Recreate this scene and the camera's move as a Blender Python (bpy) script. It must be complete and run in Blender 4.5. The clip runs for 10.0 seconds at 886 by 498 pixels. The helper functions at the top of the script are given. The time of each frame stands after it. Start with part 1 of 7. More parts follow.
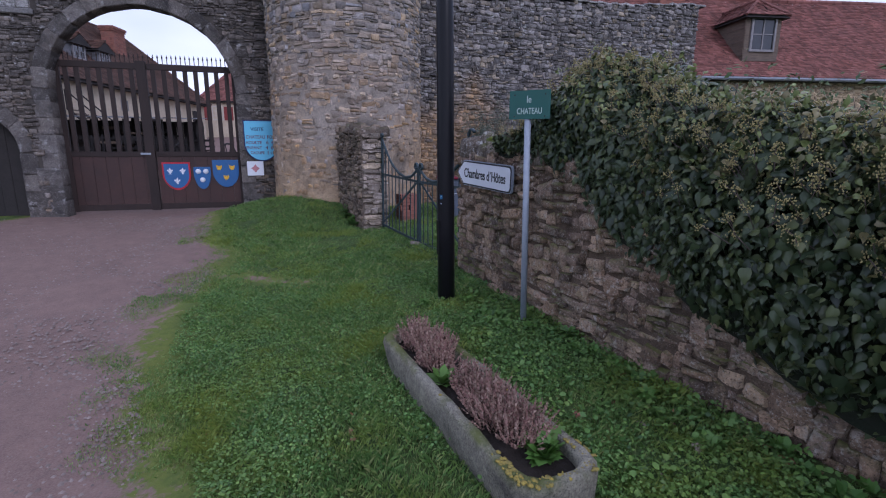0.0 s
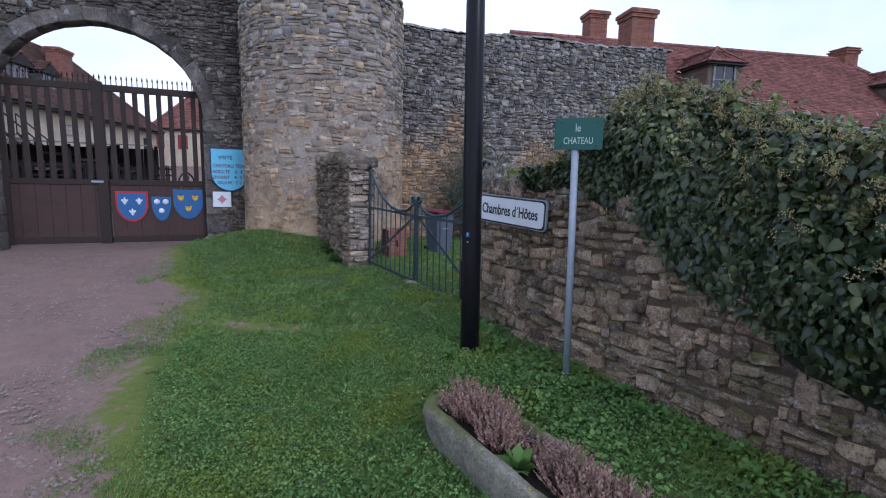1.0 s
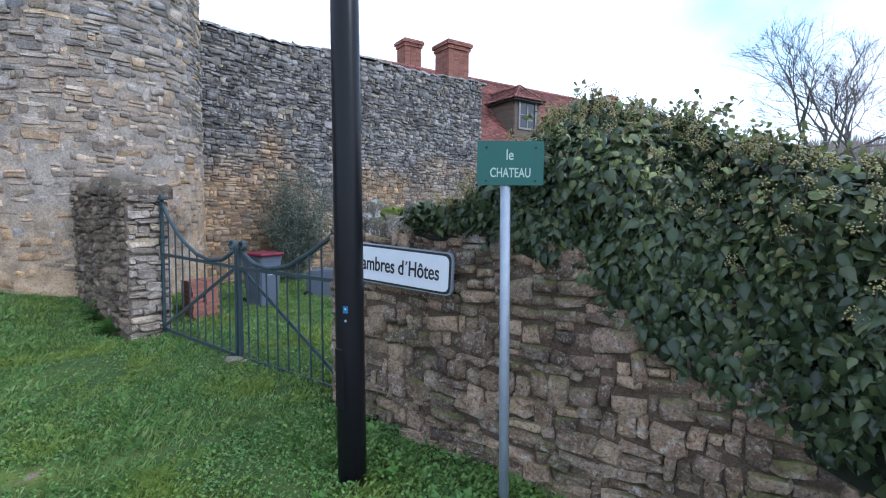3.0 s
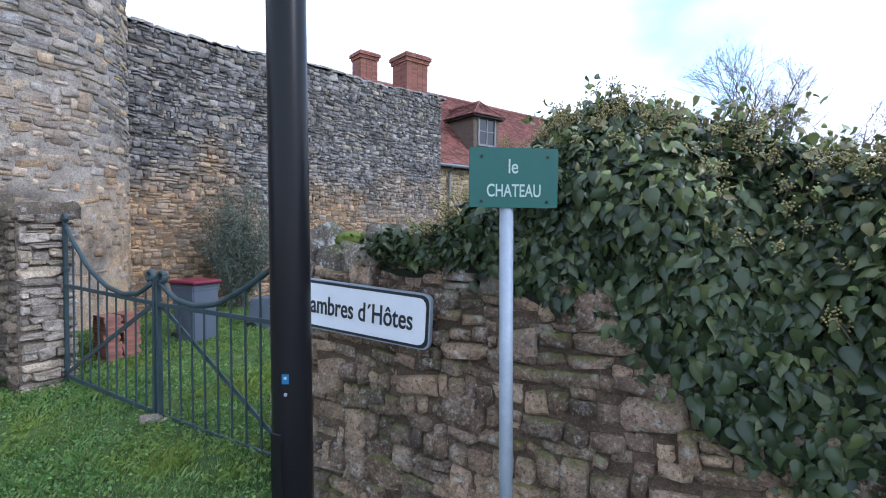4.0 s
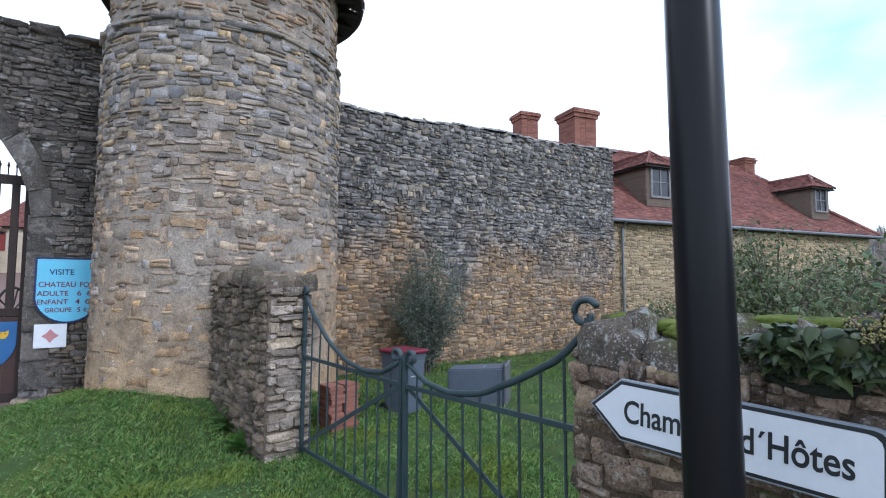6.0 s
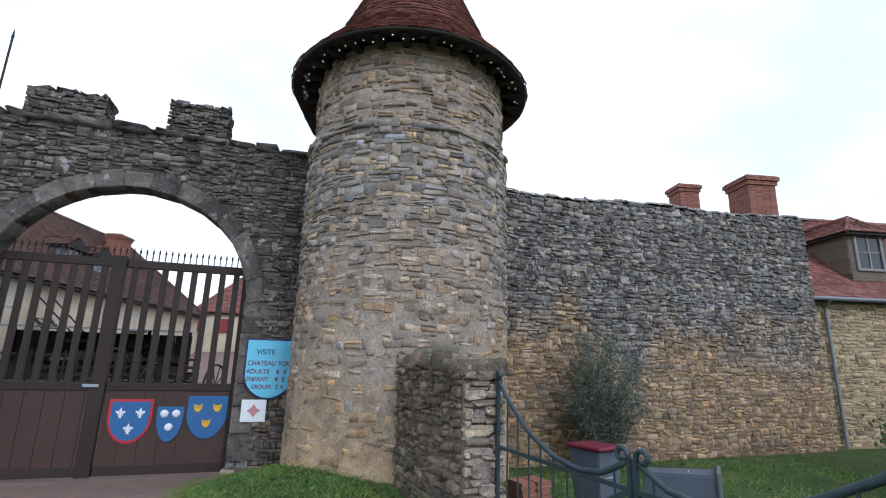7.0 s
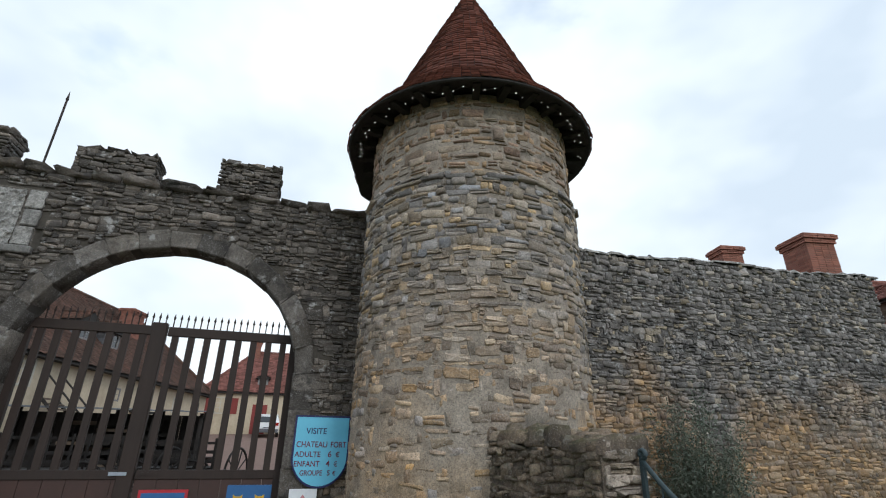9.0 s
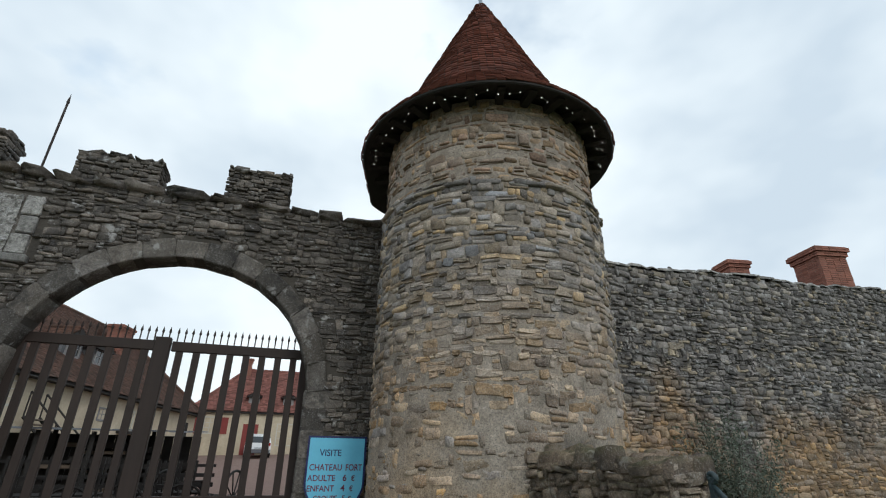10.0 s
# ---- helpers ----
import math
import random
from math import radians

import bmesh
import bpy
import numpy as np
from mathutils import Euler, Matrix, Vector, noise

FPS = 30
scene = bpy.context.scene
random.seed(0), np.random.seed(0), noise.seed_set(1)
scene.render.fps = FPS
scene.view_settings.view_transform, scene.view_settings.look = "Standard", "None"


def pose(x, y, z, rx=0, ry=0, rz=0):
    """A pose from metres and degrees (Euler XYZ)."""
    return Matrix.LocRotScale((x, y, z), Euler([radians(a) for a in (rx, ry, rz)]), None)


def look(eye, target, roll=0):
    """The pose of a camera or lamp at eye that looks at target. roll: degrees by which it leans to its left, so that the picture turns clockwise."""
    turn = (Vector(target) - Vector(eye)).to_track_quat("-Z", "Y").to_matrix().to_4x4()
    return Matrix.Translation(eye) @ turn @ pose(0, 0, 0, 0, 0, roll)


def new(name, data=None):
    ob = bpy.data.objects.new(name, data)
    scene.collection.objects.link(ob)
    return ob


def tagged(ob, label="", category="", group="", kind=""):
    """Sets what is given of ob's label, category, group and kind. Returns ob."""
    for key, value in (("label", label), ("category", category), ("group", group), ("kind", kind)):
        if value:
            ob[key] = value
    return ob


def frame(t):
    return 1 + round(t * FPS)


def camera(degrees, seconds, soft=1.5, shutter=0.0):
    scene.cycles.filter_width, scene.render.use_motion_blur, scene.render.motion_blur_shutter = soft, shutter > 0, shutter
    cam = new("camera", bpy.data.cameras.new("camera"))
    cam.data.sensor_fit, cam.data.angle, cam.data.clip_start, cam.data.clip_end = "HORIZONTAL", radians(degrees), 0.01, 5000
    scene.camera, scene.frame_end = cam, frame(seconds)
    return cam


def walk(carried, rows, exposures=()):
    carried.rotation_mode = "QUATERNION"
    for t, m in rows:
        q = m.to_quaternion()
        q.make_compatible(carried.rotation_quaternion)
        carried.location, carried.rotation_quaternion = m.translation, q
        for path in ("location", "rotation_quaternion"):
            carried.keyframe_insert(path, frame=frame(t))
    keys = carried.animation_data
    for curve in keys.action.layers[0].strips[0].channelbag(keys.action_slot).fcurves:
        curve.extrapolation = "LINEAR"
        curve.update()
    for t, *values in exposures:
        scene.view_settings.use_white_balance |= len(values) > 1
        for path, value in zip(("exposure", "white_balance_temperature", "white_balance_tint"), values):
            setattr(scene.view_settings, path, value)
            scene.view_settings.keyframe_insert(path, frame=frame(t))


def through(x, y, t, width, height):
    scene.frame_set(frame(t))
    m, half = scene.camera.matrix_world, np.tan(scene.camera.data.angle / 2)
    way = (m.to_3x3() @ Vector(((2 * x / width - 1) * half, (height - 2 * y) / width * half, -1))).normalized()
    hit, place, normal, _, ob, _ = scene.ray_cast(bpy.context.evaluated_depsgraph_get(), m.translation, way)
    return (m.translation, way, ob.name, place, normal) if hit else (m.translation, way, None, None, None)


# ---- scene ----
cam = camera(85.1, 10.0, soft=1.1)
PATH = [
    (0, (-0.078, 0.03, 1.638), (-0.091, 1.987, 1.227), 0.2),
    (0.5, (-0.379, 0.414, 1.635), (-0.369, 2.385, 1.293), 0.6),
    (1, (-0.777, 0.693, 1.607), (-0.608, 2.667, 1.333), 1.2),
    (1.5, (-1.02, 0.884, 1.612), (-0.688, 2.844, 1.39), 1.3),
    (2, (-1.104, 1.291, 1.61), (-0.57, 3.208, 1.415), 1.3),
    (2.5, (-1.082, 1.836, 1.644), (-0.311, 3.672, 1.468), 1.1),
    (3, (-0.987, 2.349, 1.751), (-0.075, 4.122, 1.591), 0.6),
    (3.2, (-0.945, 2.519, 1.784), (0.013, 4.267, 1.623), 0.2),
    (4.3, (-0.676, 3.306, 1.845), (0.433, 4.968, 1.764), 0.3),
    (4.5, (-0.726, 3.414, 1.892), (0.413, 5.055, 1.794), -0.2),
    (5, (-0.944, 3.642, 1.95), (0.238, 5.255, 1.887), -0.4),
    (5.5, (-1.216, 3.915, 1.98), (-0.239, 5.66, 1.981), -0.5),
    (6, (-1.46, 4.086, 1.993), (-0.896, 6.0, 2.126), 0.2),
    (6.2, (-1.6, 4.104, 1.981), (-1.19, 6.051, 2.181), 0.5),
    (7.3, (-2.292, 4.497, 1.988), (-2.332, 6.423, 2.527), 1.6),
    (7.5, (-2.411, 4.598, 1.984), (-2.464, 6.512, 2.563), 1.6),
    (8, (-2.745, 4.761, 1.945), (-2.8, 6.65, 2.599), 1.5),
    (8.5, (-3.043, 4.876, 1.928), (-3.078, 6.75, 2.623), 1.2),
    (9, (-3.285, 5.153, 1.929), (-3.288, 7.005, 2.682), 0.8),
    (9.5, (-3.494, 5.338, 1.942), (-3.454, 7.165, 2.754), 0.4),
    (10, (-3.811, 5.545, 1.963), (-3.773, 7.37, 2.779), 0.4),
]
EXPO = [(0.0, 0.07, 5260, 28), (1.0, 0.3, 5250, 20), (1.5, 0.48, 5240, 14), (2.5, 0.82, 5150, 11), (4.5, 1.0, 5260, 14), (6.0, 0.79, 5400, 12), (7.5, 0.45, 5720, 9), (8.0, 0.38, 5850, 7), (9.0, 0.21, 6050, 6), (10.0, 0.05, 6100, 4)]
walk(cam, [(t, look(eye, target, roll)) for t, eye, target, roll in PATH], EXPO)

# ---- sky and sun: a bright overcast with thin gaps of blue ----
world = bpy.data.worlds.new("sky")
scene.world = world
world.use_nodes = True
wn, wl = world.node_tree.nodes, world.node_tree.links
wn.clear()
w_out, w_bg = wn.new("ShaderNodeOutputWorld"), wn.new("ShaderNodeBackground")
w_sky = wn.new("ShaderNodeTexSky")
w_sky.sky_type, w_sky.sun_disc = "NISHITA", False
w_sky.sun_elevation, w_sky.sun_rotation = radians(32), radians(150)
w_co, w_map = wn.new("ShaderNodeTexCoord"), wn.new("ShaderNodeMapping")
w_map.inputs["Scale"].default_value = (1.0, 1.0, 1.7)
w_n1, w_n2 = wn.new("ShaderNodeTexNoise"), wn.new("ShaderNodeTexNoise")
w_n1.inputs["Scale"].default_value, w_n1.inputs["Detail"].default_value, w_n1.inputs["Roughness"].default_value = 1.7, 6, 0.5
w_n2.inputs["Scale"].default_value, w_n2.inputs["Detail"].default_value = 2.3, 4
w_r1, w_r2 = wn.new("ShaderNodeValToRGB"), wn.new("ShaderNodeValToRGB")
w_r1.color_ramp.elements[0].position, w_r1.color_ramp.elements[0].color = 0.3, (0.0, 0.0, 0.0, 1)
w_r1.color_ramp.elements[1].position, w_r1.color_ramp.elements[1].color = 0.47, (1, 1, 1, 1)
w_r2.color_ramp.elements[0].position, w_r2.color_ramp.elements[0].color = 0.3, (7.7, 8.4, 9.3, 1)
w_r2.color_ramp.elements[1].position, w_r2.color_ramp.elements[1].color = 0.6, (11.6, 11.8, 12.0, 1)
w_mix, w_add = wn.new("ShaderNodeMixRGB"), wn.new("ShaderNodeMixRGB")
w_add.blend_type, w_add.inputs["Fac"].default_value = "MULTIPLY", 1.0
w_add.inputs["Color2"].default_value = (3.2, 3.2, 2.9, 1)
wl.new(w_co.outputs["Generated"], w_map.inputs["Vector"])
wl.new(w_map.outputs[0], w_n1.inputs["Vector"]), wl.new(w_map.outputs[0], w_n2.inputs["Vector"])
wl.new(w_n1.outputs["Fac"], w_r1.inputs["Fac"]), wl.new(w_n2.outputs["Fac"], w_r2.inputs["Fac"])
wl.new(w_sky.outputs["Color"], w_add.inputs["Color1"])
wl.new(w_r1.outputs["Color"], w_mix.inputs["Fac"])
wl.new(w_add.outputs["Color"], w_mix.inputs["Color1"]), wl.new(w_r2.outputs["Color"], w_mix.inputs["Color2"])
wl.new(w_mix.outputs["Color"], w_bg.inputs["Color"])
w_bg.inputs["Strength"].default_value = 0.085
wl.new(w_bg.outputs[0], w_out.inputs["Surface"])

sun = new("sun", bpy.data.lights.new("sun", "SUN"))
sun.data.energy, sun.data.angle, sun.data.color = 0.9, radians(16), (1.0, 0.95, 0.88)
sun.matrix_world = look((0, 0, 30), (-9.0, 15.6, 18.7))

# ---- materials ----
def nodes_of(name):
    m = bpy.data.materials.new(name)
    m.use_nodes = True
    nt = m.node_tree
    return m, nt.nodes, nt.links, nt.nodes["Principled BSDF"]


def ramp(n, stops, mode="LINEAR"):
    r = n.new("ShaderNodeValToRGB")
    r.color_ramp.interpolation = mode
    els = r.color_ramp.elements
    els[0].position, els[0].color = stops[0][0], (*stops[0][1], 1)
    els[1].position, els[1].color = stops[-1][0], (*stops[-1][1], 1)
    for p, c in stops[1:-1]:
        els.new(p).color = (*c, 1)
    return r


def noise_node(n, l, vec, scale, detail=4, rough=0.55):
    t = n.new("ShaderNodeTexNoise")
    t.inputs["Scale"].default_value, t.inputs["Detail"].default_value, t.inputs["Roughness"].default_value = scale, detail, rough
    l.new(vec, t.inputs["Vector"])
    return t.outputs["Fac"]


def mix_node(n, l, fac, a, b, blend="MIX"):
    m = n.new("ShaderNodeMixRGB")
    m.blend_type = blend
    for sock, v in (("Fac", fac), ("Color1", a), ("Color2", b)):
        if isinstance(v, (int, float)):
            m.inputs[sock].default_value = v
        elif isinstance(v, tuple):
            m.inputs[sock].default_value = (*v, 1)
        else:
            l.new(v, m.inputs[sock])
    return m.outputs["Color"]


def range_node(n, l, v, a, b, c=0.0, d=1.0):
    m = n.new("ShaderNodeMapRange")
    l.new(v, m.inputs["Value"])
    m.inputs["From Min"].default_value, m.inputs["From Max"].default_value = a, b
    m.inputs["To Min"].default_value, m.inputs["To Max"].default_value = c, d
    return m.outputs["Result"]


def math_node(n, l, op, a, b=0.0):
    m = n.new("ShaderNodeMath")
    m.operation = op
    for i, v in enumerate((a, b)):
        if isinstance(v, (int, float)):
            m.inputs[i].default_value = v
        else:
            l.new(v, m.inputs[i])
    return m.outputs[0]


def bump_node(n, l, height, bsdf, strength, dist=0.02):
    b = n.new("ShaderNodeBump")
    b.inputs["Strength"].default_value, b.inputs["Distance"].default_value = strength, dist
    l.new(height, b.inputs["Height"])
    l.new(b.outputs["Normal"], bsdf.inputs["Normal"])


def each_piece(n, l):
    """A number of its own for each separate piece, joined or not."""
    g, o = n.new("ShaderNodeNewGeometry"), n.new("ShaderNodeObjectInfo")
    return math_node(n, l, "FRACT", math_node(n, l, "ADD", g.outputs["Random Per Island"], o.outputs["Random"])), g.outputs["Position"]


def stone_material(name, low, high=None, z0=0.0, z1=1.0, lichen=(0.42, 0.41, 0.37), lichen_at=0.62, dark=(0.05, 0.045, 0.04), moss=0.0, bump=0.55, fine=34.0, blotch=0.0):
    """Rubble stone: a colour for each stone, a second set of colours above a wavering height, pale lichen and dark growth."""
    m, n, l, b = nodes_of(name)
    rnd, pos = each_piece(n, l)
    k = len(low) - 1
    col = ramp(n, [(i / k, c) for i, c in enumerate(low)]).outputs["Color"]
    l.new(rnd, n[-1].inputs["Fac"])
    big = noise_node(n, l, pos, 0.55, 5)
    zone = 1.0
    tone = range_node(n, l, math_node(n, l, "FRACT", math_node(n, l, "MULTIPLY", rnd, 7.13)), 0.0, 1.0, 0.55, 1.35)
    if high:
        k = len(high) - 1
        hi = ramp(n, [(i / k, c) for i, c in enumerate(high)]).outputs["Color"]
        l.new(rnd, n[-1].inputs["Fac"])
        sep = n.new("ShaderNodeSeparateXYZ")
        l.new(pos, sep.inputs[0])
        zz = math_node(n, l, "ADD", sep.outputs["Z"], math_node(n, l, "MULTIPLY", math_node(n, l, "SUBTRACT", big, 0.5), 5.0))
        zone = range_node(n, l, zz, z0, z1)
        col = mix_node(n, l, zone, col, hi)
    col = mix_node(n, l, 1.0, col, tone, "MULTIPLY")
    mid, small, grit = noise_node(n, l, pos, 5.0, 6, 0.65), noise_node(n, l, pos, 14.0, 7, 0.7), noise_node(n, l, pos, fine, 6, 0.75)
    col = mix_node(n, l, range_node(n, l, mid, 0.32, 0.68, 0.0, 0.85), col, mix_node(n, l, 1.0, col, (0.5, 0.48, 0.47), "MULTIPLY"))
    col = mix_node(n, l, range_node(n, l, grit, 0.42, 0.62, 0.0, 0.8), col, mix_node(n, l, 1.0, col, (1.75, 1.7, 1.62), "MULTIPLY"))
    col = mix_node(n, l, range_node(n, l, small, lichen_at, lichen_at + 0.1, 0.0, 0.8), col, lichen)
    speck = noise_node(n, l, pos, fine * 2.3, 3, 0.6)
    col = mix_node(n, l, range_node(n, l, speck, 0.58, 0.65, 0.0, 0.5), col, lichen)
    col = mix_node(n, l, range_node(n, l, speck, 0.43, 0.36, 0.0, 0.7), col, dark)
    stain = noise_node(n, l, pos, 1.3, 6, 0.7)
    col = mix_node(n, l, range_node(n, l, stain, 0.52, 0.72, 0.0, 0.7), col, dark)
    if blotch:
        black, white = noise_node(n, l, pos, 2.7, 8, 0.75), noise_node(n, l, pos, 4.3, 8, 0.7)
        col = mix_node(n, l, math_node(n, l, "MULTIPLY", zone, range_node(n, l, black, 0.52, 0.62, 0.0, blotch)), col, (0.035, 0.033, 0.034))
        col = mix_node(n, l, math_node(n, l, "MULTIPLY", zone, range_node(n, l, white, 0.58, 0.66, 0.0, blotch)), col, lichen)
    if moss:
        up = n.new("ShaderNodeNewGeometry")
        sep = n.new("ShaderNodeSeparateXYZ")
        l.new(up.outputs["Normal"], sep.inputs[0])
        green = math_node(n, l, "MULTIPLY", range_node(n, l, sep.outputs["Z"], 0.1, 0.8), range_node(n, l, noise_node(n, l, pos, 2.6, 4), 0.45, 0.6, 0.0, moss))
        col = mix_node(n, l, green, col, (0.1, 0.12, 0.02))
    l.new(col, b.inputs["Base Color"])
    b.inputs["Roughness"].default_value = 0.93
    b.inputs["Specular IOR Level"].default_value = 0.25
    bump_node(n, l, mix_node(n, l, 0.5, small, grit), b, bump, 0.025 if bump < 0.9 else 0.045)
    return m


def plain_material(name, col, col2=None, scale=6.0, rough=0.7, metal=0.0, bump=0.15, stretch=(1, 1, 1), spec=0.4, per_piece=0.0, dist=0.01):
    """A surface of two close colours broken up at two scales."""
    m, n, l, b = nodes_of(name)
    t = n.new("ShaderNodeTexCoord")
    mp = n.new("ShaderNodeMapping")
    mp.inputs["Scale"].default_value = stretch
    rnd, pos = each_piece(n, l)
    l.new(pos, mp.inputs["Vector"])
    v = mp.outputs[0]
    a, c = noise_node(n, l, v, scale, 6, 0.6), noise_node(n, l, v, scale * 6, 5, 0.7)
    col2 = col2 or tuple(x * 0.7 for x in col)
    out = mix_node(n, l, range_node(n, l, mix_node(n, l, 0.4, a, c), 0.35, 0.65), col, col2)
    if per_piece:
        out = mix_node(n, l, math_node(n, l, "MULTIPLY", rnd, per_piece), out, mix_node(n, l, 1.0, out, (0.45, 0.42, 0.4), "MULTIPLY"))
    l.new(out, b.inputs["Base Color"])
    b.inputs["Roughness"].default_value, b.inputs["Metallic"].default_value = rough, metal
    b.inputs["Specular IOR Level"].default_value = spec
    if bump:
        bump_node(n, l, mix_node(n, l, 0.5, a, c), b, bump, dist)
    return m


def leaf_material(name, cols, rough=0.32, through=0.15, patch=None):
    m, n, l, b = nodes_of(name)
    rnd, pos = each_piece(n, l)
    k = len(cols) - 1
    c = ramp(n, [(i / k, x) for i, x in enumerate(cols)]).outputs["Color"]
    l.new(rnd, n[-1].inputs["Fac"])
    c = mix_node(n, l, range_node(n, l, noise_node(n, l, pos, 2.0, 4), 0.35, 0.65, 0.0, 0.5), c, mix_node(n, l, 1.0, c, (0.6, 0.62, 0.6), "MULTIPLY"))
    if patch:
        c = mix_node(n, l, range_node(n, l, noise_node(n, l, pos, 0.9, 5, 0.65), 0.47, 0.62, 0.0, 0.75), c, mix_node(n, l, 0.5, patch, c, "OVERLAY"))
    l.new(c, b.inputs["Base Color"])
    b.inputs["Roughness"].default_value = rough
    b.inputs["Specular IOR Level"].default_value = 0.35
    tr = n.new("ShaderNodeBsdfTranslucent")
    l.new(c, tr.inputs["Color"])
    mx = n.new("ShaderNodeMixShader")
    mx.inputs[0].default_value = through
    out = [q for q in n if q.type == "OUTPUT_MATERIAL"][0]
    l.new(b.outputs[0], mx.inputs[1]), l.new(tr.outputs[0], mx.inputs[2]), l.new(mx.outputs[0], out.inputs["Surface"])
    return m


M_TOWER = stone_material("tower_rubble", [(0.3, 0.22, 0.165), (0.44, 0.28, 0.14), (0.34, 0.25, 0.18), (0.38, 0.3, 0.22), (0.3, 0.28, 0.28), (0.47, 0.3, 0.14), (0.4, 0.32, 0.24)],
                         [(0.23, 0.21, 0.195), (0.31, 0.26, 0.2), (0.2, 0.19, 0.19), (0.28, 0.265, 0.26), (0.4, 0.29, 0.165), (0.27, 0.28, 0.31), (0.33, 0.27, 0.2)], 1.8, 4.4, lichen=(0.45, 0.44, 0.43), lichen_at=0.62)
M_TOWER_TOP = stone_material("tower_upper_rubble", [(0.28, 0.2, 0.14), (0.4, 0.28, 0.17), (0.22, 0.17, 0.14), (0.34, 0.28, 0.22), (0.3, 0.2, 0.15)], lichen_at=0.7)
M_RAMPART = stone_material("rampart_rubble", [(0.31, 0.2, 0.115), (0.41, 0.27, 0.14), (0.26, 0.185, 0.13), (0.36, 0.265, 0.17), (0.23, 0.185, 0.15)],
                           [(0.15, 0.142, 0.14), (0.22, 0.205, 0.2), (0.13, 0.122, 0.12), (0.27, 0.255, 0.25), (0.3, 0.25, 0.18)], 2.2, 3.3, lichen=(0.43, 0.43, 0.43), lichen_at=0.6, blotch=0.8)
M_ARCH = stone_material("gatehouse_rubble", [(0.17, 0.135, 0.11), (0.12, 0.105, 0.092), (0.23, 0.175, 0.125), (0.14, 0.125, 0.115), (0.19, 0.165, 0.14)],
                        [(0.1, 0.09, 0.083), (0.15, 0.133, 0.12), (0.08, 0.073, 0.068), (0.18, 0.155, 0.135)], 1.6, 3.4, lichen=(0.36, 0.355, 0.35), lichen_at=0.64, blotch=0.75)
M_ASHLAR = stone_material("dressed_stone", [(0.125, 0.114, 0.107), (0.1, 0.093, 0.088), (0.15, 0.135, 0.122)], lichen=(0.32, 0.315, 0.31), lichen_at=0.6, bump=0.7, blotch=0.7)
M_LOW = stone_material("field_stone", [(0.25, 0.175, 0.125), (0.33, 0.23, 0.155), (0.17, 0.125, 0.1), (0.29, 0.21, 0.155), (0.38, 0.28, 0.19), (0.22, 0.17, 0.14)], lichen=(0.5, 0.46, 0.4), lichen_at=0.56, dark=(0.055, 0.043, 0.034), moss=0.7, bump=1.0, fine=26.0, blotch=0.45)
M_LICHEN = stone_material("lichened_capstone", [(0.16, 0.135, 0.11), (0.21, 0.175, 0.14), (0.13, 0.11, 0.095)], lichen=(0.64, 0.64, 0.62), lichen_at=0.58, dark=(0.05, 0.05, 0.035), moss=0.7, bump=1.0, fine=30.0, blotch=0.6)
M_TOWER_MORTAR = stone_material("tower_mortar", [(0.4, 0.27, 0.15), (0.42, 0.3, 0.18)], [(0.27, 0.235, 0.2), (0.29, 0.255, 0.22)], 0.5, 2.3, lichen=(0.4, 0.37, 0.33), lichen_at=0.66)
M_RAMPART_MORTAR = stone_material("rampart_mortar", [(0.31, 0.205, 0.115), (0.34, 0.235, 0.14)], [(0.12, 0.112, 0.108), (0.15, 0.14, 0.135)], 2.0, 3.2, lichen=(0.36, 0.34, 0.31), lichen_at=0.62, blotch=0.6)
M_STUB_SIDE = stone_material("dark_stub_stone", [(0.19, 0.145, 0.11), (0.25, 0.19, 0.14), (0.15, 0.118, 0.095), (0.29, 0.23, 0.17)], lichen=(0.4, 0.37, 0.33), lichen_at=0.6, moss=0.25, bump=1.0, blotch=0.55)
M_LOW_CORE = stone_material("packed_earth_joint", [(0.12, 0.088, 0.062), (0.145, 0.105, 0.075)], lichen=(0.26, 0.22, 0.18), lichen_at=0.63, dark=(0.05, 0.038, 0.03), moss=1.0, bump=1.0, fine=40.0)
M_COPING = stone_material("lichened_coping", [(0.24, 0.23, 0.22), (0.32, 0.31, 0.3), (0.19, 0.18, 0.17)], lichen=(0.55, 0.55, 0.54), lichen_at=0.52)
M_GRASS_DRY = leaf_material("yellowed_grass_blade", [(0.16, 0.22, 0.04), (0.22, 0.28, 0.05), (0.18, 0.24, 0.045), (0.26, 0.29, 0.08), (0.3, 0.28, 0.12)], 0.6, 0.25)
M_MORTAR = plain_material("old_mortar", (0.21, 0.175, 0.145), (0.13, 0.11, 0.095), 5, 0.95, bump=0.8, dist=0.03)
M_MORTAR_DARK = plain_material("dark_mortar", (0.075, 0.065, 0.055), (0.045, 0.04, 0.035), 5, 0.95, bump=0.8, dist=0.03)
M_RENDER = plain_material("cream_render", (0.55, 0.47, 0.35), (0.4, 0.33, 0.24), 1.2, 0.9, bump=0.2)
M_HOUSE_STONE = stone_material("house_rubble", [(0.4, 0.3, 0.18), (0.34, 0.265, 0.17), (0.43, 0.34, 0.22), (0.32, 0.26, 0.185)], lichen=(0.45, 0.4, 0.3), lichen_at=0.68)
M_TILE = plain_material("red_clay_tile", (0.24, 0.075, 0.05), (0.16, 0.06, 0.045), 1.2, 0.85, bump=0.3, per_piece=1.0)
M_TILE_OLD = plain_material("weathered_clay_tile", (0.17, 0.085, 0.06), (0.1, 0.065, 0.05), 0.9, 0.9, bump=0.3, per_piece=1.0)
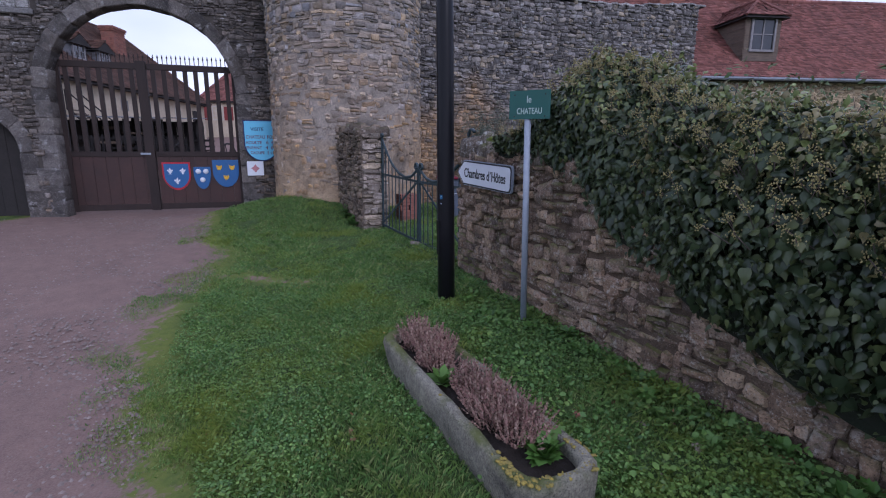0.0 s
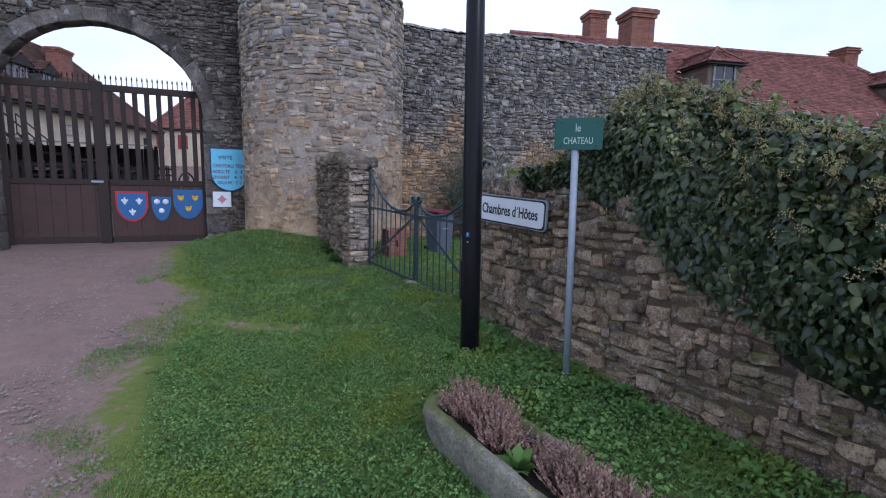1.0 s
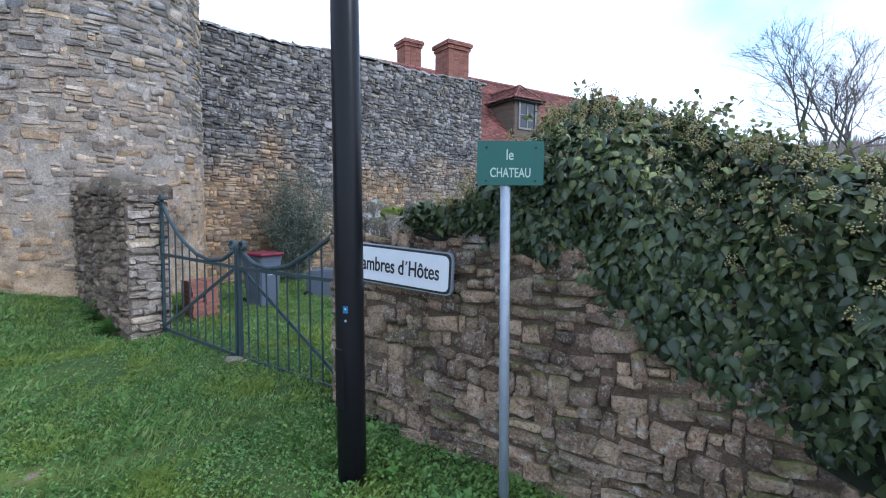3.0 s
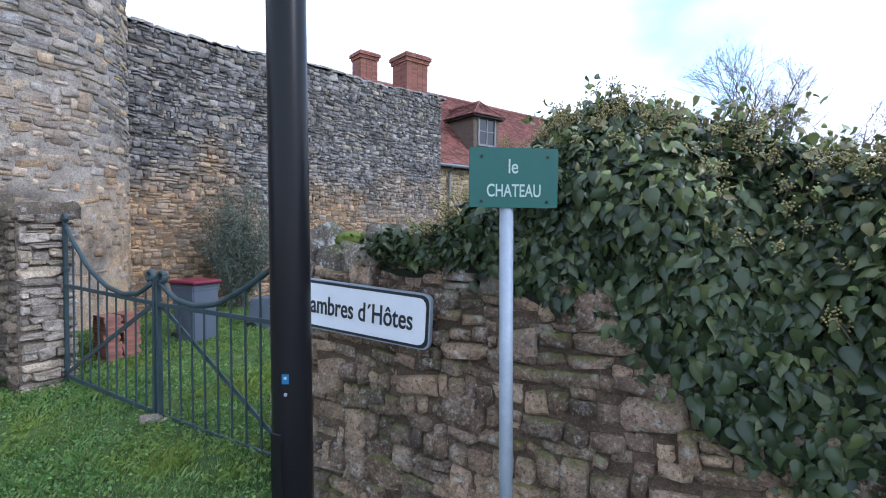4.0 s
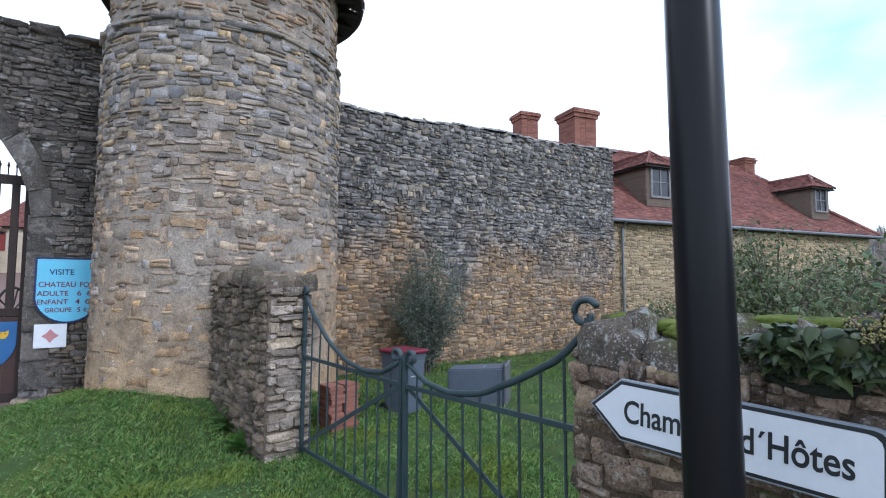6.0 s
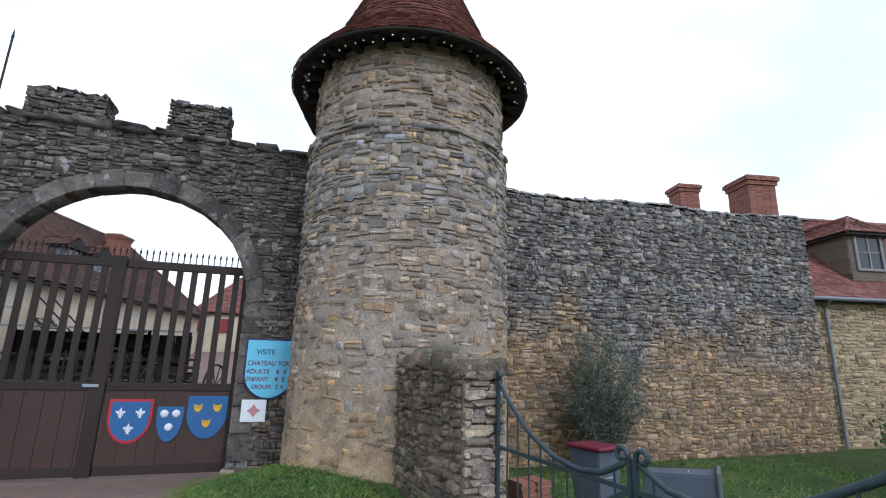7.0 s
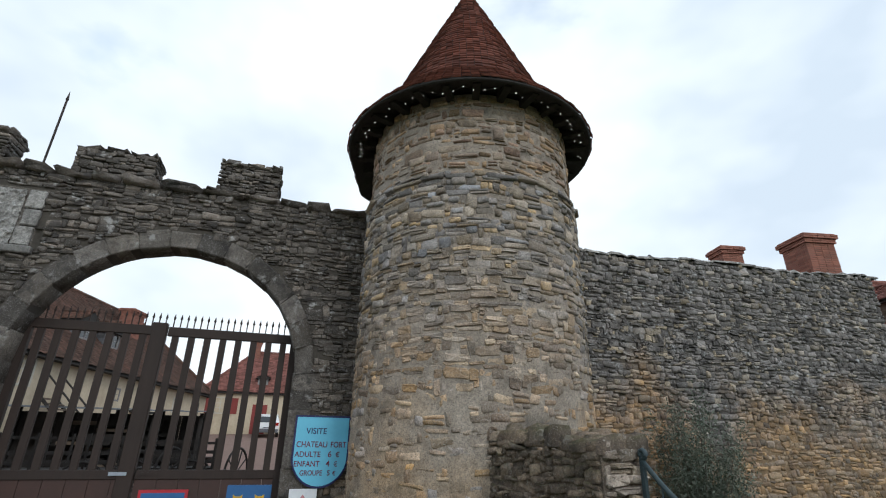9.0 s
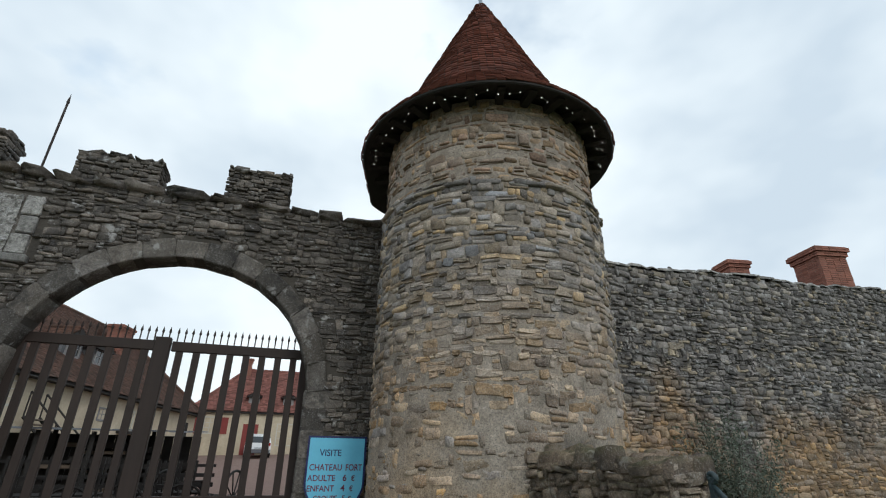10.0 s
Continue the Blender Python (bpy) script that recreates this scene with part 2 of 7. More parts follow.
M_BRICK = plain_material("red_brick", (0.32, 0.13, 0.09), (0.23, 0.105, 0.08), 3, 0.88, bump=0.3, per_piece=0.6)
M_GATE = plain_material("brown_gate_wood", (0.033, 0.02, 0.016), (0.02, 0.013, 0.011), 3, 0.7, bump=0.3, stretch=(3, 3, 0.4), per_piece=0.3)
M_GATE_SHEET = plain_material("rusty_brown_sheet", (0.056, 0.027, 0.022), (0.034, 0.019, 0.016), 1.5, 0.6, bump=0.1)
M_BLACK = plain_material("black_gloss_paint", (0.008, 0.008, 0.01), (0.01, 0.01, 0.012), 4, 0.33, bump=0.03, spec=0.18)
M_GALV = plain_material("galvanised_steel", (0.33, 0.37, 0.43), (0.26, 0.295, 0.35), 12, 0.6, 0.25, bump=0.05)
M_GREEN_IRON = plain_material("faded_green_paint", (0.022, 0.036, 0.042), (0.04, 0.062, 0.07), 9, 0.5, bump=0.15)
M_ENAMEL = plain_material("green_enamel", (0.012, 0.085, 0.07), (0.014, 0.075, 0.064), 5, 0.45, bump=0.02)
M_WHITE = plain_material("white_sign_sheet", (0.68, 0.7, 0.74), (0.62, 0.64, 0.68), 5, 0.4, bump=0.02)
M_SIGN_BLACK = plain_material("sign_black", (0.02, 0.022, 0.026), None, 5, 0.45, bump=0.02)
M_LETTER = plain_material("pale_letter", (0.4, 0.5, 0.47), (0.32, 0.41, 0.39), 20, 0.5, bump=0.02)
M_WOOD = plain_material("grey_wood", (0.16, 0.12, 0.09), (0.09, 0.07, 0.055), 4, 0.85, bump=0.4, stretch=(1, 1, 5))
M_DARK_WOOD = plain_material("black_wood", (0.03, 0.026, 0.024), (0.018, 0.016, 0.015), 3, 0.85, bump=0.3)
M_SOIL = plain_material("dark_soil", (0.03, 0.022, 0.016), (0.018, 0.014, 0.011), 14, 0.95, bump=0.9, dist=0.03)
M_TROUGH = stone_material("mossy_trough_stone", [(0.3, 0.29, 0.23), (0.36, 0.345, 0.28), (0.24, 0.235, 0.17)], lichen=(0.42, 0.4, 0.3), lichen_at=0.56, moss=0.8, bump=0.9, fine=50.0, blotch=0.45)
M_IVY = leaf_material("ivy_leaf", [(0.016, 0.026, 0.013), (0.04, 0.061, 0.029), (0.062, 0.09, 0.038), (0.025, 0.04, 0.021), (0.12, 0.145, 0.052), (0.046, 0.068, 0.032), (0.08, 0.096, 0.044)])
M_IVY_YOUNG = leaf_material("young_ivy_leaf", [(0.15, 0.19, 0.065), (0.22, 0.26, 0.09), (0.11, 0.14, 0.055), (0.24, 0.21, 0.1), (0.17, 0.15, 0.08)])
M_GRASS = leaf_material("grass_blade", [(0.07, 0.16, 0.04), (0.15, 0.26, 0.065), (0.1, 0.21, 0.05), (0.21, 0.31, 0.085), (0.28, 0.31, 0.12)], 0.6, 0.25, (0.3, 0.33, 0.06))
M_CLOVER = leaf_material("clover_leaf", [(0.075, 0.165, 0.045), (0.14, 0.27, 0.065), (0.1, 0.2, 0.055), (0.21, 0.34, 0.08), (0.045, 0.1, 0.035)], 0.5, 0.2, (0.24, 0.32, 0.07))
M_OLIVE = leaf_material("olive_leaf", [(0.1, 0.125, 0.095), (0.14, 0.165, 0.13), (0.075, 0.095, 0.07), (0.18, 0.2, 0.155)], 0.6, 0.15)
M_SHRUB = leaf_material("shrub_leaf", [(0.05, 0.09, 0.035), (0.08, 0.125, 0.045), (0.11, 0.13, 0.055), (0.13, 0.115, 0.055)], 0.55, 0.15)
M_BARK = plain_material("grey_bark", (0.14, 0.12, 0.1), (0.08, 0.07, 0.06), 5, 0.9, bump=0.5, stretch=(1, 1, 0.3))
M_TWIG = plain_material("bare_twig", (0.13, 0.1, 0.085), (0.08, 0.065, 0.06), 5, 0.9, bump=0)


def ground_material():
    """Pinkish gravel road beside rough turf, with a broken edge between them."""
    m, n, l, b = nodes_of("turf_and_gravel")
    g = n.new("ShaderNodeNewGeometry")
    pos = g.outputs["Position"]
    at = n.new("ShaderNodeAttribute")
    at.attribute_name = "turf"
    f0, f1, f2, f3 = (noise_node(n, l, pos, s, 6, 0.65) for s in (0.9, 4.0, 18.0, 70.0))
    turf = mix_node(n, l, range_node(n, l, f1, 0.35, 0.65), (0.02, 0.04, 0.014), (0.06, 0.1, 0.03))
    rim = math_node(n, l, "ADD", at.outputs["Fac"], math_node(n, l, "MULTIPLY", math_node(n, l, "SUBTRACT", mix_node(n, l, 0.4, f0, f1), 0.5), 1.6))
    turf = mix_node(n, l, range_node(n, l, rim, 1.05, 0.65), turf, mix_node(n, l, range_node(n, l, f2, 0.35, 0.65), (0.085, 0.115, 0.024), (0.14, 0.165, 0.035)))
    turf = mix_node(n, l, range_node(n, l, f0, 0.55, 0.7, 0.0, 0.6), turf, (0.15, 0.2, 0.035))
    turf = mix_node(n, l, range_node(n, l, f2, 0.55, 0.75, 0.0, 0.5), turf, (0.05, 0.04, 0.025))
    grav = mix_node(n, l, range_node(n, l, f1, 0.3, 0.7), (0.215, 0.14, 0.117), (0.15, 0.1, 0.085))
    grav = mix_node(n, l, range_node(n, l, f3, 0.4, 0.7, 0.0, 0.55), grav, (0.29, 0.215, 0.185))
    grav = mix_node(n, l, range_node(n, l, f2, 0.5, 0.75, 0.0, 0.5), grav, (0.12, 0.09, 0.075))
    k = math_node(n, l, "ADD", at.outputs["Fac"], math_node(n, l, "MULTIPLY", math_node(n, l, "SUBTRACT", mix_node(n, l, 0.4, f1, f2), 0.5), 1.9))
    l.new(mix_node(n, l, range_node(n, l, k, 0.42, 0.58), grav, turf), b.inputs["Base Color"])
    b.inputs["Roughness"].default_value = 0.95
    b.inputs["Specular IOR Level"].default_value = 0.2
    bump_node(n, l, mix_node(n, l, 0.5, f2, f3), b, 0.7, 0.02)
    return m


M_GROUND = ground_material()


# ---- building helpers ----
def mesh_object(name, verts, faces, mat, parent=None, smooth=False):
    me = bpy.data.meshes.new(name)
    me.from_pydata([tuple(v) for v in verts], [], faces)
    me.materials.append(mat)
    if smooth:
        me.shade_smooth()
    ob = new(name, me)
    ob.parent = parent
    return ob


def quad_object(name, V, F, mat, parent=None, smooth=False):
    """A mesh from arrays: V (n, 3), F (m, 3) or (m, 4)."""
    me = bpy.data.meshes.new(name)
    k = F.shape[1]
    me.vertices.add(len(V)), me.loops.add(F.size), me.polygons.add(len(F))
    me.vertices.foreach_set("co", np.ascontiguousarray(V, dtype=np.float32).ravel())
    me.loops.foreach_set("vertex_index", F.astype(np.int32).ravel())
    me.polygons.foreach_set("loop_start", np.arange(0, F.size, k, dtype=np.int32))
    me.update(calc_edges=True)
    me.validate()
    me.materials.append(mat)
    if smooth:
        me.shade_smooth()
    ob = new(name, me)
    ob.parent = parent
    return ob


def part(name, bm, material, parent, label="", smooth=False):
    me = bpy.data.meshes.new(name)
    bmesh.ops.recalc_face_normals(bm, faces=bm.faces)
    bm.to_mesh(me)
    bm.free()
    me.materials.append(material)
    if smooth:
        me.shade_smooth()
    ob = new(name, me)
    ob.parent = parent
    return tagged(ob, label)


def thing(name, m, label, category, group="", kind=""):
    e = new(name)
    e.matrix_basis = m
    return tagged(e, label, category, group, kind)


def box(bm, x0, x1, y0, y1, z0, z1, m=None, bevel=0.0):
    r = bmesh.ops.create_cube(bm, size=1.0)
    vs = r["verts"]
    for v in vs:
        v.co = Vector((x0 if v.co.x < 0 else x1, y0 if v.co.y < 0 else y1, z0 if v.co.z < 0 else z1))
    if bevel:
        es = list({e for v in vs for e in v.link_edges})
        vs = list({v for f in bmesh.ops.bevel(bm, geom=es, offset=bevel, segments=1, affect="EDGES")["faces"] for v in f.verts} | {v for v in vs if v.is_valid})
    if m is not None:
        bmesh.ops.transform(bm, matrix=m, verts=vs)
    return bm


def boxed(*args, **kw):
    return box(bmesh.new(), *args, **kw)


def tube(bm, points, radius, sides=8, flat=1.0, caps=True):
    """A tube through points; radius a number or one for each point."""
    pts = [Vector(p) for p in points]
    rad = radius if isinstance(radius, (list, tuple)) else [radius] * len(pts)
    rings, up = [], Vector((0, 0, 1))
    for i, p in enumerate(pts):
        d = (pts[min(i + 1, len(pts) - 1)] - pts[max(i - 1, 0)]).normalized()
        ref = up if abs(d.dot(up)) < 0.95 else Vector((1, 0, 0))
        a = d.cross(ref).normalized()
        b = a.cross(d)
        rings.append([bm.verts.new(p + (a * math.cos(2 * math.pi * k / sides) * flat + b * math.sin(2 * math.pi * k / sides)) * rad[i]) for k in range(sides)])
    for r0, r1 in zip(rings, rings[1:]):
        for k in range(sides):
            bm.faces.new((r0[k], r0[(k + 1) % sides], r1[(k + 1) % sides], r1[k]))
    if caps:
        bm.faces.new(rings[0][::-1]), bm.faces.new(rings[-1])
    return bm


def tubed(*args, **kw):
    return tube(bmesh.new(), *args, **kw)


def prism(bm, outline, depth, m=None):
    """A flat outline in x, z made depth thick along +y."""
    a = [bm.verts.new((x, 0, z)) for x, z in outline]
    b = [bm.verts.new((x, depth, z)) for x, z in outline]
    bm.faces.new(a[::-1]), bm.faces.new(b)
    for i in range(len(a)):
        j = (i + 1) % len(a)
        bm.faces.new((a[i], a[j], b[j], b[i]))
    if m is not None:
        bmesh.ops.transform(bm, matrix=m, verts=a + b)
    return bm


def lathe(bm, profile, sides=48, m=None):
    rings = [[bm.verts.new((r * math.cos(2 * math.pi * k / sides), r * math.sin(2 * math.pi * k / sides), z)) for k in range(sides)] for r, z in profile]
    for r0, r1 in zip(rings, rings[1:]):
        for k in range(sides):
            bm.faces.new((r0[k], r0[(k + 1) % sides], r1[(k + 1) % sides], r1[k]))
    if m is not None:
        bmesh.ops.transform(bm, matrix=m, verts=[v for r in rings for v in r])
    return bm


def along(x, y, dx, dy, z=0.0):
    """The frame of a wall: x runs along it, z up, -y is its face."""
    return Matrix.Translation((x, y, z)) @ Matrix.Rotation(math.atan2(dy, dx), 4, "Z")


# stones: a few shapes of unit size, laid in courses on a flat or round face
def stone_shapes(count, seed, jitter=1.0, edge_at=0.62):
    """Unit stones: an uneven outline of eight corners, a worn arris and a broken face."""
    rng = np.random.default_rng(seed)
    shapes = []
    for _ in range(count):
        cut = rng.uniform(0.1, 0.48, 8) * (0.35 + 0.65 * jitter)
        ring = np.array([(-1, -1 + cut[0] * 1.4), (-1 + cut[1] * 0.9, -1), (1 - cut[2] * 0.9, -1), (1, -1 + cut[3] * 1.4), (1, 1 - cut[4] * 1.4), (1 - cut[5] * 0.9, 1), (-1 + cut[6] * 0.9, 1), (-1, 1 - cut[7] * 1.4)]) * 0.5
        ring = ring * np.array([1.05, 1.08]) + rng.uniform(-1, 1, ring.shape) * np.array([0.07, 0.1]) * jitter
        ring[:, 1] += ring[:, 0] * rng.uniform(-0.2, 0.2) * jitter
        back = np.column_stack((ring, np.zeros(8)))
        edge = np.column_stack((ring, np.full(8, edge_at) + rng.uniform(-0.2, 0.14, 8) * jitter))
        face = np.column_stack((ring * np.array([0.88, 0.8]) + rng.uniform(-0.045, 0.045, ring.shape) * jitter, np.full(8, 0.95) + rng.uniform(-0.26, 0.2, 8) * jitter))
        mid = np.array([[rng.uniform(-0.15, 0.15), rng.uniform(-0.15, 0.15), 1.0 + rng.uniform(-0.2, 0.15) * jitter]])
        V = np.vstack((back, edge, face, mid))
        F = []
        for a in (0, 8):
            for k in range(8):
                j = (k + 1) % 8
                F += [(a + k, a + j, a + 8 + j), (a + k, a + 8 + j, a + 8 + k)]
        F += [(16 + k, 16 + (k + 1) % 8, 24) for k in range(8)]
        shapes.append((V, np.array(F)))
    return shapes


SHAPES, DRESSED = stone_shapes(40, 7), stone_shapes(8, 8, 0.12, 0.955)


def courses(rng, u0, u1, z0, z1, h, w, wave=0.02, keep=None, ragged=0.0):
    """Rows of (u, z, width, height) over a face."""
    out, z, row = [], z0, 0
    ph = rng.uniform(0, 6)
    while z < z1:
        hh = h * rng.uniform(0.6, 1.45)
        u = u0 - rng.uniform(0, w)
        while u < u1 - 0.03:
            ww = w * rng.choice([0.45, 0.6, 0.8, 1.0, 1.3, 1.7]) * rng.uniform(0.85, 1.15)
            if u < u0:
                ww, u = max(ww - (u0 - u), 0.08), u0
            if u1 - u - ww < 0.08:
                ww = u1 - u
            cu, cz = u + ww / 2, z + hh / 2 + wave * math.sin(1.7 * u + ph + row * 0.35) + rng.uniform(-0.3, 0.3) * h
            hs = hh * rng.uniform(0.8, 1.14) * (1.6 if rng.random() < 0.05 else 1.0)
            if u0 <= cu <= u1 and (keep is None or keep(cu, cz, ww, hh)):
                if rng.random() < 0.24 and hh > 0.085:
                    k = rng.uniform(0.38, 0.62)
                    out.append((cu, cz + hh * (1 - k) / 2, ww, hh * k)), out.append((cu, cz - hh * k / 2, ww, hh * (1 - k)))
                else:
                    out.append((cu, cz, ww, hs))
            u += ww
        z += hh
        row += 1
    return out


def lay(rows, place, depth, mat, parent, near, rng, gap=0.012, name="stone", tilt=0.05, joined="stone_facing"):
    """Stones at rows; place(u, z) gives point, along, up and out. Those that near(u, z) picks are pieces of their own, the rest one facing."""
    pick, rest = [], []
    for r in rows:
        (pick if near(r[0], r[1]) and len(pick) < 300 else rest).append(r)
    metas = []
    for V, F in SHAPES:
        me = bpy.data.meshes.new(name)
        me.from_pydata([tuple(v) for v in V], [], [tuple(f) for f in F])
        me.materials.append(mat)
        metas.append(me)

    def local(u, z, w, h):
        p, a, b, n = place(u, z)
        t = rng.uniform(-tilt, tilt)
        a2, b2 = a * math.cos(t) + b * math.sin(t), b * math.cos(t) - a * math.sin(t)
        d = depth * rng.uniform(0.6, 1.5)
        return p, a2 * (w - gap) * rng.uniform(0.97, 1.06), b2 * (h - gap) * rng.uniform(0.97, 1.06), n * d

    for r in pick:
        p, a, b, n = local(*r)
        ob = new(name, metas[rng.integers(len(metas))])
        ob.matrix_world = Matrix(((a[0], b[0], n[0], p[0]), (a[1], b[1], n[1], p[1]), (a[2], b[2], n[2], p[2]), (0, 0, 0, 1)))
        ob.parent = parent
        ob.matrix_parent_inverse = parent.matrix_world.inverted() if parent else Matrix()
    Vs, Fs, k = [], [], 0
    for r in rest:
        p, a, b, n = local(*r)
        V, F = SHAPES[rng.integers(len(SHAPES))]
        Vs.append(p + V[:, :1] * a + V[:, 1:2] * b + V[:, 2:] * n)
        Fs.append(F + k)
        k += len(V)
    if Vs:
        ob = quad_object(joined, np.vstack(Vs), np.vstack(Fs), mat, parent)
        if parent:
            ob.matrix_parent_inverse = parent.matrix_world.inverted()
        tagged(ob, kind="stuff")


def flat_face(ox, oy, dx, dy, out=0.0, batter=0.0):
    """Place on a plane: u runs from (ox, oy) along (dx, dy); out is to the right-hand side of that way."""
    k = math.hypot(dx, dy)
    a = np.array([dx / k, dy / k, 0.0])
    n = np.array([a[1], -a[0], 0.0])
    o = np.array([ox, oy, 0.0])
    up = np.array([0.0, 0.0, 1.0])
    return lambda u, z: (o + a * u + up * z + n * (out - batter * z), a, up, n)


def round_face(cx, cy, r):
    def place(u, z):
        t = u / r
        n = np.array([math.sin(t), -math.cos(t), 0.0])
        return np.array([cx, cy, z]) + n * r, np.array([math.cos(t), math.sin(t), 0.0]), np.array([0.0, 0.0, 1.0]), n
    return place


def ss(a, b, x):
    t = np.clip((np.asarray(x, dtype=float) - a) / (b - a), 0, 1)
    return t * t * (3 - 2 * t)


# ---- the lie of the land ----
def ground_z(x, y):
    x, y = np.asarray(x, dtype=float), np.asarray(y, dtype=float)
    z = -0.55 + 0.36 * ss(2, 12, y)
    z = z + 0.33 * ss(-2.6, 0.2, x) * ss(30, 14, y) * (1 - 0.42 * ss(7, 12, y))
    z = z + 0.02 * np.exp(-((x - 0.1) ** 2 + (y - 5.6) ** 2) / 1.2)
    z = z + 0.62 * np.exp(-((x + 3.5) / 2.3) ** 2 - ((y - 12.3) / 1.9) ** 2)
    rise = 0.092 * np.clip(y - 14.5, 0, 31) * ss(-5.0, -8.0, x)
    return z + rise


def road_edge(y):
    """Where the turf begins: x over y."""
    y = np.asarray(y, dtype=float)
    return np.interp(y, [-3, 0.5, 2.0, 2.7, 3.9, 4.8, 5.7, 6.9, 8.2, 8.8, 9.3, 11.0, 13.8], [-0.3, -1.2, -1.8, -2.15, -3.02, -3.5, -3.8, -3.9, -4.2, -4.4, -5.0, -5.75, -6.5])


def spacing(lo, mid0, mid1, hi, fine, coarse):
    a = list(np.arange(mid0, mid1, fine))
    step, x = fine, mid1
    while x < hi:
        a.append(x)
        step = min(step * 1.25, coarse)
        x += step
    a.append(hi)
    step, x = fine, mid0 - fine
    while x > lo:
        a.insert(0, x)
        step = min(step * 1.25, coarse)
        x -= step
    a.insert(0, lo)
    return np.array(a)


def make_ground():
    xs, ys = spacing(-900, -9, 6, 900, 0.12, 60), spacing(-400, -1.5, 14, 1400, 0.12, 60)
    X, Y = np.meshgrid(xs, ys)
    rng = np.random.default_rng(3)
    Z = ground_z(X, Y) + 0.025 * np.sin(2.3 * X + 1.1 * Y) * np.sin(1.7 * Y - 0.6 * X) * ss(60, 20, np.hypot(X, Y))
    turf = ss(-0.75, 1.05, X - road_edge(Y)) * np.where((Y > 13.0) & (X < -5.5), 0, 1)
    turf = turf * (1 - 0.6 * np.exp(-((X + 2.75) / 0.9) ** 2 - ((Y - 7.1 + 0.25 * (X + 2.75)) / 0.2) ** 2))
    turf = np.maximum(turf, ss(-10.6, -11.2, X) * ss(11.0, 12.0, Y) * ss(14.2, 13.6, Y))
    turf = np.maximum(turf, ss(60, 90, np.hypot(X, Y)))
    turf = np.maximum(turf, 0.95 * ss(-7.0, -9.5, X) * ss(9.5, 6.0, Y))
    Z = Z + np.where(turf > 0.5, 0.015, 0) + rng.normal(0, 1, Z.shape) * np.where(turf > 0.5, 0.008, 0.0012)
    V = np.column_stack((X.ravel(), Y.ravel(), Z.ravel()))
    ny, nx = X.shape
    i = np.arange(ny - 1)[:, None] * nx + np.arange(nx - 1)[None]
    F = np.stack((i, i + 1, i + nx + 1, i + nx), -1).reshape(-1, 4)
    ob = quad_object("ground", V, F, M_GROUND, smooth=True)
    at = ob.data.attributes.new("turf", "FLOAT", "POINT")
    at.data.foreach_set("value", turf.ravel().astype(np.float32))
    return tagged(ob, "pinkish gravel drive beside rough green turf rising to the tower", "ground", kind="structure")


ground = make_ground()

# ---- round gate tower ----
TX, TY, TR = -2.78, 13.70, 1.95


def make_tower():
    rng = np.random.default_rng(11)
    tower = thing("round_tower", Matrix.Translation((TX, TY, 0)), "round rubble-stone gate tower with a conical red tile roof", "tower")
    bpy.context.view_layer.update()
    part("wall", lathe(bmesh.new(), [(TR + 0.07, -0.4), (TR + 0.045, 0.8), (TR + 0.034, 2.4), (TR + 0.018, 3.4), (TR + 0.014, 5.86), (TR - 0.05, 5.9), (TR - 0.055, 7.5)], 72), M_TOWER_MORTAR, tower)
    half = 1.55 * TR
    low = courses(rng, -half, half, 0.05, 5.86, 0.12, 0.185, 0.02)
    lay(low, round_face(TX, TY, TR - 0.012), 0.046, M_TOWER, tower, lambda u, z: -1.6 < u < 0.9 and 2.6 < z < 5.4, rng, gap=0.014, tilt=0.09)
    top = courses(rng, -half, half, 5.93, 7.45, 0.125, 0.21, 0.012, keep=lambda u, z, w, h: rng.random() < 0.94)
    lay(top, round_face(TX, TY, TR - 0.085), 0.047, M_TOWER_TOP, tower, lambda u, z: False, rng, gap=0.034, tilt=0.1, joined="upper_stone_facing")
    ledge = courses(rng, -half, half, 5.83, 5.9, 0.07, 0.34, 0.0)
    lay(ledge, round_face(TX, TY, TR - 0.02), 0.085, M_TOWER, tower, lambda u, z: False, rng, joined="ledge")
    return tower


def rim_drop(t):
    """The roof's rim sinks a little on the far western side."""
    return -0.16 * max(0.0, math.sin(t)) * max(0.0, -math.cos(t)) ** 0.5


def rim_reach(t):
    """The eave runs straight back on its western side, where it covers the wall head."""
    c, q = -math.cos(t), math.sin(t)
    return min(1 / c, 1.16) if c > 0 and 0 < q < 0.75 else 1.0


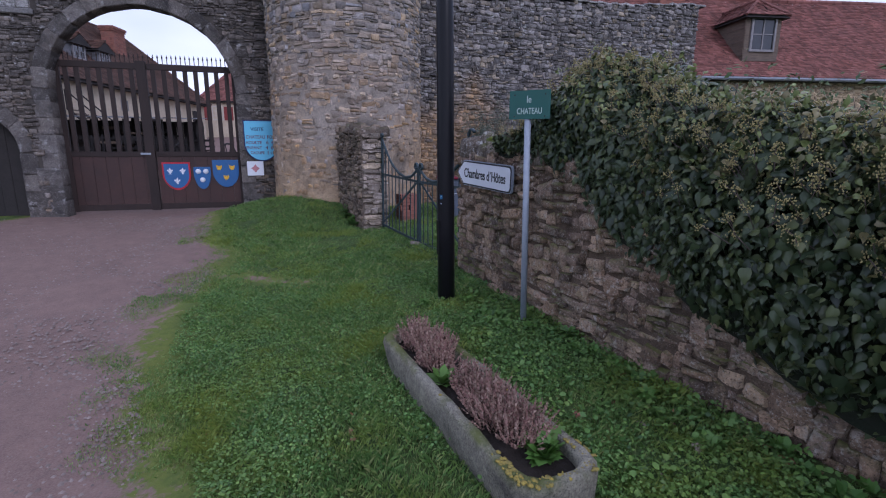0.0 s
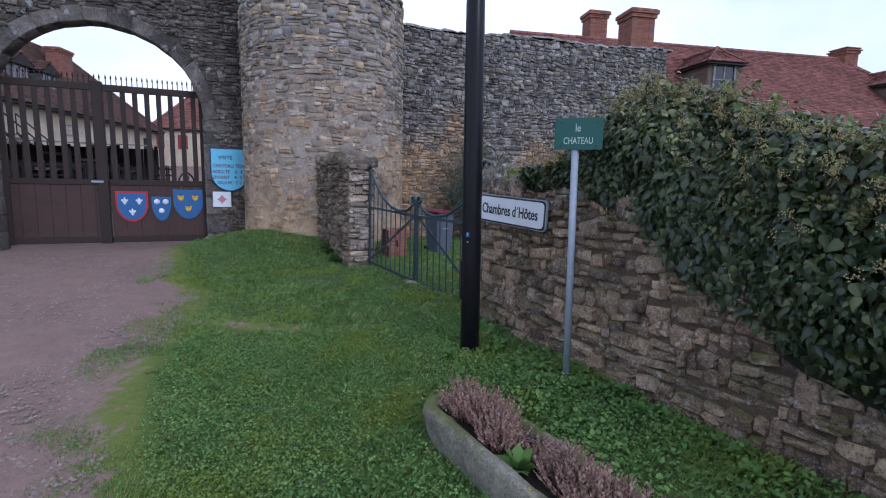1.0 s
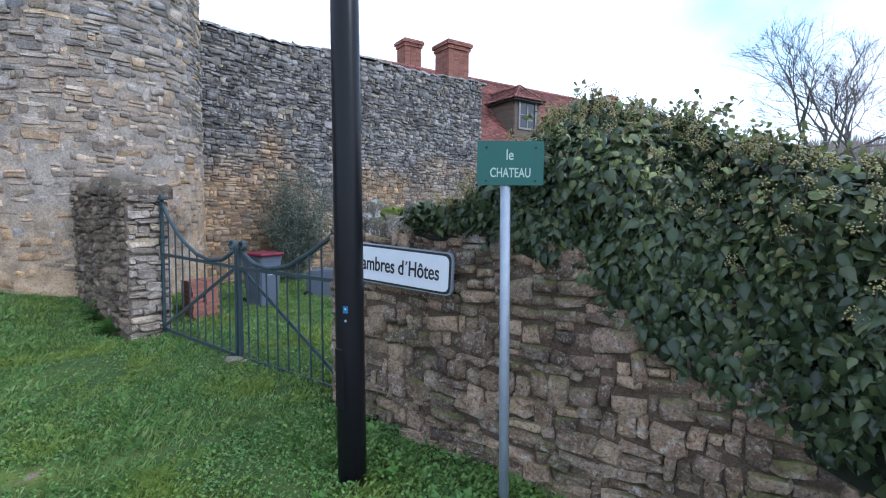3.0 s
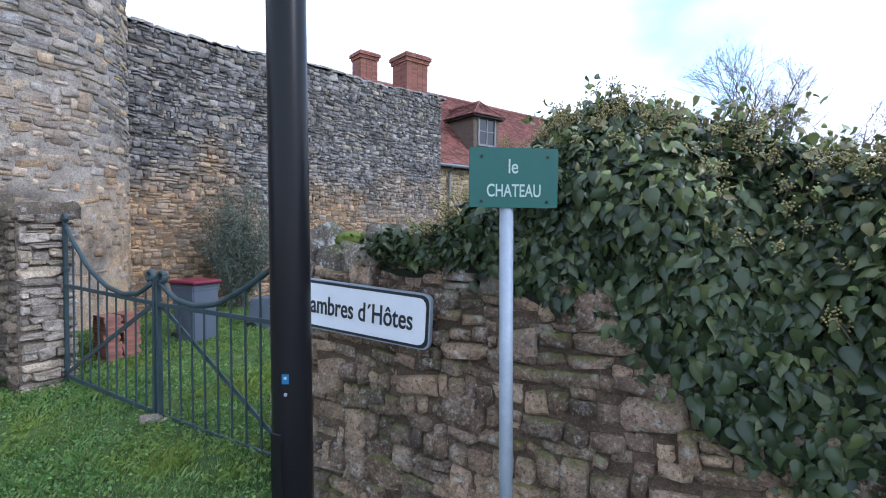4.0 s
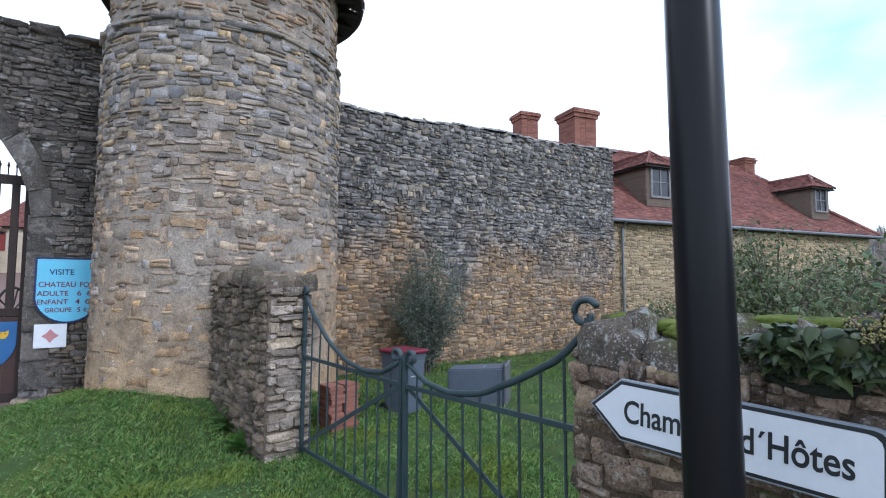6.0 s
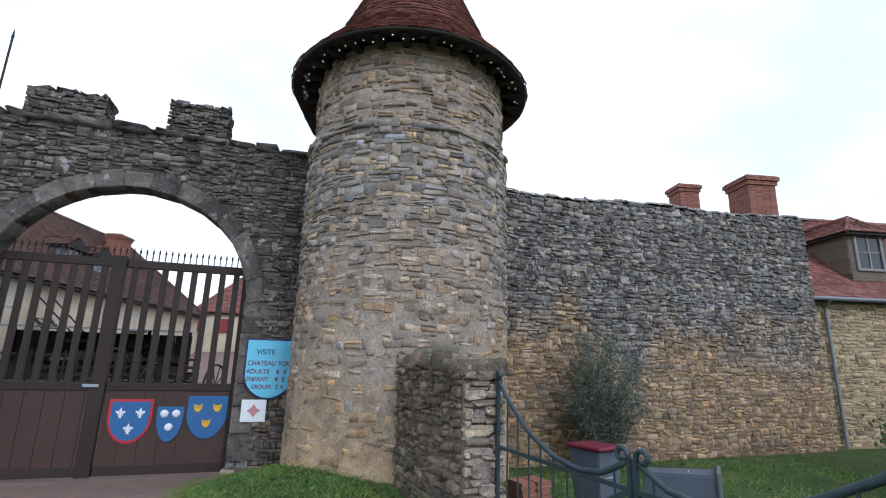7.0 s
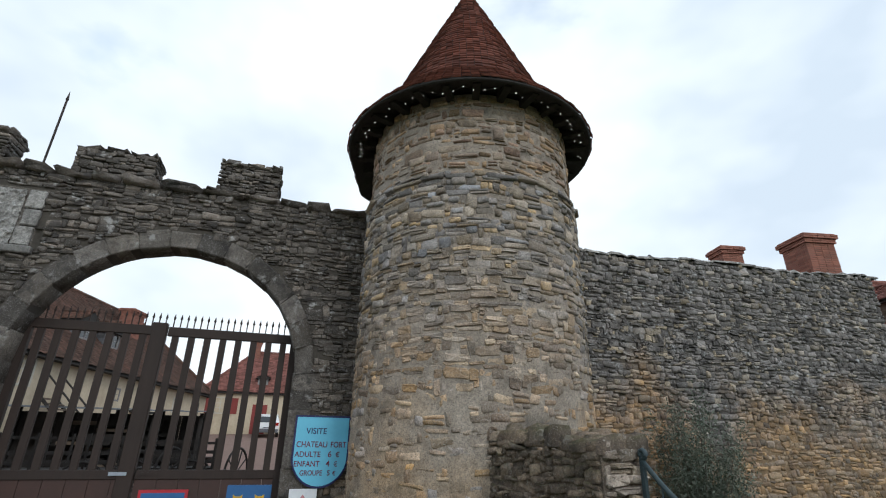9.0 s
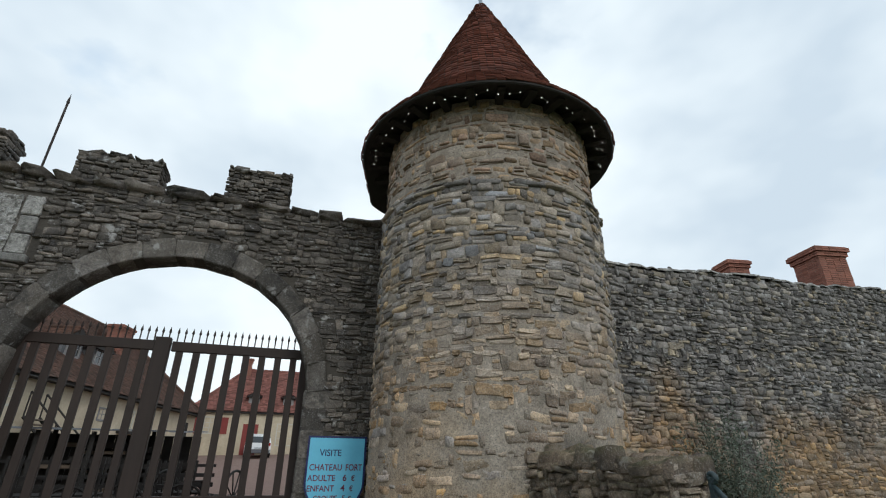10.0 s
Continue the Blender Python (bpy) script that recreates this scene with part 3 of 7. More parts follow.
def make_cone_roof(tower):
    rng = np.random.default_rng(12)
    z0, z1, zk, r0, rk, r1 = 7.4, 12.0, 8.3, 2.43, 1.68, 0.08
    N = 96
    def pt(f, t, lift=0.0, rise=0.0):
        """f runs from the rim to the peak; the lowest rows kick outwards."""
        z = z0 + (z1 - z0) * f
        fk = (zk - z0) / (z1 - z0)
        r = r0 + (rk - r0) * f / fk if f < fk else rk + (r1 - rk) * (f - fk) / (1 - fk)
        r = r * (1 + (rim_reach(t) - 1) * max(0.0, 1 - f / 0.5)) + lift
        return Vector((-0.02 * (1 - f) + r * math.cos(t), r * math.sin(t), z + rim_drop(t) * max(0.0, 1 - f / 0.5) + rise))
    bm = bmesh.new()
    rings = []
    for f, lift, rise in ((0.0, -0.62, 0.2), (0.0, -0.02, -0.045), (0.0, 0.0, -0.03), (0.0, 0.0, 0.0), (0.1957, 0.0, 0.0), (1.0, 0.0, 0.0)):
        rings.append([bm.verts.new(pt(f, 2 * math.pi * k / N, lift, rise)) for k in range(N)])
    for a, b in zip(rings, rings[1:]):
        for k in range(N):
            bm.faces.new((a[k], a[(k + 1) % N], b[(k + 1) % N], b[k]))
    part("roof", bm, M_DARK_WOOD, tower, "dark boarded eave under red clay tiles")
    # tiles in rings, each a thin slab tilted over the ring below
    Vs, Fs, k0 = [], [], 0
    rows = 46
    for i in range(rows):
        f0, f1 = i / rows, min((i + 1.45) / rows, 1.0)
        count = max(12, int(2 * math.pi * (r0 + (r1 - r0) * f0) / 0.155))
        for j in range(count):
            t0, t1 = 2 * math.pi * (j + 0.5 * (i % 2)) / count, 2 * math.pi * (j + 0.94 + 0.5 * (i % 2)) / count
            lift = 0.034 + rng.uniform(-0.008, 0.014)
            df = max(-f0, rng.uniform(-0.002, 0.002))
            for f, h in ((f0 + df, lift), (f1, 0.004), (f0 + df, lift - 0.026)):
                Vs += [pt(f, t0, h, h * 0.45), pt(f, t1, h, h * 0.45)]
            Fs += [(k0, k0 + 1, k0 + 3, k0 + 2), (k0 + 4, k0 + 5, k0 + 1, k0)]
            k0 += 6
    tagged(quad_object("roof_tiles", np.array(Vs), np.array(Fs), M_TILE, tower), "thin red clay tiles in close rings", kind="stuff")
    for k in range(28):
        t = 2 * math.pi * k / 28
        m = Matrix.Rotation(t, 4, "Z")
        part("rafter", boxed(TR - 0.25, r0 - 0.12, -0.06, 0.06, z0 - 0.04 + rim_drop(t) * 0.9, z0 + 0.1 + rim_drop(t) * 0.9, m), M_DARK_WOOD, tower)
    cap = lathe(bmesh.new(), [(0.27, 11.56), (0.2, 11.75), (0.12, 11.95), (0.05, 12.06), (0.04, 12.2), (0.07, 12.25), (0.03, 12.33), (0.005, 12.55)], 20)
    part("finial", cap, M_GALV, tower, "pale metal cap and finial", True)
    brace = [Vector((-1.98, 0.62, 6.2)), Vector((-2.0, 0.62, 7.45))]
    part("eave_post", tubed(brace, 0.028, 8), M_DARK_WOOD, tower, "thin dark post under the eave")


tower = make_tower()
make_cone_roof(tower)

# ---- curtain wall to the east ----
RX, RY, RD = 1.87, 15.43, (1.0, 0.345)
RK = math.hypot(*RD)


def rampart_top(u):
    return 5.93 + 0.055 * u + 0.04 * math.sin(1.3 * u) + 0.015 * math.sin(4.1 * u + 1)


def make_rampart():
    rng = np.random.default_rng(21)
    m = along(RX, RY, *RD)
    wall = thing("wall_rampart", m, "tall rubble curtain wall, grey with lichen above and ochre below", "wall", kind="structure")
    bpy.context.view_layer.update()
    u0, u1 = -4.6, 6.86
    bm = bmesh.new()
    outline = [(u0, -0.6)] + [(u1, -0.6)] + [(u, rampart_top(u) - 0.06) for u in np.linspace(u1, u0, 24)]
    prism(bm, outline, 0.87, Matrix.Translation((0, -0.022, 0)))
    part("core", bm, M_RAMPART_MORTAR, wall)
    rows = courses(rng, u0 + 1.6, u1 + 0.03, 0.0, 6.35, 0.098, 0.16, 0.025, keep=lambda u, z, w, h: z + h / 2 < rampart_top(u) + 0.03)
    lay([r for r in rows if r[1] < 2.5], flat_face(RX, RY, *RD), 0.037, M_RAMPART, wall, lambda u, z: False, rng, tilt=0.16, gap=0.012, joined="mortared_stone_facing")
    rows = [r for r in rows if r[1] >= 2.5]
    lay(rows, flat_face(RX, RY, *RD), 0.055, M_RAMPART, wall, lambda u, z: -2.6 < u < 2.2 and 3.6 < z < 5.6, rng, tilt=0.16, gap=0.012)
    cap = []
    for q in range(2):
        u = u0 + 1.5
        while u < u1:
            w = rng.uniform(0.2, 0.5)
            cap.append((u, w, q))
            u += w
    Vs, Fs, k = [], [], 0
    f = flat_face(RX, RY, *RD)
    for u, w, q in cap:
        p, a, b, n = f(u + w / 2, rampart_top(u) - 0.02)
        V, F = SHAPES[rng.integers(len(SHAPES))]
        d = 0.34 if q else 0.42
        p = p - n * (0.16 + 0.42 * q)
        Vs.append(p + V[:, :1] * a * w + V[:, 1:2] * n * d * 1.1 + V[:, 2:] * b * rng.uniform(0.05, 0.085))
        Fs.append(F[:, ::-1] + k)
        k += len(V)
    ob = quad_object("coping", np.vstack(Vs), np.vstack(Fs), M_COPING, wall)
    ob.matrix_parent_inverse = wall.matrix_world.inverted()
    tagged(ob, "rough capping stones white with lichen", kind="stuff")
    # return of the wall at its east end
    end = courses(rng, 0.0, 0.85, 0.0, 6.2, 0.12, 0.3, 0.0)
    pe = np.array([RX, RY, 0]) + np.array([RD[0], RD[1], 0]) / RK * u1
    lay(end, flat_face(pe[0], pe[1], -RD[1], RD[0]), 0.05, M_RAMPART, wall, lambda u, z: False, rng, joined="end_facing")


make_rampart()

# ---- gatehouse wall with its carriage arch ----
GX, GY, GD = -5.8, 13.95, (1.0, 0.3)
GK = math.hypot(*GD)
ARCH_C, ARCH_A, ARCH_B, SPRING = -2.3, 2.19, 2.1, 3.08
SIDE_C, SIDE_A, SIDE_B, SIDE_S = -6.45, 1.15, 1.1, 1.5


def in_arch(u, z, pad=0.0):
    c = (abs(u - ARCH_C) < ARCH_A + pad and z < SPRING) or ((u - ARCH_C) / (ARCH_A + pad)) ** 2 + ((max(z, SPRING) - SPRING) / (ARCH_B + pad)) ** 2 < 1
    d = (abs(u - SIDE_C) < SIDE_A + pad and z < SIDE_S) or ((u - SIDE_C) / (SIDE_A + pad)) ** 2 + ((max(z, SIDE_S) - SIDE_S) / (SIDE_B + pad)) ** 2 < 1
    return c or d


def arch_strip(bm, c, a, b, spring, top, u0, u1, depth, base):
    """Wall around an arch: jambs and the spandrels over it."""
    n = 28
    pts = [(c - a, base)] + [(c - a * math.cos(math.pi * k / n), spring + b * math.sin(math.pi * k / n)) for k in range(n + 1)] + [(c + a, base)]
    out = [(u0, base)] + [(u0 + (u1 - u0) * k / n, top) for k in range(n + 1)] + [(u1, base)]
    fr = [[bm.verts.new((x, y, z)) for x, z in row] for row in (pts, out) for y in (-0.018, depth)]
    p0, p1, o0, o1 = fr
    for i in range(len(pts) - 1):
        bm.faces.new((p0[i], p0[i + 1], o0[i + 1], o0[i]))
        bm.faces.new((p1[i], o1[i], o1[i + 1], p1[i + 1]))
        bm.faces.new((p0[i], p1[i], p1[i + 1], p0[i + 1]))
        bm.faces.new((o0[i], o0[i + 1], o1[i + 1], o1[i]))


def make_gatehouse():
    rng = np.random.default_rng(31)
    m = along(GX, GY, *GD)
    wall = thing("wall_gatehouse", m, "dark weathered stone gatehouse wall with a wide round arch and battlements", "wall", kind="structure")
    bpy.context.view_layer.update()
    bm = bmesh.new()
    arch_strip(bm, ARCH_C, ARCH_A, ARCH_B, SPRING, 6.3, -4.75, 2.1, 0.46, -0.6)
    part("core", bm, M_MORTAR_DARK, wall)
    bm = bmesh.new()
    arch_strip(bm, SIDE_C, SIDE_A, SIDE_B, SIDE_S, 6.3, -11.5, -4.75, 0.46, -0.6)
    part("side_core", bm, M_MORTAR_DARK, wall)
    rows = courses(rng, -11.4, 1.6, -0.1, 6.3, 0.095, 0.165, 0.02, keep=lambda u, z, w, h: not in_arch(u, z, 0.3 + 0.3 * w) and z + h / 2 < 6.32 and not (-6.7 < u < -4.5 and 4.75 < z < 6.0))
    lay(rows, flat_face(GX, GY, *GD), 0.05, M_ARCH, wall, lambda u, z: -1.7 < u < 1.2 and 2.2 < z < 6.3, rng, tilt=0.12)
    # voussoirs and dressed jambs
    f = flat_face(GX, GY, *GD)
    def block(u, z, w, h, ang, d, name="voussoir"):
        p, a, b, n = f(u, z)
        a2, b2 = a * math.cos(ang) + b * math.sin(ang), b * math.cos(ang) - a * math.sin(ang)
        V, F = DRESSED[rng.integers(len(DRESSED))]
        W = p - n * 0.44 + V[:, :1] * a2 * w + V[:, 1:2] * b2 * h + V[:, 2:] * n * (d + 0.44)
        ob = quad_object(name, W, F, M_ASHLAR, wall)
        ob.matrix_parent_inverse = wall.matrix_world.inverted()
    for c, a, b, s, cnt, hh in ((ARCH_C, ARCH_A, ARCH_B, SPRING, 15, 0.3), (SIDE_C, SIDE_A, SIDE_B, SIDE_S, 11, 0.32)):
        for k in range(cnt):
            t = math.pi * (k + 0.5) / cnt
            r = hh / 2 + 0.0
            u, z = c - (a + r) * math.cos(t), s + (b + r) * math.sin(t)
            block(u, z, math.pi * (a + b + hh) / 2 / cnt * 1.0, hh * rng.uniform(0.95, 1.1), math.pi / 2 - t, 0.06)
        for side in (-1, 1):
            z = -0.25
            while z < s - 0.02:
                h = min(rng.uniform(0.32, 0.5), s - z)
                if h < 0.12:
                    break
                w = rng.choice([0.36, 0.55])
                block(c + side * (a + w / 2 - 0.01), z + h / 2, w, h, 0, 0.055, "jamb_stone")
                z += h
    # string course under the battlements, and the merlons
    u = -11.4
    while u < 1.5:
        w = rng.uniform(0.4, 0.8)
        p, a, b, n = f(u + w / 2, 6.36)
        V, F = SHAPES[rng.integers(len(SHAPES))]
        W = p - n * 0.5 + V[:, :1] * a * w + V[:, 1:2] * b * 0.15 + V[:, 2:] * n * 0.63
        ob = quad_object("coping_stone", W, F, M_ARCH, wall)
        ob.matrix_parent_inverse = wall.matrix_world.inverted()
        u += w
    for a0, a1, top in ((-4.42, -3.1, 6.98), (-2.0, -0.86, 7.08), (-7.1, -5.47, 7.05), (-9.6, -8.2, 7.05)):
        mer = part("merlon", boxed(a0 + 0.05, a1 - 0.05, 0.06, 0.62, 6.3, top - 0.03), M_MORTAR_DARK, wall)
        rr = courses(rng, a0, a1, 6.42, top - 0.02, 0.075, 0.17, 0.0)
        lay(rr, flat_face(GX, GY, *GD, out=-0.05), 0.045, M_ARCH, wall, lambda u, z: False, rng, joined="merlon_facing")
        pa = np.array([GX, GY, 0]) + np.array([GD[0], GD[1], 0]) / GK * (a1 - 0.05)
        lay(courses(rng, 0.04, 0.62, 6.42, top, 0.095, 0.26, 0.0), flat_face(pa[0], pa[1], -GD[1], GD[0]), 0.05, M_ARCH, wall, lambda u, z: False, rng, joined="merlon_side")
        u = a0
        while u < a1 - 0.1:
            w = min(rng.uniform(0.3, 0.5), a1 - u)
            p, a, b, n = f(u + w / 2, top + 0.0)
            V, F = SHAPES[rng.integers(len(SHAPES))]
            W = p - n * 0.66 + V[:, :1] * a * w + V[:, 1:2] * b * 0.1 + V[:, 2:] * n * 0.66
            ob = quad_object("capstone", W, F, M_ARCH, wall)
            ob.matrix_parent_inverse = wall.matrix_world.inverted()
            u += w
    return wall


gatehouse = make_gatehouse()

# ---- low garden wall with the ivy ----
LX, LY, LD = 0.13, 6.62, (0.522, -1.0)
LK = math.hypot(*LD)


def low_top(u):
    return 1.62 + 0.05 * math.sin(2.1 * u) + 0.04 * math.sin(5 * u + 2)


def make_low_wall():
    rng = np.random.default_rng(41)
    m = along(LX, LY, *LD)
    wall = thing("wall_garden", m, "low dry-laid field-stone garden wall, mossy and half under ivy", "wall", kind="structure")
    bpy.context.view_layer.update()
    bm = bmesh.new()
    prism(bm, [(0.03, -0.7), (12.0, -0.7)] + [(u, low_top(u) - 0.12) for u in np.linspace(12.0, 0.03, 30)], 0.52, Matrix.Translation((0, -0.03, 0)))
    part("core", bm, M_LOW_CORE, wall)
    rows = courses(rng, 0.0, 7.6, -0.45, 1.62, 0.1, 0.15, 0.04, keep=lambda u, z, w, h: z + h / 2 < low_top(u) + 0.02)
    lay(rows, flat_face(LX, LY, *LD), 0.058, M_LOW, wall, lambda u, z: 0.0 < u < 4.6 and z < 1.7 - 0.33 * max(0, u - 1.2) + 0.25, rng, gap=0.01, tilt=0.16)
    f = flat_face(LX, LY, *LD)
    a0 = np.array([LD[0], LD[1], 0]) / LK
    out = np.array([a0[1], -a0[0], 0])
    pe = np.array([LX, LY, 0]) - out * 0.5
    lay(courses(rng, 0.0, 0.5, -0.3, 1.55, 0.14, 0.26, 0.0), flat_face(pe[0], pe[1], out[0], out[1], out=0.0), 0.06, M_LOW, wall, lambda u, z: False, rng, joined="end_facing")
    u = -0.04
    while u < 3.2:
        w = rng.uniform(0.13, 0.27)
        for q in (0, 1, 2):
            p, a, b, n = f(u + w / 2 + rng.uniform(-0.04, 0.04), low_top(u) - 0.13)
            V, F = SHAPES[rng.integers(len(SHAPES))]
            W = p - n * (0.08 + 0.17 * q) + V[:, :1] * a * w * rng.uniform(0.9, 1.25) + V[:, 1:2] * -n * rng.uniform(0.15, 0.26) + V[:, 2:] * b * rng.uniform(0.13, 0.3)
            ob = quad_object("capstone", W, F, M_LICHEN, wall)
            ob.matrix_parent_inverse = wall.matrix_world.inverted()
        u += w
    return wall


low_wall = make_low_wall()


# ---- lettering ----
def letters(text, size, mat, parent, m, squeeze=1.0, label="", depth=0.0015, bold=0.0, align="CENTER", name="lettering"):
    """A line of words in the built-in font, as a mesh standing in x, z and facing -y."""
    cu = bpy.data.curves.new(name, "FONT")
    cu.body, cu.size, cu.align_x, cu.extrude, cu.offset = text, size, align, depth, bold
    tmp = bpy.data.objects.new("tmp", cu)
    scene.collection.objects.link(tmp)
    me = bpy.data.meshes.new_from_object(tmp.evaluated_get(bpy.context.evaluated_depsgraph_get()))
    bpy.data.objects.remove(tmp)
    me.transform(m @ Matrix.Rotation(radians(90), 4, "X") @ Matrix.Diagonal((squeeze, 1, 1, 1)))
    me.materials.clear()
    me.materials.append(mat)
    ob = new(name, me)
    ob.parent = parent
    return tagged(ob, label)


# ---- lamp post ----
def make_lamp_post(x, y):
    z = float(ground_z(x, y))
    t = thing("lamp_post", Matrix.Translation((x, y, z)) @ Matrix.Rotation(radians(-0.7), 4, (0.6, 0.8, 0.0)), "tall black painted steel lamp post standing in the grass", "lamp post")
    part("shaft", lathe(bmesh.new(), [(0.001, -0.3), (0.098, -0.3), (0.097, 0.9), (0.096, 1.3), (0.092, 3.0), (0.066, 6.2), (0.001, 6.2)], 16), M_BLACK, t, smooth=True)
    part("door_panel", boxed(-0.1035, -0.077, -0.035, 0.035, 0.55, 0.95, Matrix.Rotation(radians(25), 4, "Z"), 0.004), M_BLACK, t)
    a = radians(238)
    m = Matrix.Rotation(a, 4, "Z")
    st = part("sticker", boxed(0.093, 0.0985, -0.016, 0.016, 1.19, 1.235, m), plain_material("blue_sticker", (0.02, 0.13, 0.3), (0.015, 0.09, 0.2), 60, 0.5, bump=0), t, "small blue sticker")
    part("sticker_ring", boxed(0.0985, 0.0995, -0.006, 0.006, 1.212, 1.224, m), M_LETTER, st)
    part("bolt", tubed([Vector((0.07, 0, 1.14)), Vector((0.101, 0, 1.14))], 0.008, 8), M_GALV, t).matrix_basis = m
    part("arm", tubed([(0, 0, 6.1), (0.1, -0.2, 6.5), (0.4, -0.6, 6.7)], 0.04, 10), M_BLACK, t)
    return t


make_lamp_post(-0.073, 5.447)


# ---- hamlet sign on its post ----
def make_hamlet_sign():
    x, y = 0.7, 4.772
    z = float(ground_z(x, y))
    t = thing("place_sign", Matrix.Translation((x, y, 0)), "green enamel place-name sign on a grey galvanised post", "sign")
    part("post", tubed([Vector((0.03, 0.02, z - 0.2)), Vector((-0.008, 0.03, 2.1))], 0.031, 14), M_GALV, t, smooth=True)
    m = along(0, 0, 0.359, -0.18) @ Matrix.Translation((0.006, 0.0, 2.036))
    def rounded(w, h, r):
        return [(cx + r * math.cos(a), cz + r * math.sin(a)) for cx, cz, a0 in ((w - r, h - r, 0), (-w + r, h - r, 90), (-w + r, -h + r, 180), (w - r, -h + r, 270)) for a in (radians(a0), radians(a0 + 45), radians(a0 + 90))]
    plate = part("plate", prism(bmesh.new(), rounded(0.199, 0.131, 0.008), 0.012, m @ Matrix.Translation((0, -0.012, 0))), M_ENAMEL, t, "green enamelled plate")
    letters("le", 0.088, M_LETTER, plate, m @ Matrix.Translation((-0.005, -0.0135, 0.02)), 0.78, "pale lower-case lettering", bold=0.0006)
    letters("CHATEAU", 0.079, M_LETTER, plate, m @ Matrix.Translation((0.0, -0.0135, -0.083)), 0.68, "pale capital lettering", bold=0.0006)
    for sx in (-0.145, 0.15):
        for sz in (0.092, -0.105):
            part("rivet", tubed([m @ Vector((sx, -0.011, sz)), m @ Vector((sx, -0.016, sz))], 0.007, 8), M_DARK_WOOD, plate)
    part("clamp", boxed(-0.05, 0.05, 0.0, 0.06, 0.02, 0.06, m, 0.004), M_GALV, t)
    part("clamp", boxed(-0.05, 0.05, 0.0, 0.06, -0.09, -0.05, m, 0.004), M_GALV, t)


make_hamlet_sign()


# ---- arrow sign on the garden wall ----
def make_arrow_sign():
    p0, p1 = Vector((0.085, 6.42, 1.338)), Vector((0.645, 5.374, 1.29))
    L = (p1 - p0).length
    m = along(p0.x, p0.y, p1.x - p0.x, p1.y - p0.y, p0.z) @ Matrix.Rotation(math.asin((p0.z - p1.z) / L), 4, "Y")
    t = thing("arrow_sign", m, "white metal arrow sign with black border on the garden wall", "sign")
    h, r = 0.148, 0.045
    def outline(k):
        hh, e = h - k, L - k
        pts = [(k * 1.25, 0.0), (0.16 + k * 0.35, -hh)]
        pts += [(e - r + r * math.cos(a), -hh + r + r * math.sin(a)) for a in (radians(q) for q in (270, 300, 330, 360))]
        pts += [(e - r + r * math.cos(a), hh - r + r * math.sin(a)) for a in (radians(q) for q in (0, 30, 60, 90))]
        return pts + [(0.16 + k * 0.35, hh)]
    part("rim", prism(bmesh.new(), outline(-0.008), 0.03, Matrix.Translation((0, -0.015, 0))), M_GALV, t, "grey metal edge")
    part("border", prism(bmesh.new(), outline(0.0), 0.004, Matrix.Translation((0, -0.019, 0))), M_SIGN_BLACK, t, "black border")
    plate = part("plate", prism(bmesh.new(), outline(0.017), 0.004, Matrix.Translation((0, -0.023, 0))), M_WHITE, t, "white reflective face")
    letters("Chambres d\u00b4H\u00f4tes", 0.16, M_SIGN_BLACK, plate, Matrix.Translation((L / 2 + 0.042, -0.0245, -0.052)), 0.735, "black lettering", bold=0.0022)
    for q in (0.3, 0.95):
        part("bracket", boxed(q - 0.03, q + 0.03, 0.012, 0.13, -0.11, 0.11), M_GALV, t)


make_arrow_sign()


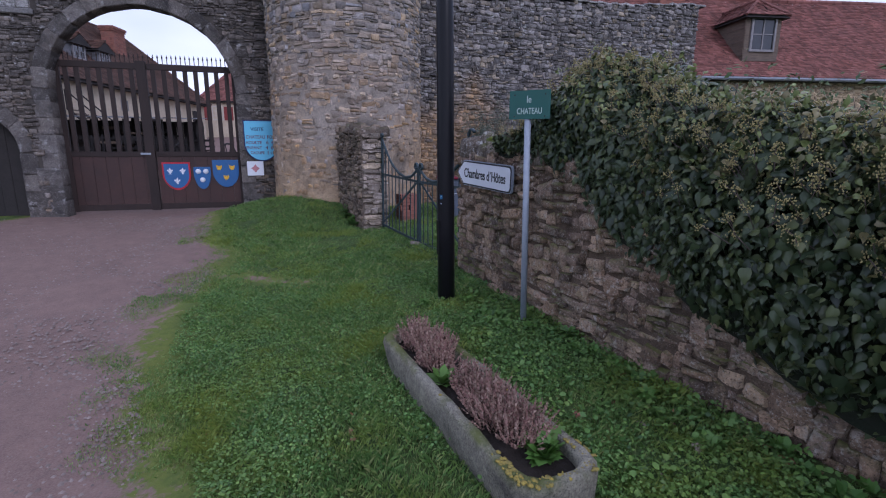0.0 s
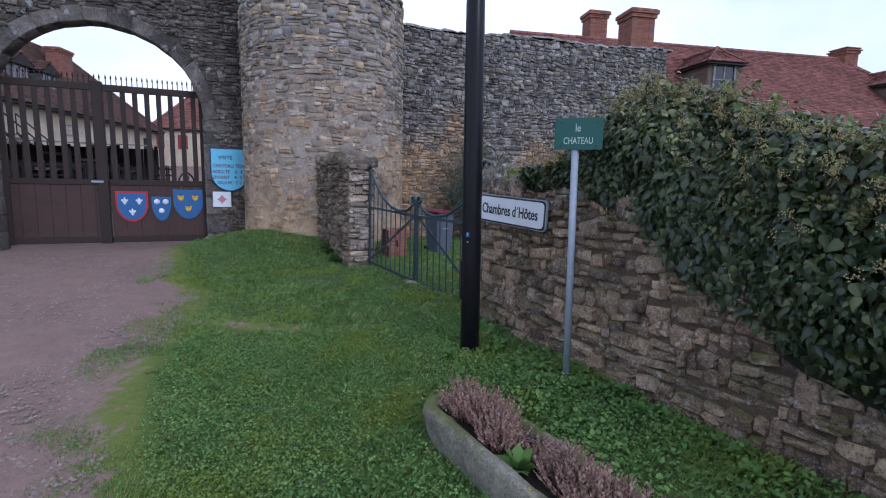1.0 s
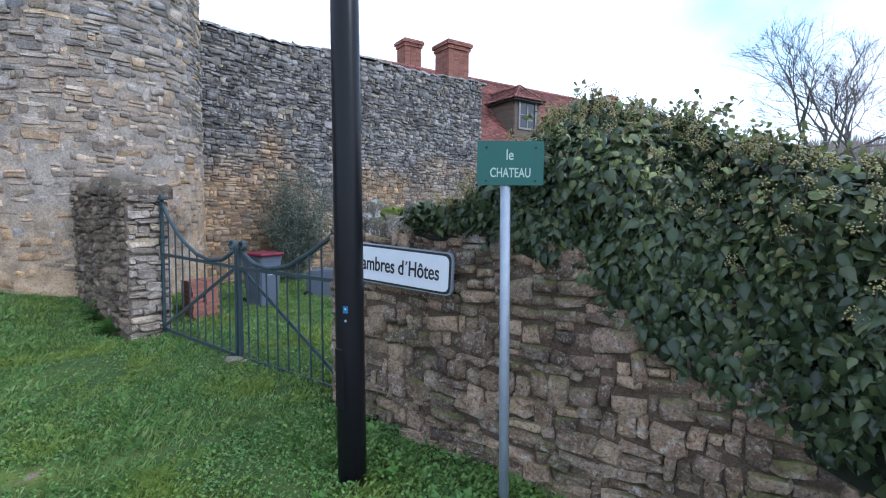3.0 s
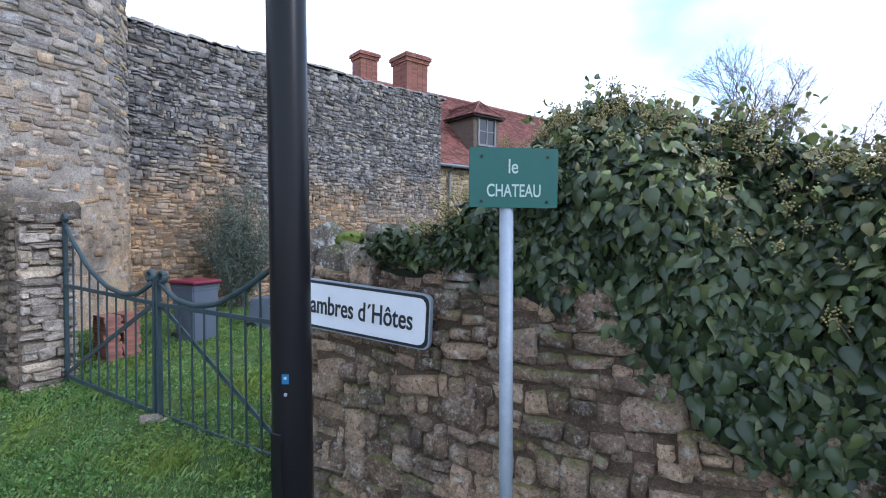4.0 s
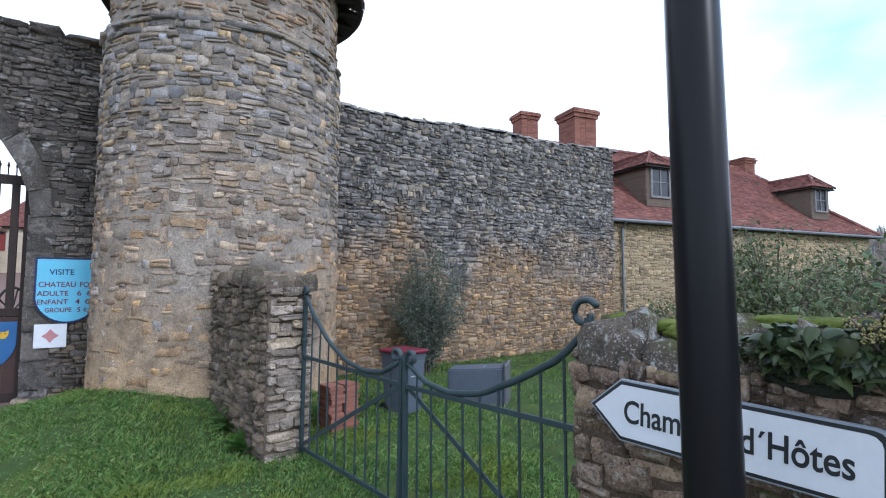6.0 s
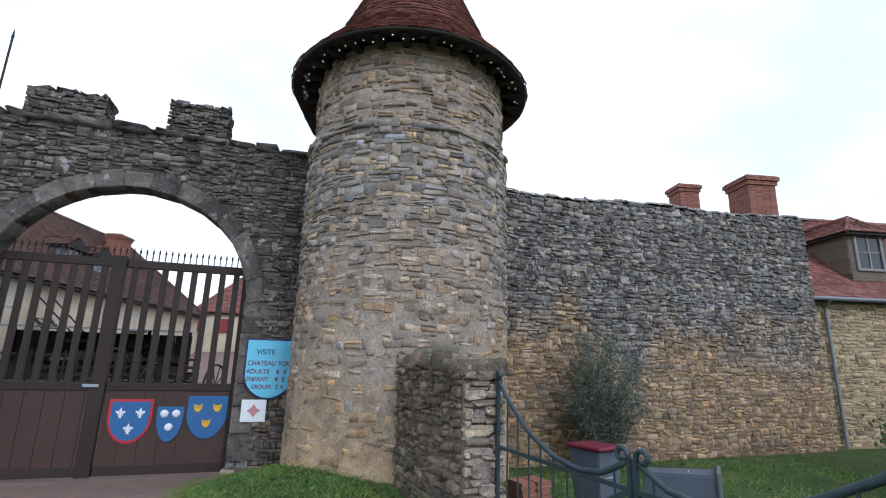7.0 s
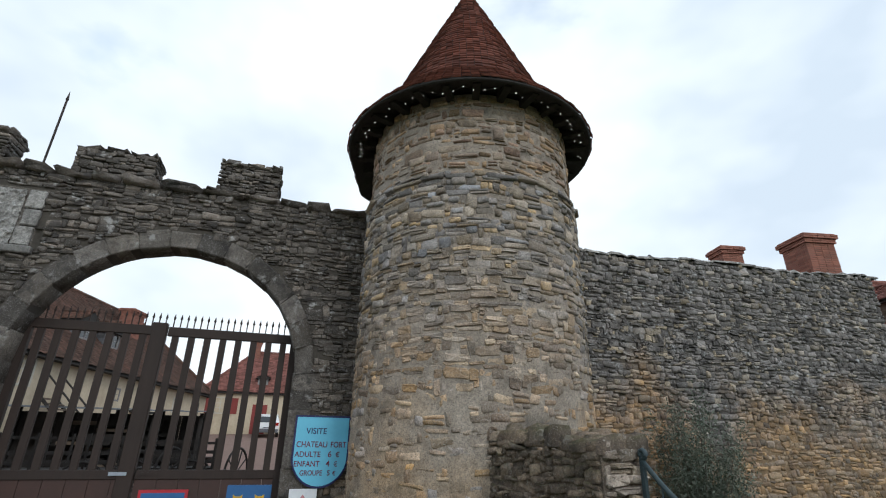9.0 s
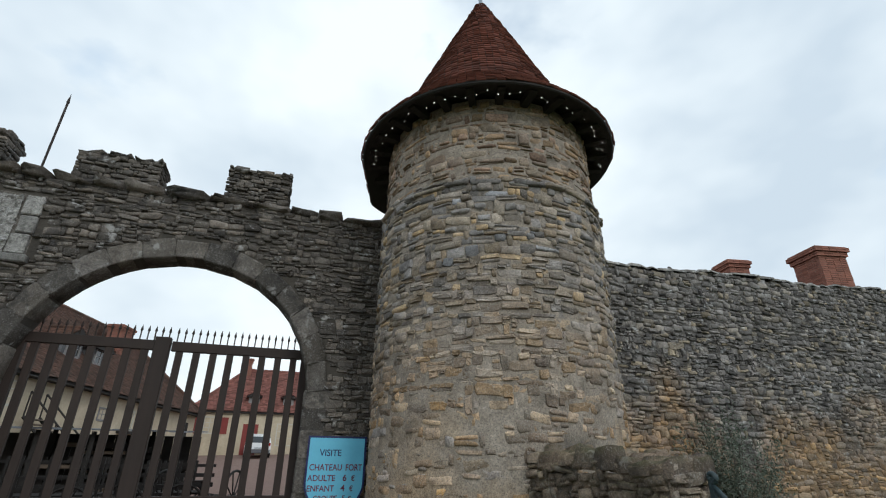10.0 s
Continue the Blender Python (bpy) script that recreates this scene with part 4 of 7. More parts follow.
# ---- stone trough with dry heather ----
def make_trough():
    a = Vector((-0.42, 4.13, 0)); b = Vector((0.54, 2.1, 0))
    d = (b - a).normalized()
    L, W, H = (b - a).length, 0.268, 0.36
    zt = 0.055
    m = along(a.x, a.y, d.x, d.y, zt - H)
    t = thing("stone_trough", m, "long weathered stone trough edged with moss and yellow lichen", "trough")
    N = 40
    def loop(k, z, wob):
        pts = []
        rr = 0.17 - k * 0.5
        for cx, cy, a0 in ((L - k - rr, W - k - rr, 0), (k + rr, W - k - rr, 90), (k + rr, -W + k + rr, 180), (L - k - rr, -W + k + rr, 270)):
            for q in (0, 30, 60, 90):
                an = radians(a0 + q)
                pts.append(Vector((cx + rr * math.cos(an), cy + rr * math.sin(an), z)))
        out = []
        for i, p in enumerate(pts):
            q = pts[(i + 1) % len(pts)]
            steps = max(1, int((q - p).length / 0.09))
            for s in range(steps):
                v = p.lerp(q, s / steps)
                out.append(v + wob * noise.noise_vector(v * 3.5))
        return out
    prof = [(0.05, 0.0), (0.015, 0.14), (0.0, 0.29), (0.006, 0.34), (0.024, 0.36), (0.068, 0.356), (0.085, 0.33), (0.09, 0.2)]
    loops = [loop(k, z, 0.02) for k, z in prof]
    n = min(len(q) for q in loops)
    bm = bmesh.new()
    rows = [[bm.verts.new(q[int(i * len(q) / n)]) for i in range(n)] for q in loops]
    for r0, r1 in zip(rows, rows[1:]):
        for i in range(n):
            bm.faces.new((r0[i], r0[(i + 1) % n], r1[(i + 1) % n], r1[i]))
    part("basin", bm, M_TROUGH, t, smooth=True)
    bm = bmesh.new()
    nx, ny = 44, 10
    g = [[bm.verts.new((0.06 + (L - 0.12) * i / nx, (-W + 0.06) + (2 * W - 0.12) * j / ny, 0.27 + 0.035 * noise.noise((i * 0.35, j * 0.5, 2)))) for j in range(ny + 1)] for i in range(nx + 1)]
    for i in range(nx):
        for j in range(ny):
            bm.faces.new((g[i][j], g[i + 1][j], g[i + 1][j + 1], g[i][j + 1]))
    part("soil", bm, M_SOIL, t, "dark damp soil")
    rng = random.Random(4)
    for k in range(170):
        x = L - rng.uniform(0.0, 0.3) if k < 140 else rng.uniform(0.0, L)
        y = rng.choice((-1, 1)) * (W - rng.uniform(0.015, 0.075)) if x < L - 0.09 else rng.uniform(-W + 0.07, W - 0.07)
        bm = bmesh.new()
        bmesh.ops.create_icosphere(bm, subdivisions=1, radius=1.0)
        q = rng.uniform(0.006, 0.021)
        for v in bm.verts:
            w = 1 + 0.4 * noise.noise(v.co * 1.8 + Vector((k, 0, 0)))
            v.co = Vector((min(x, L - 0.025) + v.co.x * q * w, y + v.co.y * q * 0.75 * w, 0.352 + v.co.z * 0.007 * w))
        part("lichen_crust", bm, M_CRUST, t, "yellow lichen crust", True)
    return m, L, W


M_CRUST = plain_material("yellow_lichen", (0.36, 0.27, 0.04), (0.15, 0.14, 0.06), 45, 0.95, bump=0.6)
trough_m, TROUGH_L, TROUGH_W = make_trough()
M_HEATHER = leaf_material("dry_heather", [(0.19, 0.105, 0.085), (0.32, 0.19, 0.15), (0.23, 0.12, 0.105), (0.44, 0.31, 0.24), (0.11, 0.07, 0.05), (0.36, 0.235, 0.18)], 0.85, 0.05)


def make_heather(u, v, size, seed):
    """A clump of dry upright sprigs, each a stalk set with tiny florets."""
    rng = np.random.default_rng(seed)
    Vs, Fs, k = [], [], 0
    for _ in range(int(190 * size)):
        a, r = rng.uniform(0, 6.28), 0.17 * size * math.sqrt(rng.random())
        base = np.array([r * math.cos(a), r * math.sin(a) * 0.75, 0.0])
        tip = base * 1.55 + np.array([rng.normal(0, 0.03), rng.normal(0, 0.03), rng.uniform(0.12, 0.31) * size ** 0.5 * (1.1 - 0.7 * r / (0.25 * size))])
        steps = 9
        for s in range(steps):
            f = (s + 0.5) / steps
            c = base + (tip - base) * f
            w = (0.0095 if s > 2 else 0.004) * (0.6 if s == 8 else 1.0)
            q = rng.uniform(0, 6.28)
            d = np.array([math.cos(q), math.sin(q), rng.uniform(0.2, 0.9)]) * w
            e = np.array([-math.sin(q), math.cos(q), 0]) * w
            up = (tip - base) / steps * 0.75
            Vs += [c - e - up * 0.5, c + e - up * 0.5, c + d + up * 0.5, c - d + up * 0.4]
            Fs += [(k, k + 1, k + 2), (k, k + 2, k + 3), (k + 1, k + 3, k + 2)]
            k += 4
    t = thing("heather", trough_m @ Matrix.Translation((u, v, 0.27)), "clump of dried pinkish-brown heather in the stone trough", "plant", "heather in the trough")
    tagged(quad_object("sprig_growth", np.array(Vs), np.array(Fs), M_HEATHER, t), kind="stuff")


for i, (u, v, s) in enumerate(((0.26, 0.03, 1.05), (0.48, 0.06, 0.9), (0.68, -0.02, 0.8), (0.98, 0.07, 0.5), (1.24, 0.05, 0.95), (1.5, 0.0, 1.0), (1.7, 0.05, 1.0))):
    make_heather(u, v, s, 100 + i)


# ---- wall stub beside the tower and the two garden gate leaves ----
def make_stub():
    rng = np.random.default_rng(51)
    d = Vector((-0.44, 0.9, 0)).normalized()
    left = Vector((-1.8, 10.02, 0))
    m = along(left.x, left.y, -d.x, -d.y)
    t = thing("wall_stub", Matrix.Translation(left), "short rough stone wall stub joining the tower to the gate", "wall", kind="structure")
    bpy.context.view_layer.update()
    inv = t.matrix_world.inverted()
    L, W = 2.3, 0.52
    out = Vector((-d.y, d.x, 0))
    bm = bmesh.new()
    c = [left + d * a - out * b for a, b in ((-0.015, -0.02), (L, -0.02), (L, W), (-0.015, W))]
    lo = [bm.verts.new((p.x, p.y, -0.4)) for p in c]
    hi = [bm.verts.new((p.x, p.y, 1.88)) for p in c]
    bm.faces.new(lo[::-1]), bm.faces.new(hi)
    for i in range(4):
        bm.faces.new((lo[i], lo[(i + 1) % 4], hi[(i + 1) % 4], hi[i]))
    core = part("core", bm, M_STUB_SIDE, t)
    core.matrix_parent_inverse = inv
    s0 = left + d * L
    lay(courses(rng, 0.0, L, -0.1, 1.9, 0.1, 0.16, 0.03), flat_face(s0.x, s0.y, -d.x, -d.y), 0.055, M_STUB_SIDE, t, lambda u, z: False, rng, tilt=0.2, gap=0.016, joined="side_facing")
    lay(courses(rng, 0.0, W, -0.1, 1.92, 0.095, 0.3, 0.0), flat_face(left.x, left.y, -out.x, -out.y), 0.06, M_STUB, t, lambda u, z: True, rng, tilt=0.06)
    u = -0.05
    while u < L - 0.3:
        w = rng.uniform(0.16, 0.36)
        for q in (0.08, 0.26, 0.44):
            p = left + d * (u + w / 2) - out * q
            V, F = SHAPES[rng.integers(len(SHAPES))]
            W3 = np.array([p.x, p.y, 1.87 + 0.1 * min(u, 1.2)]) + V[:, :1] * np.array(d) * w + V[:, 1:2] * np.array(out) * rng.uniform(0.2, 0.34) + V[:, 2:] * np.array([0, 0, rng.uniform(0.1, 0.2)])
            ob = quad_object("capstone", W3, F[:, ::-1], M_STUB_SIDE, t)
            ob.matrix_parent_inverse = inv
        u += w


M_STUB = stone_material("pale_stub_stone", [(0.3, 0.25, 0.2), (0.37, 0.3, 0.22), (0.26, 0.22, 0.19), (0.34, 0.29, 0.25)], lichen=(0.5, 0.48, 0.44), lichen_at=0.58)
make_stub()


def make_gate_leaf(hinge, free, hz, scroll_at_hinge, seed):
    d = (free - hinge)
    L = d.length
    m = along(hinge.x, hinge.y, d.x, d.y, hinge.z) @ Matrix.Rotation(-math.asin((free.z - hinge.z) / L), 4, "Y")
    t = thing("garden_gate", m, "faded green wrought-iron garden gate leaf with a swooping top rail, shut", "gate", "garden gate leaves")
    def top(s):
        pts = ((0.0, hz - 0.06), (0.12, hz - 0.28), (0.3, 1.36), (0.5, 1.2), (0.68, 1.15), (0.84, 1.19), (0.94, 1.29), (1.0, 1.36))
        for (a, za), (b, zb) in zip(pts, pts[1:]):
            if s <= b:
                f = (s - a) / (b - a)
                return za + (zb - za) * f
        return pts[-1][1]
    part("hinge_stile", boxed(-0.022, 0.022, -0.022, 0.022, -0.05, hz, None, 0.004), M_GREEN_IRON, t)
    part("free_stile", boxed(L - 0.045, L - 0.005, -0.022, 0.022, -0.05, 1.36, None, 0.004), M_GREEN_IRON, t)
    part("bottom_rail", boxed(0, L - 0.03, -0.012, 0.012, 0.04, 0.085, None, 0.003), M_GREEN_IRON, t)
    part("middle_rail", boxed(0, L - 0.03, -0.012, 0.012, 1.1, 1.14, None, 0.003), M_GREEN_IRON, t)
    part("brace", boxed(0, math.hypot(L - 0.05, 1.02), -0.006, 0.006, -0.022, 0.022, Matrix.Translation((0.0, -0.02, 0.08)) @ Matrix.Rotation(-math.atan2(1.02, L - 0.05), 4, "Y"), 0.002), M_GREEN_IRON, t)
    sw = [(L * s, -0.005, top(s)) for s in np.linspace(0, 0.97, 22)]
    part("swept_rail", tubed(sw, 0.026, 8, 0.8), M_GREEN_IRON, t, smooth=True)
    def scroll(cx, cz, r, turn, way):
        pts = []
        for k in range(22):
            a = turn + way * k * 0.28
            q = r * (1 - 0.03 * k)
            pts.append((cx + q * math.cos(a), -0.005, cz + q * math.sin(a)))
        return tubed(pts, 0.021, 8, 1.3)
    part("scroll", scroll(L - 0.1, 1.37, 0.07, -0.4, 1), M_GREEN_IRON, t, smooth=True)
    if scroll_at_hinge:
        part("scroll", scroll(0.03, hz + 0.02, 0.1, 2.6, -1), M_GREEN_IRON, t, smooth=True)
    else:
        part("finial", scroll(0.01, hz + 0.0, 0.045, -1.5, 1), M_GREEN_IRON, t, smooth=True)
        part("collar", boxed(-0.032, 0.032, -0.032, 0.032, 1.28, 1.33, None, 0.006), M_GREEN_IRON, t)
    n = 10
    for k in range(1, n):
        s = k / n
        part("bar", tubed([(L * s, 0, 0.06), (L * s, 0, top(s))], 0.0105, 6), M_GREEN_IRON, t)
    return t


make_gate_leaf(Vector((-1.41, 10.13, -0.02)), Vector((-0.565, 8.43, -0.06)), 1.9, False, 1)
make_gate_leaf(Vector((0.27, 6.72, -0.05)), Vector((-0.55, 8.39, -0.06)), 1.82, True, 2)


# ---- wheelie bins, stacked tiles, loose stones inside the garden ----
M_BIN = plain_material("grey_blue_plastic", (0.1, 0.115, 0.15), (0.085, 0.1, 0.13), 6, 0.5, bump=0.05)
M_BIN_LID = plain_material("dark_red_plastic", (0.16, 0.012, 0.03), (0.12, 0.01, 0.025), 6, 0.45, bump=0.05)
M_BIN_GREY = plain_material("grey_plastic_lid", (0.13, 0.135, 0.15), (0.1, 0.105, 0.12), 6, 0.5, bump=0.05)
M_RUBBER = plain_material("black_rubber", (0.015, 0.015, 0.016), None, 8, 0.8, bump=0.1)


def make_bin(m, lid, label):
    t = thing("wheelie_bin", m, label, "bin", "wheelie bins")
    bm = bmesh.new()
    a = [(0.22, 0.24, 0.06), (0.27, 0.3, 0.9), (0.29, 0.33, 0.98)]
    rows = [[bm.verts.new((sx * w, sy * dd, z)) for sx, sy in ((-1, -1), (1, -1), (1, 1), (-1, 1))] for w, dd, z in a]
    bm.faces.new(rows[0][::-1]), bm.faces.new(rows[-1])
    for r0, r1 in zip(rows, rows[1:]):
        for i in range(4):
            bm.faces.new((r0[i], r0[(i + 1) % 4], r1[(i + 1) % 4], r1[i]))
    bmesh.ops.bevel(bm, geom=[e for e in bm.edges], offset=0.02, segments=2, affect="EDGES")
    part("body", bm, M_BIN, t)
    lidp = part("lid", boxed(-0.3, 0.3, -0.36, 0.33, 0.985, 1.04, None, 0.018), lid, t, "hinged plastic lid")
    part("handle", tubed([(-0.22, 0.33, 1.0), (-0.22, 0.4, 1.0), (0.22, 0.4, 1.0), (0.22, 0.33, 1.0)], 0.014, 8), M_BIN, t)
    part("label_plate", boxed(-0.09, 0.09, -0.315, -0.29, 0.62, 0.86, Matrix.Rotation(radians(-3), 4, "X")), M_WHITE, t, "white paper label")
    for sx in (-0.24, 0.24):
        w = part("wheel", tubed([(sx - 0.03, 0.24, 0.1), (sx + 0.03, 0.24, 0.1)], 0.1, 18), M_RUBBER, t)
        part("hub", tubed([(sx - 0.034, 0.24, 0.1), (sx + 0.034, 0.24, 0.1)], 0.045, 12), M_BIN, w)
    return t


bz = float(ground_z(0.03, 11.2))
make_bin(Matrix.Translation((0.03, 11.2, bz - 0.02)) @ Matrix.Rotation(radians(32), 4, "Z") @ Matrix.Diagonal((0.82, 0.82, 0.93, 1)), M_BIN_LID, "grey-blue wheelie bin with a dark red lid on the lawn")
bz = float(ground_z(1.5, 11.9))
make_bin(Matrix.Translation((0.95, 12.0, bz + 0.3)) @ Matrix.Rotation(radians(60), 4, "Z") @ Matrix.Rotation(radians(90), 4, "X") @ Matrix.Rotation(radians(180), 4, "Z"), M_BIN_GREY, "grey-blue wheelie bin tipped over on its back on the lawn")


def make_tile_stack():
    x, y = -0.95, 10.75
    z = float(ground_z(x, y))
    rng = np.random.default_rng(61)
    t = thing("tile_stack", along(x, y, 0.9, 0.44, z), "stack of red clay tiles piled against the wall stub", "tiles")
    for i in range(16):
        for j in range(2):
            w = 0.2 + rng.uniform(-0.02, 0.02)
            part("tile", boxed(-0.2 + j * 0.22, -0.2 + j * 0.22 + w, -0.16, 0.16, i * 0.038, i * 0.038 + 0.034, Matrix.Rotation(rng.uniform(-0.1, 0.1), 4, "Z")), M_BRICK, t)


make_tile_stack()


# ---- coach gate, shields and notices ----
GM = along(GX, GY, *GD)


def make_coach_leaf(u0, u1, bars, post, seed):
    rng = np.random.default_rng(seed)
    t = thing("coach_gate", GM @ Matrix.Translation((u0, 0.43, 0)), "tall dark brown coach gate leaf, barred above, boarded below, shut", "gate", "coach gate leaves")
    W = u1 - u0
    part("top_rail", boxed(0, W, -0.045, 0.045, 3.66, 3.82, None, 0.008), M_GATE, t)
    part("middle_rail", boxed(0, W, -0.045, 0.045, 1.36, 1.5, None, 0.008), M_GATE, t)
    part("bottom_rail", boxed(0, W, -0.045, 0.045, -0.1, 0.06, None, 0.008), M_GATE, t)
    part("hinge_stile", boxed(0.0 if post else W - 0.14, 0.14 if post else W, -0.05, 0.05, -0.12, 3.82, None, 0.008), M_GATE, t)
    if post:
        part("meeting_stile", boxed(W - 0.24, W, -0.07, 0.05, -0.12, 3.88, None, 0.01), M_GATE, t)
    n = 7
    for k in range(n):
        a = W * k / n
        part("board", boxed(a + 0.004, a + W / n - 0.004, -0.022, 0.02 + rng.uniform(-0.006, 0.006), 0.0, 1.4), M_GATE_SHEET, t)
    lo, hi = (0.14, W - 0.24) if post else (0.0, W - 0.14)
    for k in range(bars):
        c = lo + (hi - lo) * (k + 0.5) / bars
        part("bar", boxed(c - 0.055, c + 0.055, -0.03, 0.03, 1.48, 3.68, None, 0.006), M_GATE, t)
    spikes = 20
    for k in range(spikes):
        c = W * (k + 0.5) / spikes
        bm = tubed([(c, 0, 3.8), (c, 0, 3.96)], 0.011, 6)
        lathe(bm, [(0.001, 3.94), (0.022, 3.98), (0.018, 4.0), (0.001, 4.07)], 6, Matrix.Translation((c, 0, 0)))
        part("spike", bm, M_GATE, t)
    part("latch_plate", boxed(W - 0.35 if post else 0.05, W - 0.1 if post else 0.3, -0.085 if post else -0.06, -0.05, 1.42, 1.47), M_GALV if post else M_GATE, t)
    return t


make_coach_leaf(-4.5, -2.36, 7, True, 1)
make_coach_leaf(-2.34, -0.1, 8, False, 2)

M_BLUE = plain_material("shield_blue", (0.03, 0.12, 0.3), (0.025, 0.1, 0.26), 5, 0.5, bump=0.03)
M_RED = plain_material("shield_red", (0.42, 0.02, 0.035), (0.36, 0.02, 0.03), 5, 0.5, bump=0.03)
M_GOLD = plain_material("shield_yellow", (0.62, 0.38, 0.02), (0.55, 0.33, 0.02), 5, 0.5, bump=0.03)
M_SHIELD_WHITE = plain_material("shield_white", (0.75, 0.77, 0.8), (0.62, 0.66, 0.72), 9, 0.5, bump=0.05)
M_SKY_PAINT = plain_material("pale_blue_board_paint", (0.16, 0.52, 0.72), (0.14, 0.46, 0.66), 4, 0.5, bump=0.03)
M_INK = plain_material("dark_blue_paint", (0.02, 0.025, 0.12), None, 5, 0.5, bump=0)


def shield_outline(w, h, k=0.0, square=0.5):
    pts = [(-w / 2 + k, h / 2 - k), (-w / 2 + k, h / 2 - h * square)]
    for i in range(1, 8):
        a = i / 8
        pts.append((-w / 2 * math.cos(a * math.pi / 2) + k * (1 - a), h / 2 - h * square - (h * (1 - square) - k * 1.2) * math.sin(a * math.pi / 2) ** 1.15))
    pts.append((0, -h / 2 + k * 1.2))
    return pts + [(-x, z) for x, z in pts[-2::-1]]


def charge(kind, s):
    bm = bmesh.new()
    if kind == "lily":
        prism(bm, [(0, s), (-s * 0.25, s * 0.45), (-s * 0.12, -s * 0.2), (s * 0.12, -s * 0.2), (s * 0.25, s * 0.45)], 0.008)
        for q in (-1, 1):
            prism(bm, [(q * s * 0.12, -s * 0.15), (q * s * 0.35, s * 0.4), (q * s * 0.7, s * 0.42), (q * s * 0.75, s * 0.05), (q * s * 0.5, s * 0.1), (q * s * 0.4, -s * 0.2)][::q], 0.008)
        prism(bm, [(-s * 0.4, -s * 0.22), (-s * 0.4, -s * 0.36), (s * 0.4, -s * 0.36), (s * 0.4, -s * 0.22)], 0.009)
        prism(bm, [(-s * 0.14, -s * 0.36), (-s * 0.25, -s * 0.85), (0, -s * 0.7), (s * 0.25, -s * 0.85), (s * 0.14, -s * 0.36)], 0.008)
    elif kind == "disc":
        lathe(bm, [(0.001, 0.035), (s * 0.6, 0.03), (s, 0.004), (s, -0.01)], 20, Matrix.Rotation(radians(90), 4, "X"))
    else:
        prism(bm, [(-s, s * 0.9), (-s * 0.9, -s * 0.3), (-s * 0.4, -s), (s * 0.4, -s), (s * 0.9, -s * 0.3), (s, s * 0.9), (s * 0.45, s * 0.55), (-s * 0.45, s * 0.55)], 0.02)
    return bm


def make_shield(u, z, w, h, border, field, kind, mat, size, spots, label, square=0.45):
    t = thing("heraldic_shield", GM @ Matrix.Translation((u, 0.405, z)), label, "shield", "shields on the coach gate")
    part("board", prism(bmesh.new(), shield_outline(w, h, 0, square), 0.02, Matrix.Translation((0, -0.02, 0))), border, t)
    part("field", prism(bmesh.new(), shield_outline(w, h, 0.045 if border is not field else 0.006, square), 0.01, Matrix.Translation((0, -0.028, 0))), field, t)
    for x, zz in spots:
        ob = part("charge", charge(kind, size), mat, t)
        ob.matrix_basis = Matrix.Translation((x, -0.036, zz))
        if kind == "mask":
            for q in (-1, 1):
                part("eye", boxed(q * size * 0.4 - 0.015, q * size * 0.4 + 0.015, -0.004, 0.0, size * 0.05, size * 0.22), M_SIGN_BLACK, ob)


make_shield(-1.88, 0.82, 0.72, 0.78, M_RED, M_BLUE, "lily", M_SHIELD_WHITE, 0.105, ((-0.16, 0.14), (0.16, 0.14), (0, -0.14)), "blue shield with red border and three white lilies on the gate")
make_shield(-1.22, 0.76, 0.45, 0.63, M_BLUE, M_BLUE, "disc", M_SHIELD_WHITE, 0.07, ((-0.1, 0.19), (0.1, 0.19), (0, -0.05)), "narrow blue shield with three white discs on the gate", 0.3)
make_shield(-0.59, 0.88, 0.7, 0.78, M_BLUE, M_BLUE, "mask", M_GOLD, 0.075, ((-0.17, 0.18), (0.17, 0.18), (0, -0.1)), "blue shield with three yellow beast masks on the gate")


def make_price_board():
    t = thing("price_board", GM @ Matrix.Translation((0.475, -0.115, 1.81)), "pale blue shield-shaped board with hand-painted visiting prices", "sign")
    part("board", prism(bmesh.new(), shield_outline(0.9, 1.1, -0.014, 0.62), 0.02), M_INK, t, "dark blue painted edge")
    face = part("face", prism(bmesh.new(), shield_outline(0.87, 1.07, 0.0, 0.62), 0.008, Matrix.Translation((0, -0.006, 0))), M_SKY_PAINT, t, "pale blue painted face")
    for text, x, z, size, sq, mat in (("VISITE", -0.27, 0.27, 0.135, 0.95, M_INK), ("CHATEAU", -0.41, 0.06, 0.13, 0.86, M_INK_RED), ("FORT", 0.15, 0.06, 0.13, 0.82, M_INK_RED),
                                      ("ADULTE", -0.42, -0.09, 0.12, 0.95, M_INK_RED), ("6", 0.12, -0.09, 0.13, 1.0, M_INK_RED), ("\u20ac", 0.25, -0.09, 0.11, 0.9, M_INK_RED),
                                      ("ENFANT", -0.42, -0.235, 0.12, 0.92, M_INK_RED), ("4", 0.1, -0.235, 0.13, 1.0, M_INK_RED), ("\u20ac", 0.23, -0.235, 0.11, 0.9, M_INK_RED),
                                      ("GROUPE", -0.31, -0.37, 0.11, 0.86, M_INK_RED), ("5", 0.13, -0.37, 0.11, 1.0, M_INK_RED), ("\u20ac", 0.22, -0.37, 0.09, 0.9, M_INK_RED)):
        letters(text, size, mat, face, Matrix.Translation((x, -0.0085, z)), sq, "hand-painted price line", bold=0.0015, align="LEFT")


M_INK_RED = plain_material("dark_red_paint", (0.16, 0.02, 0.06), None, 5, 0.5, bump=0)
make_price_board()


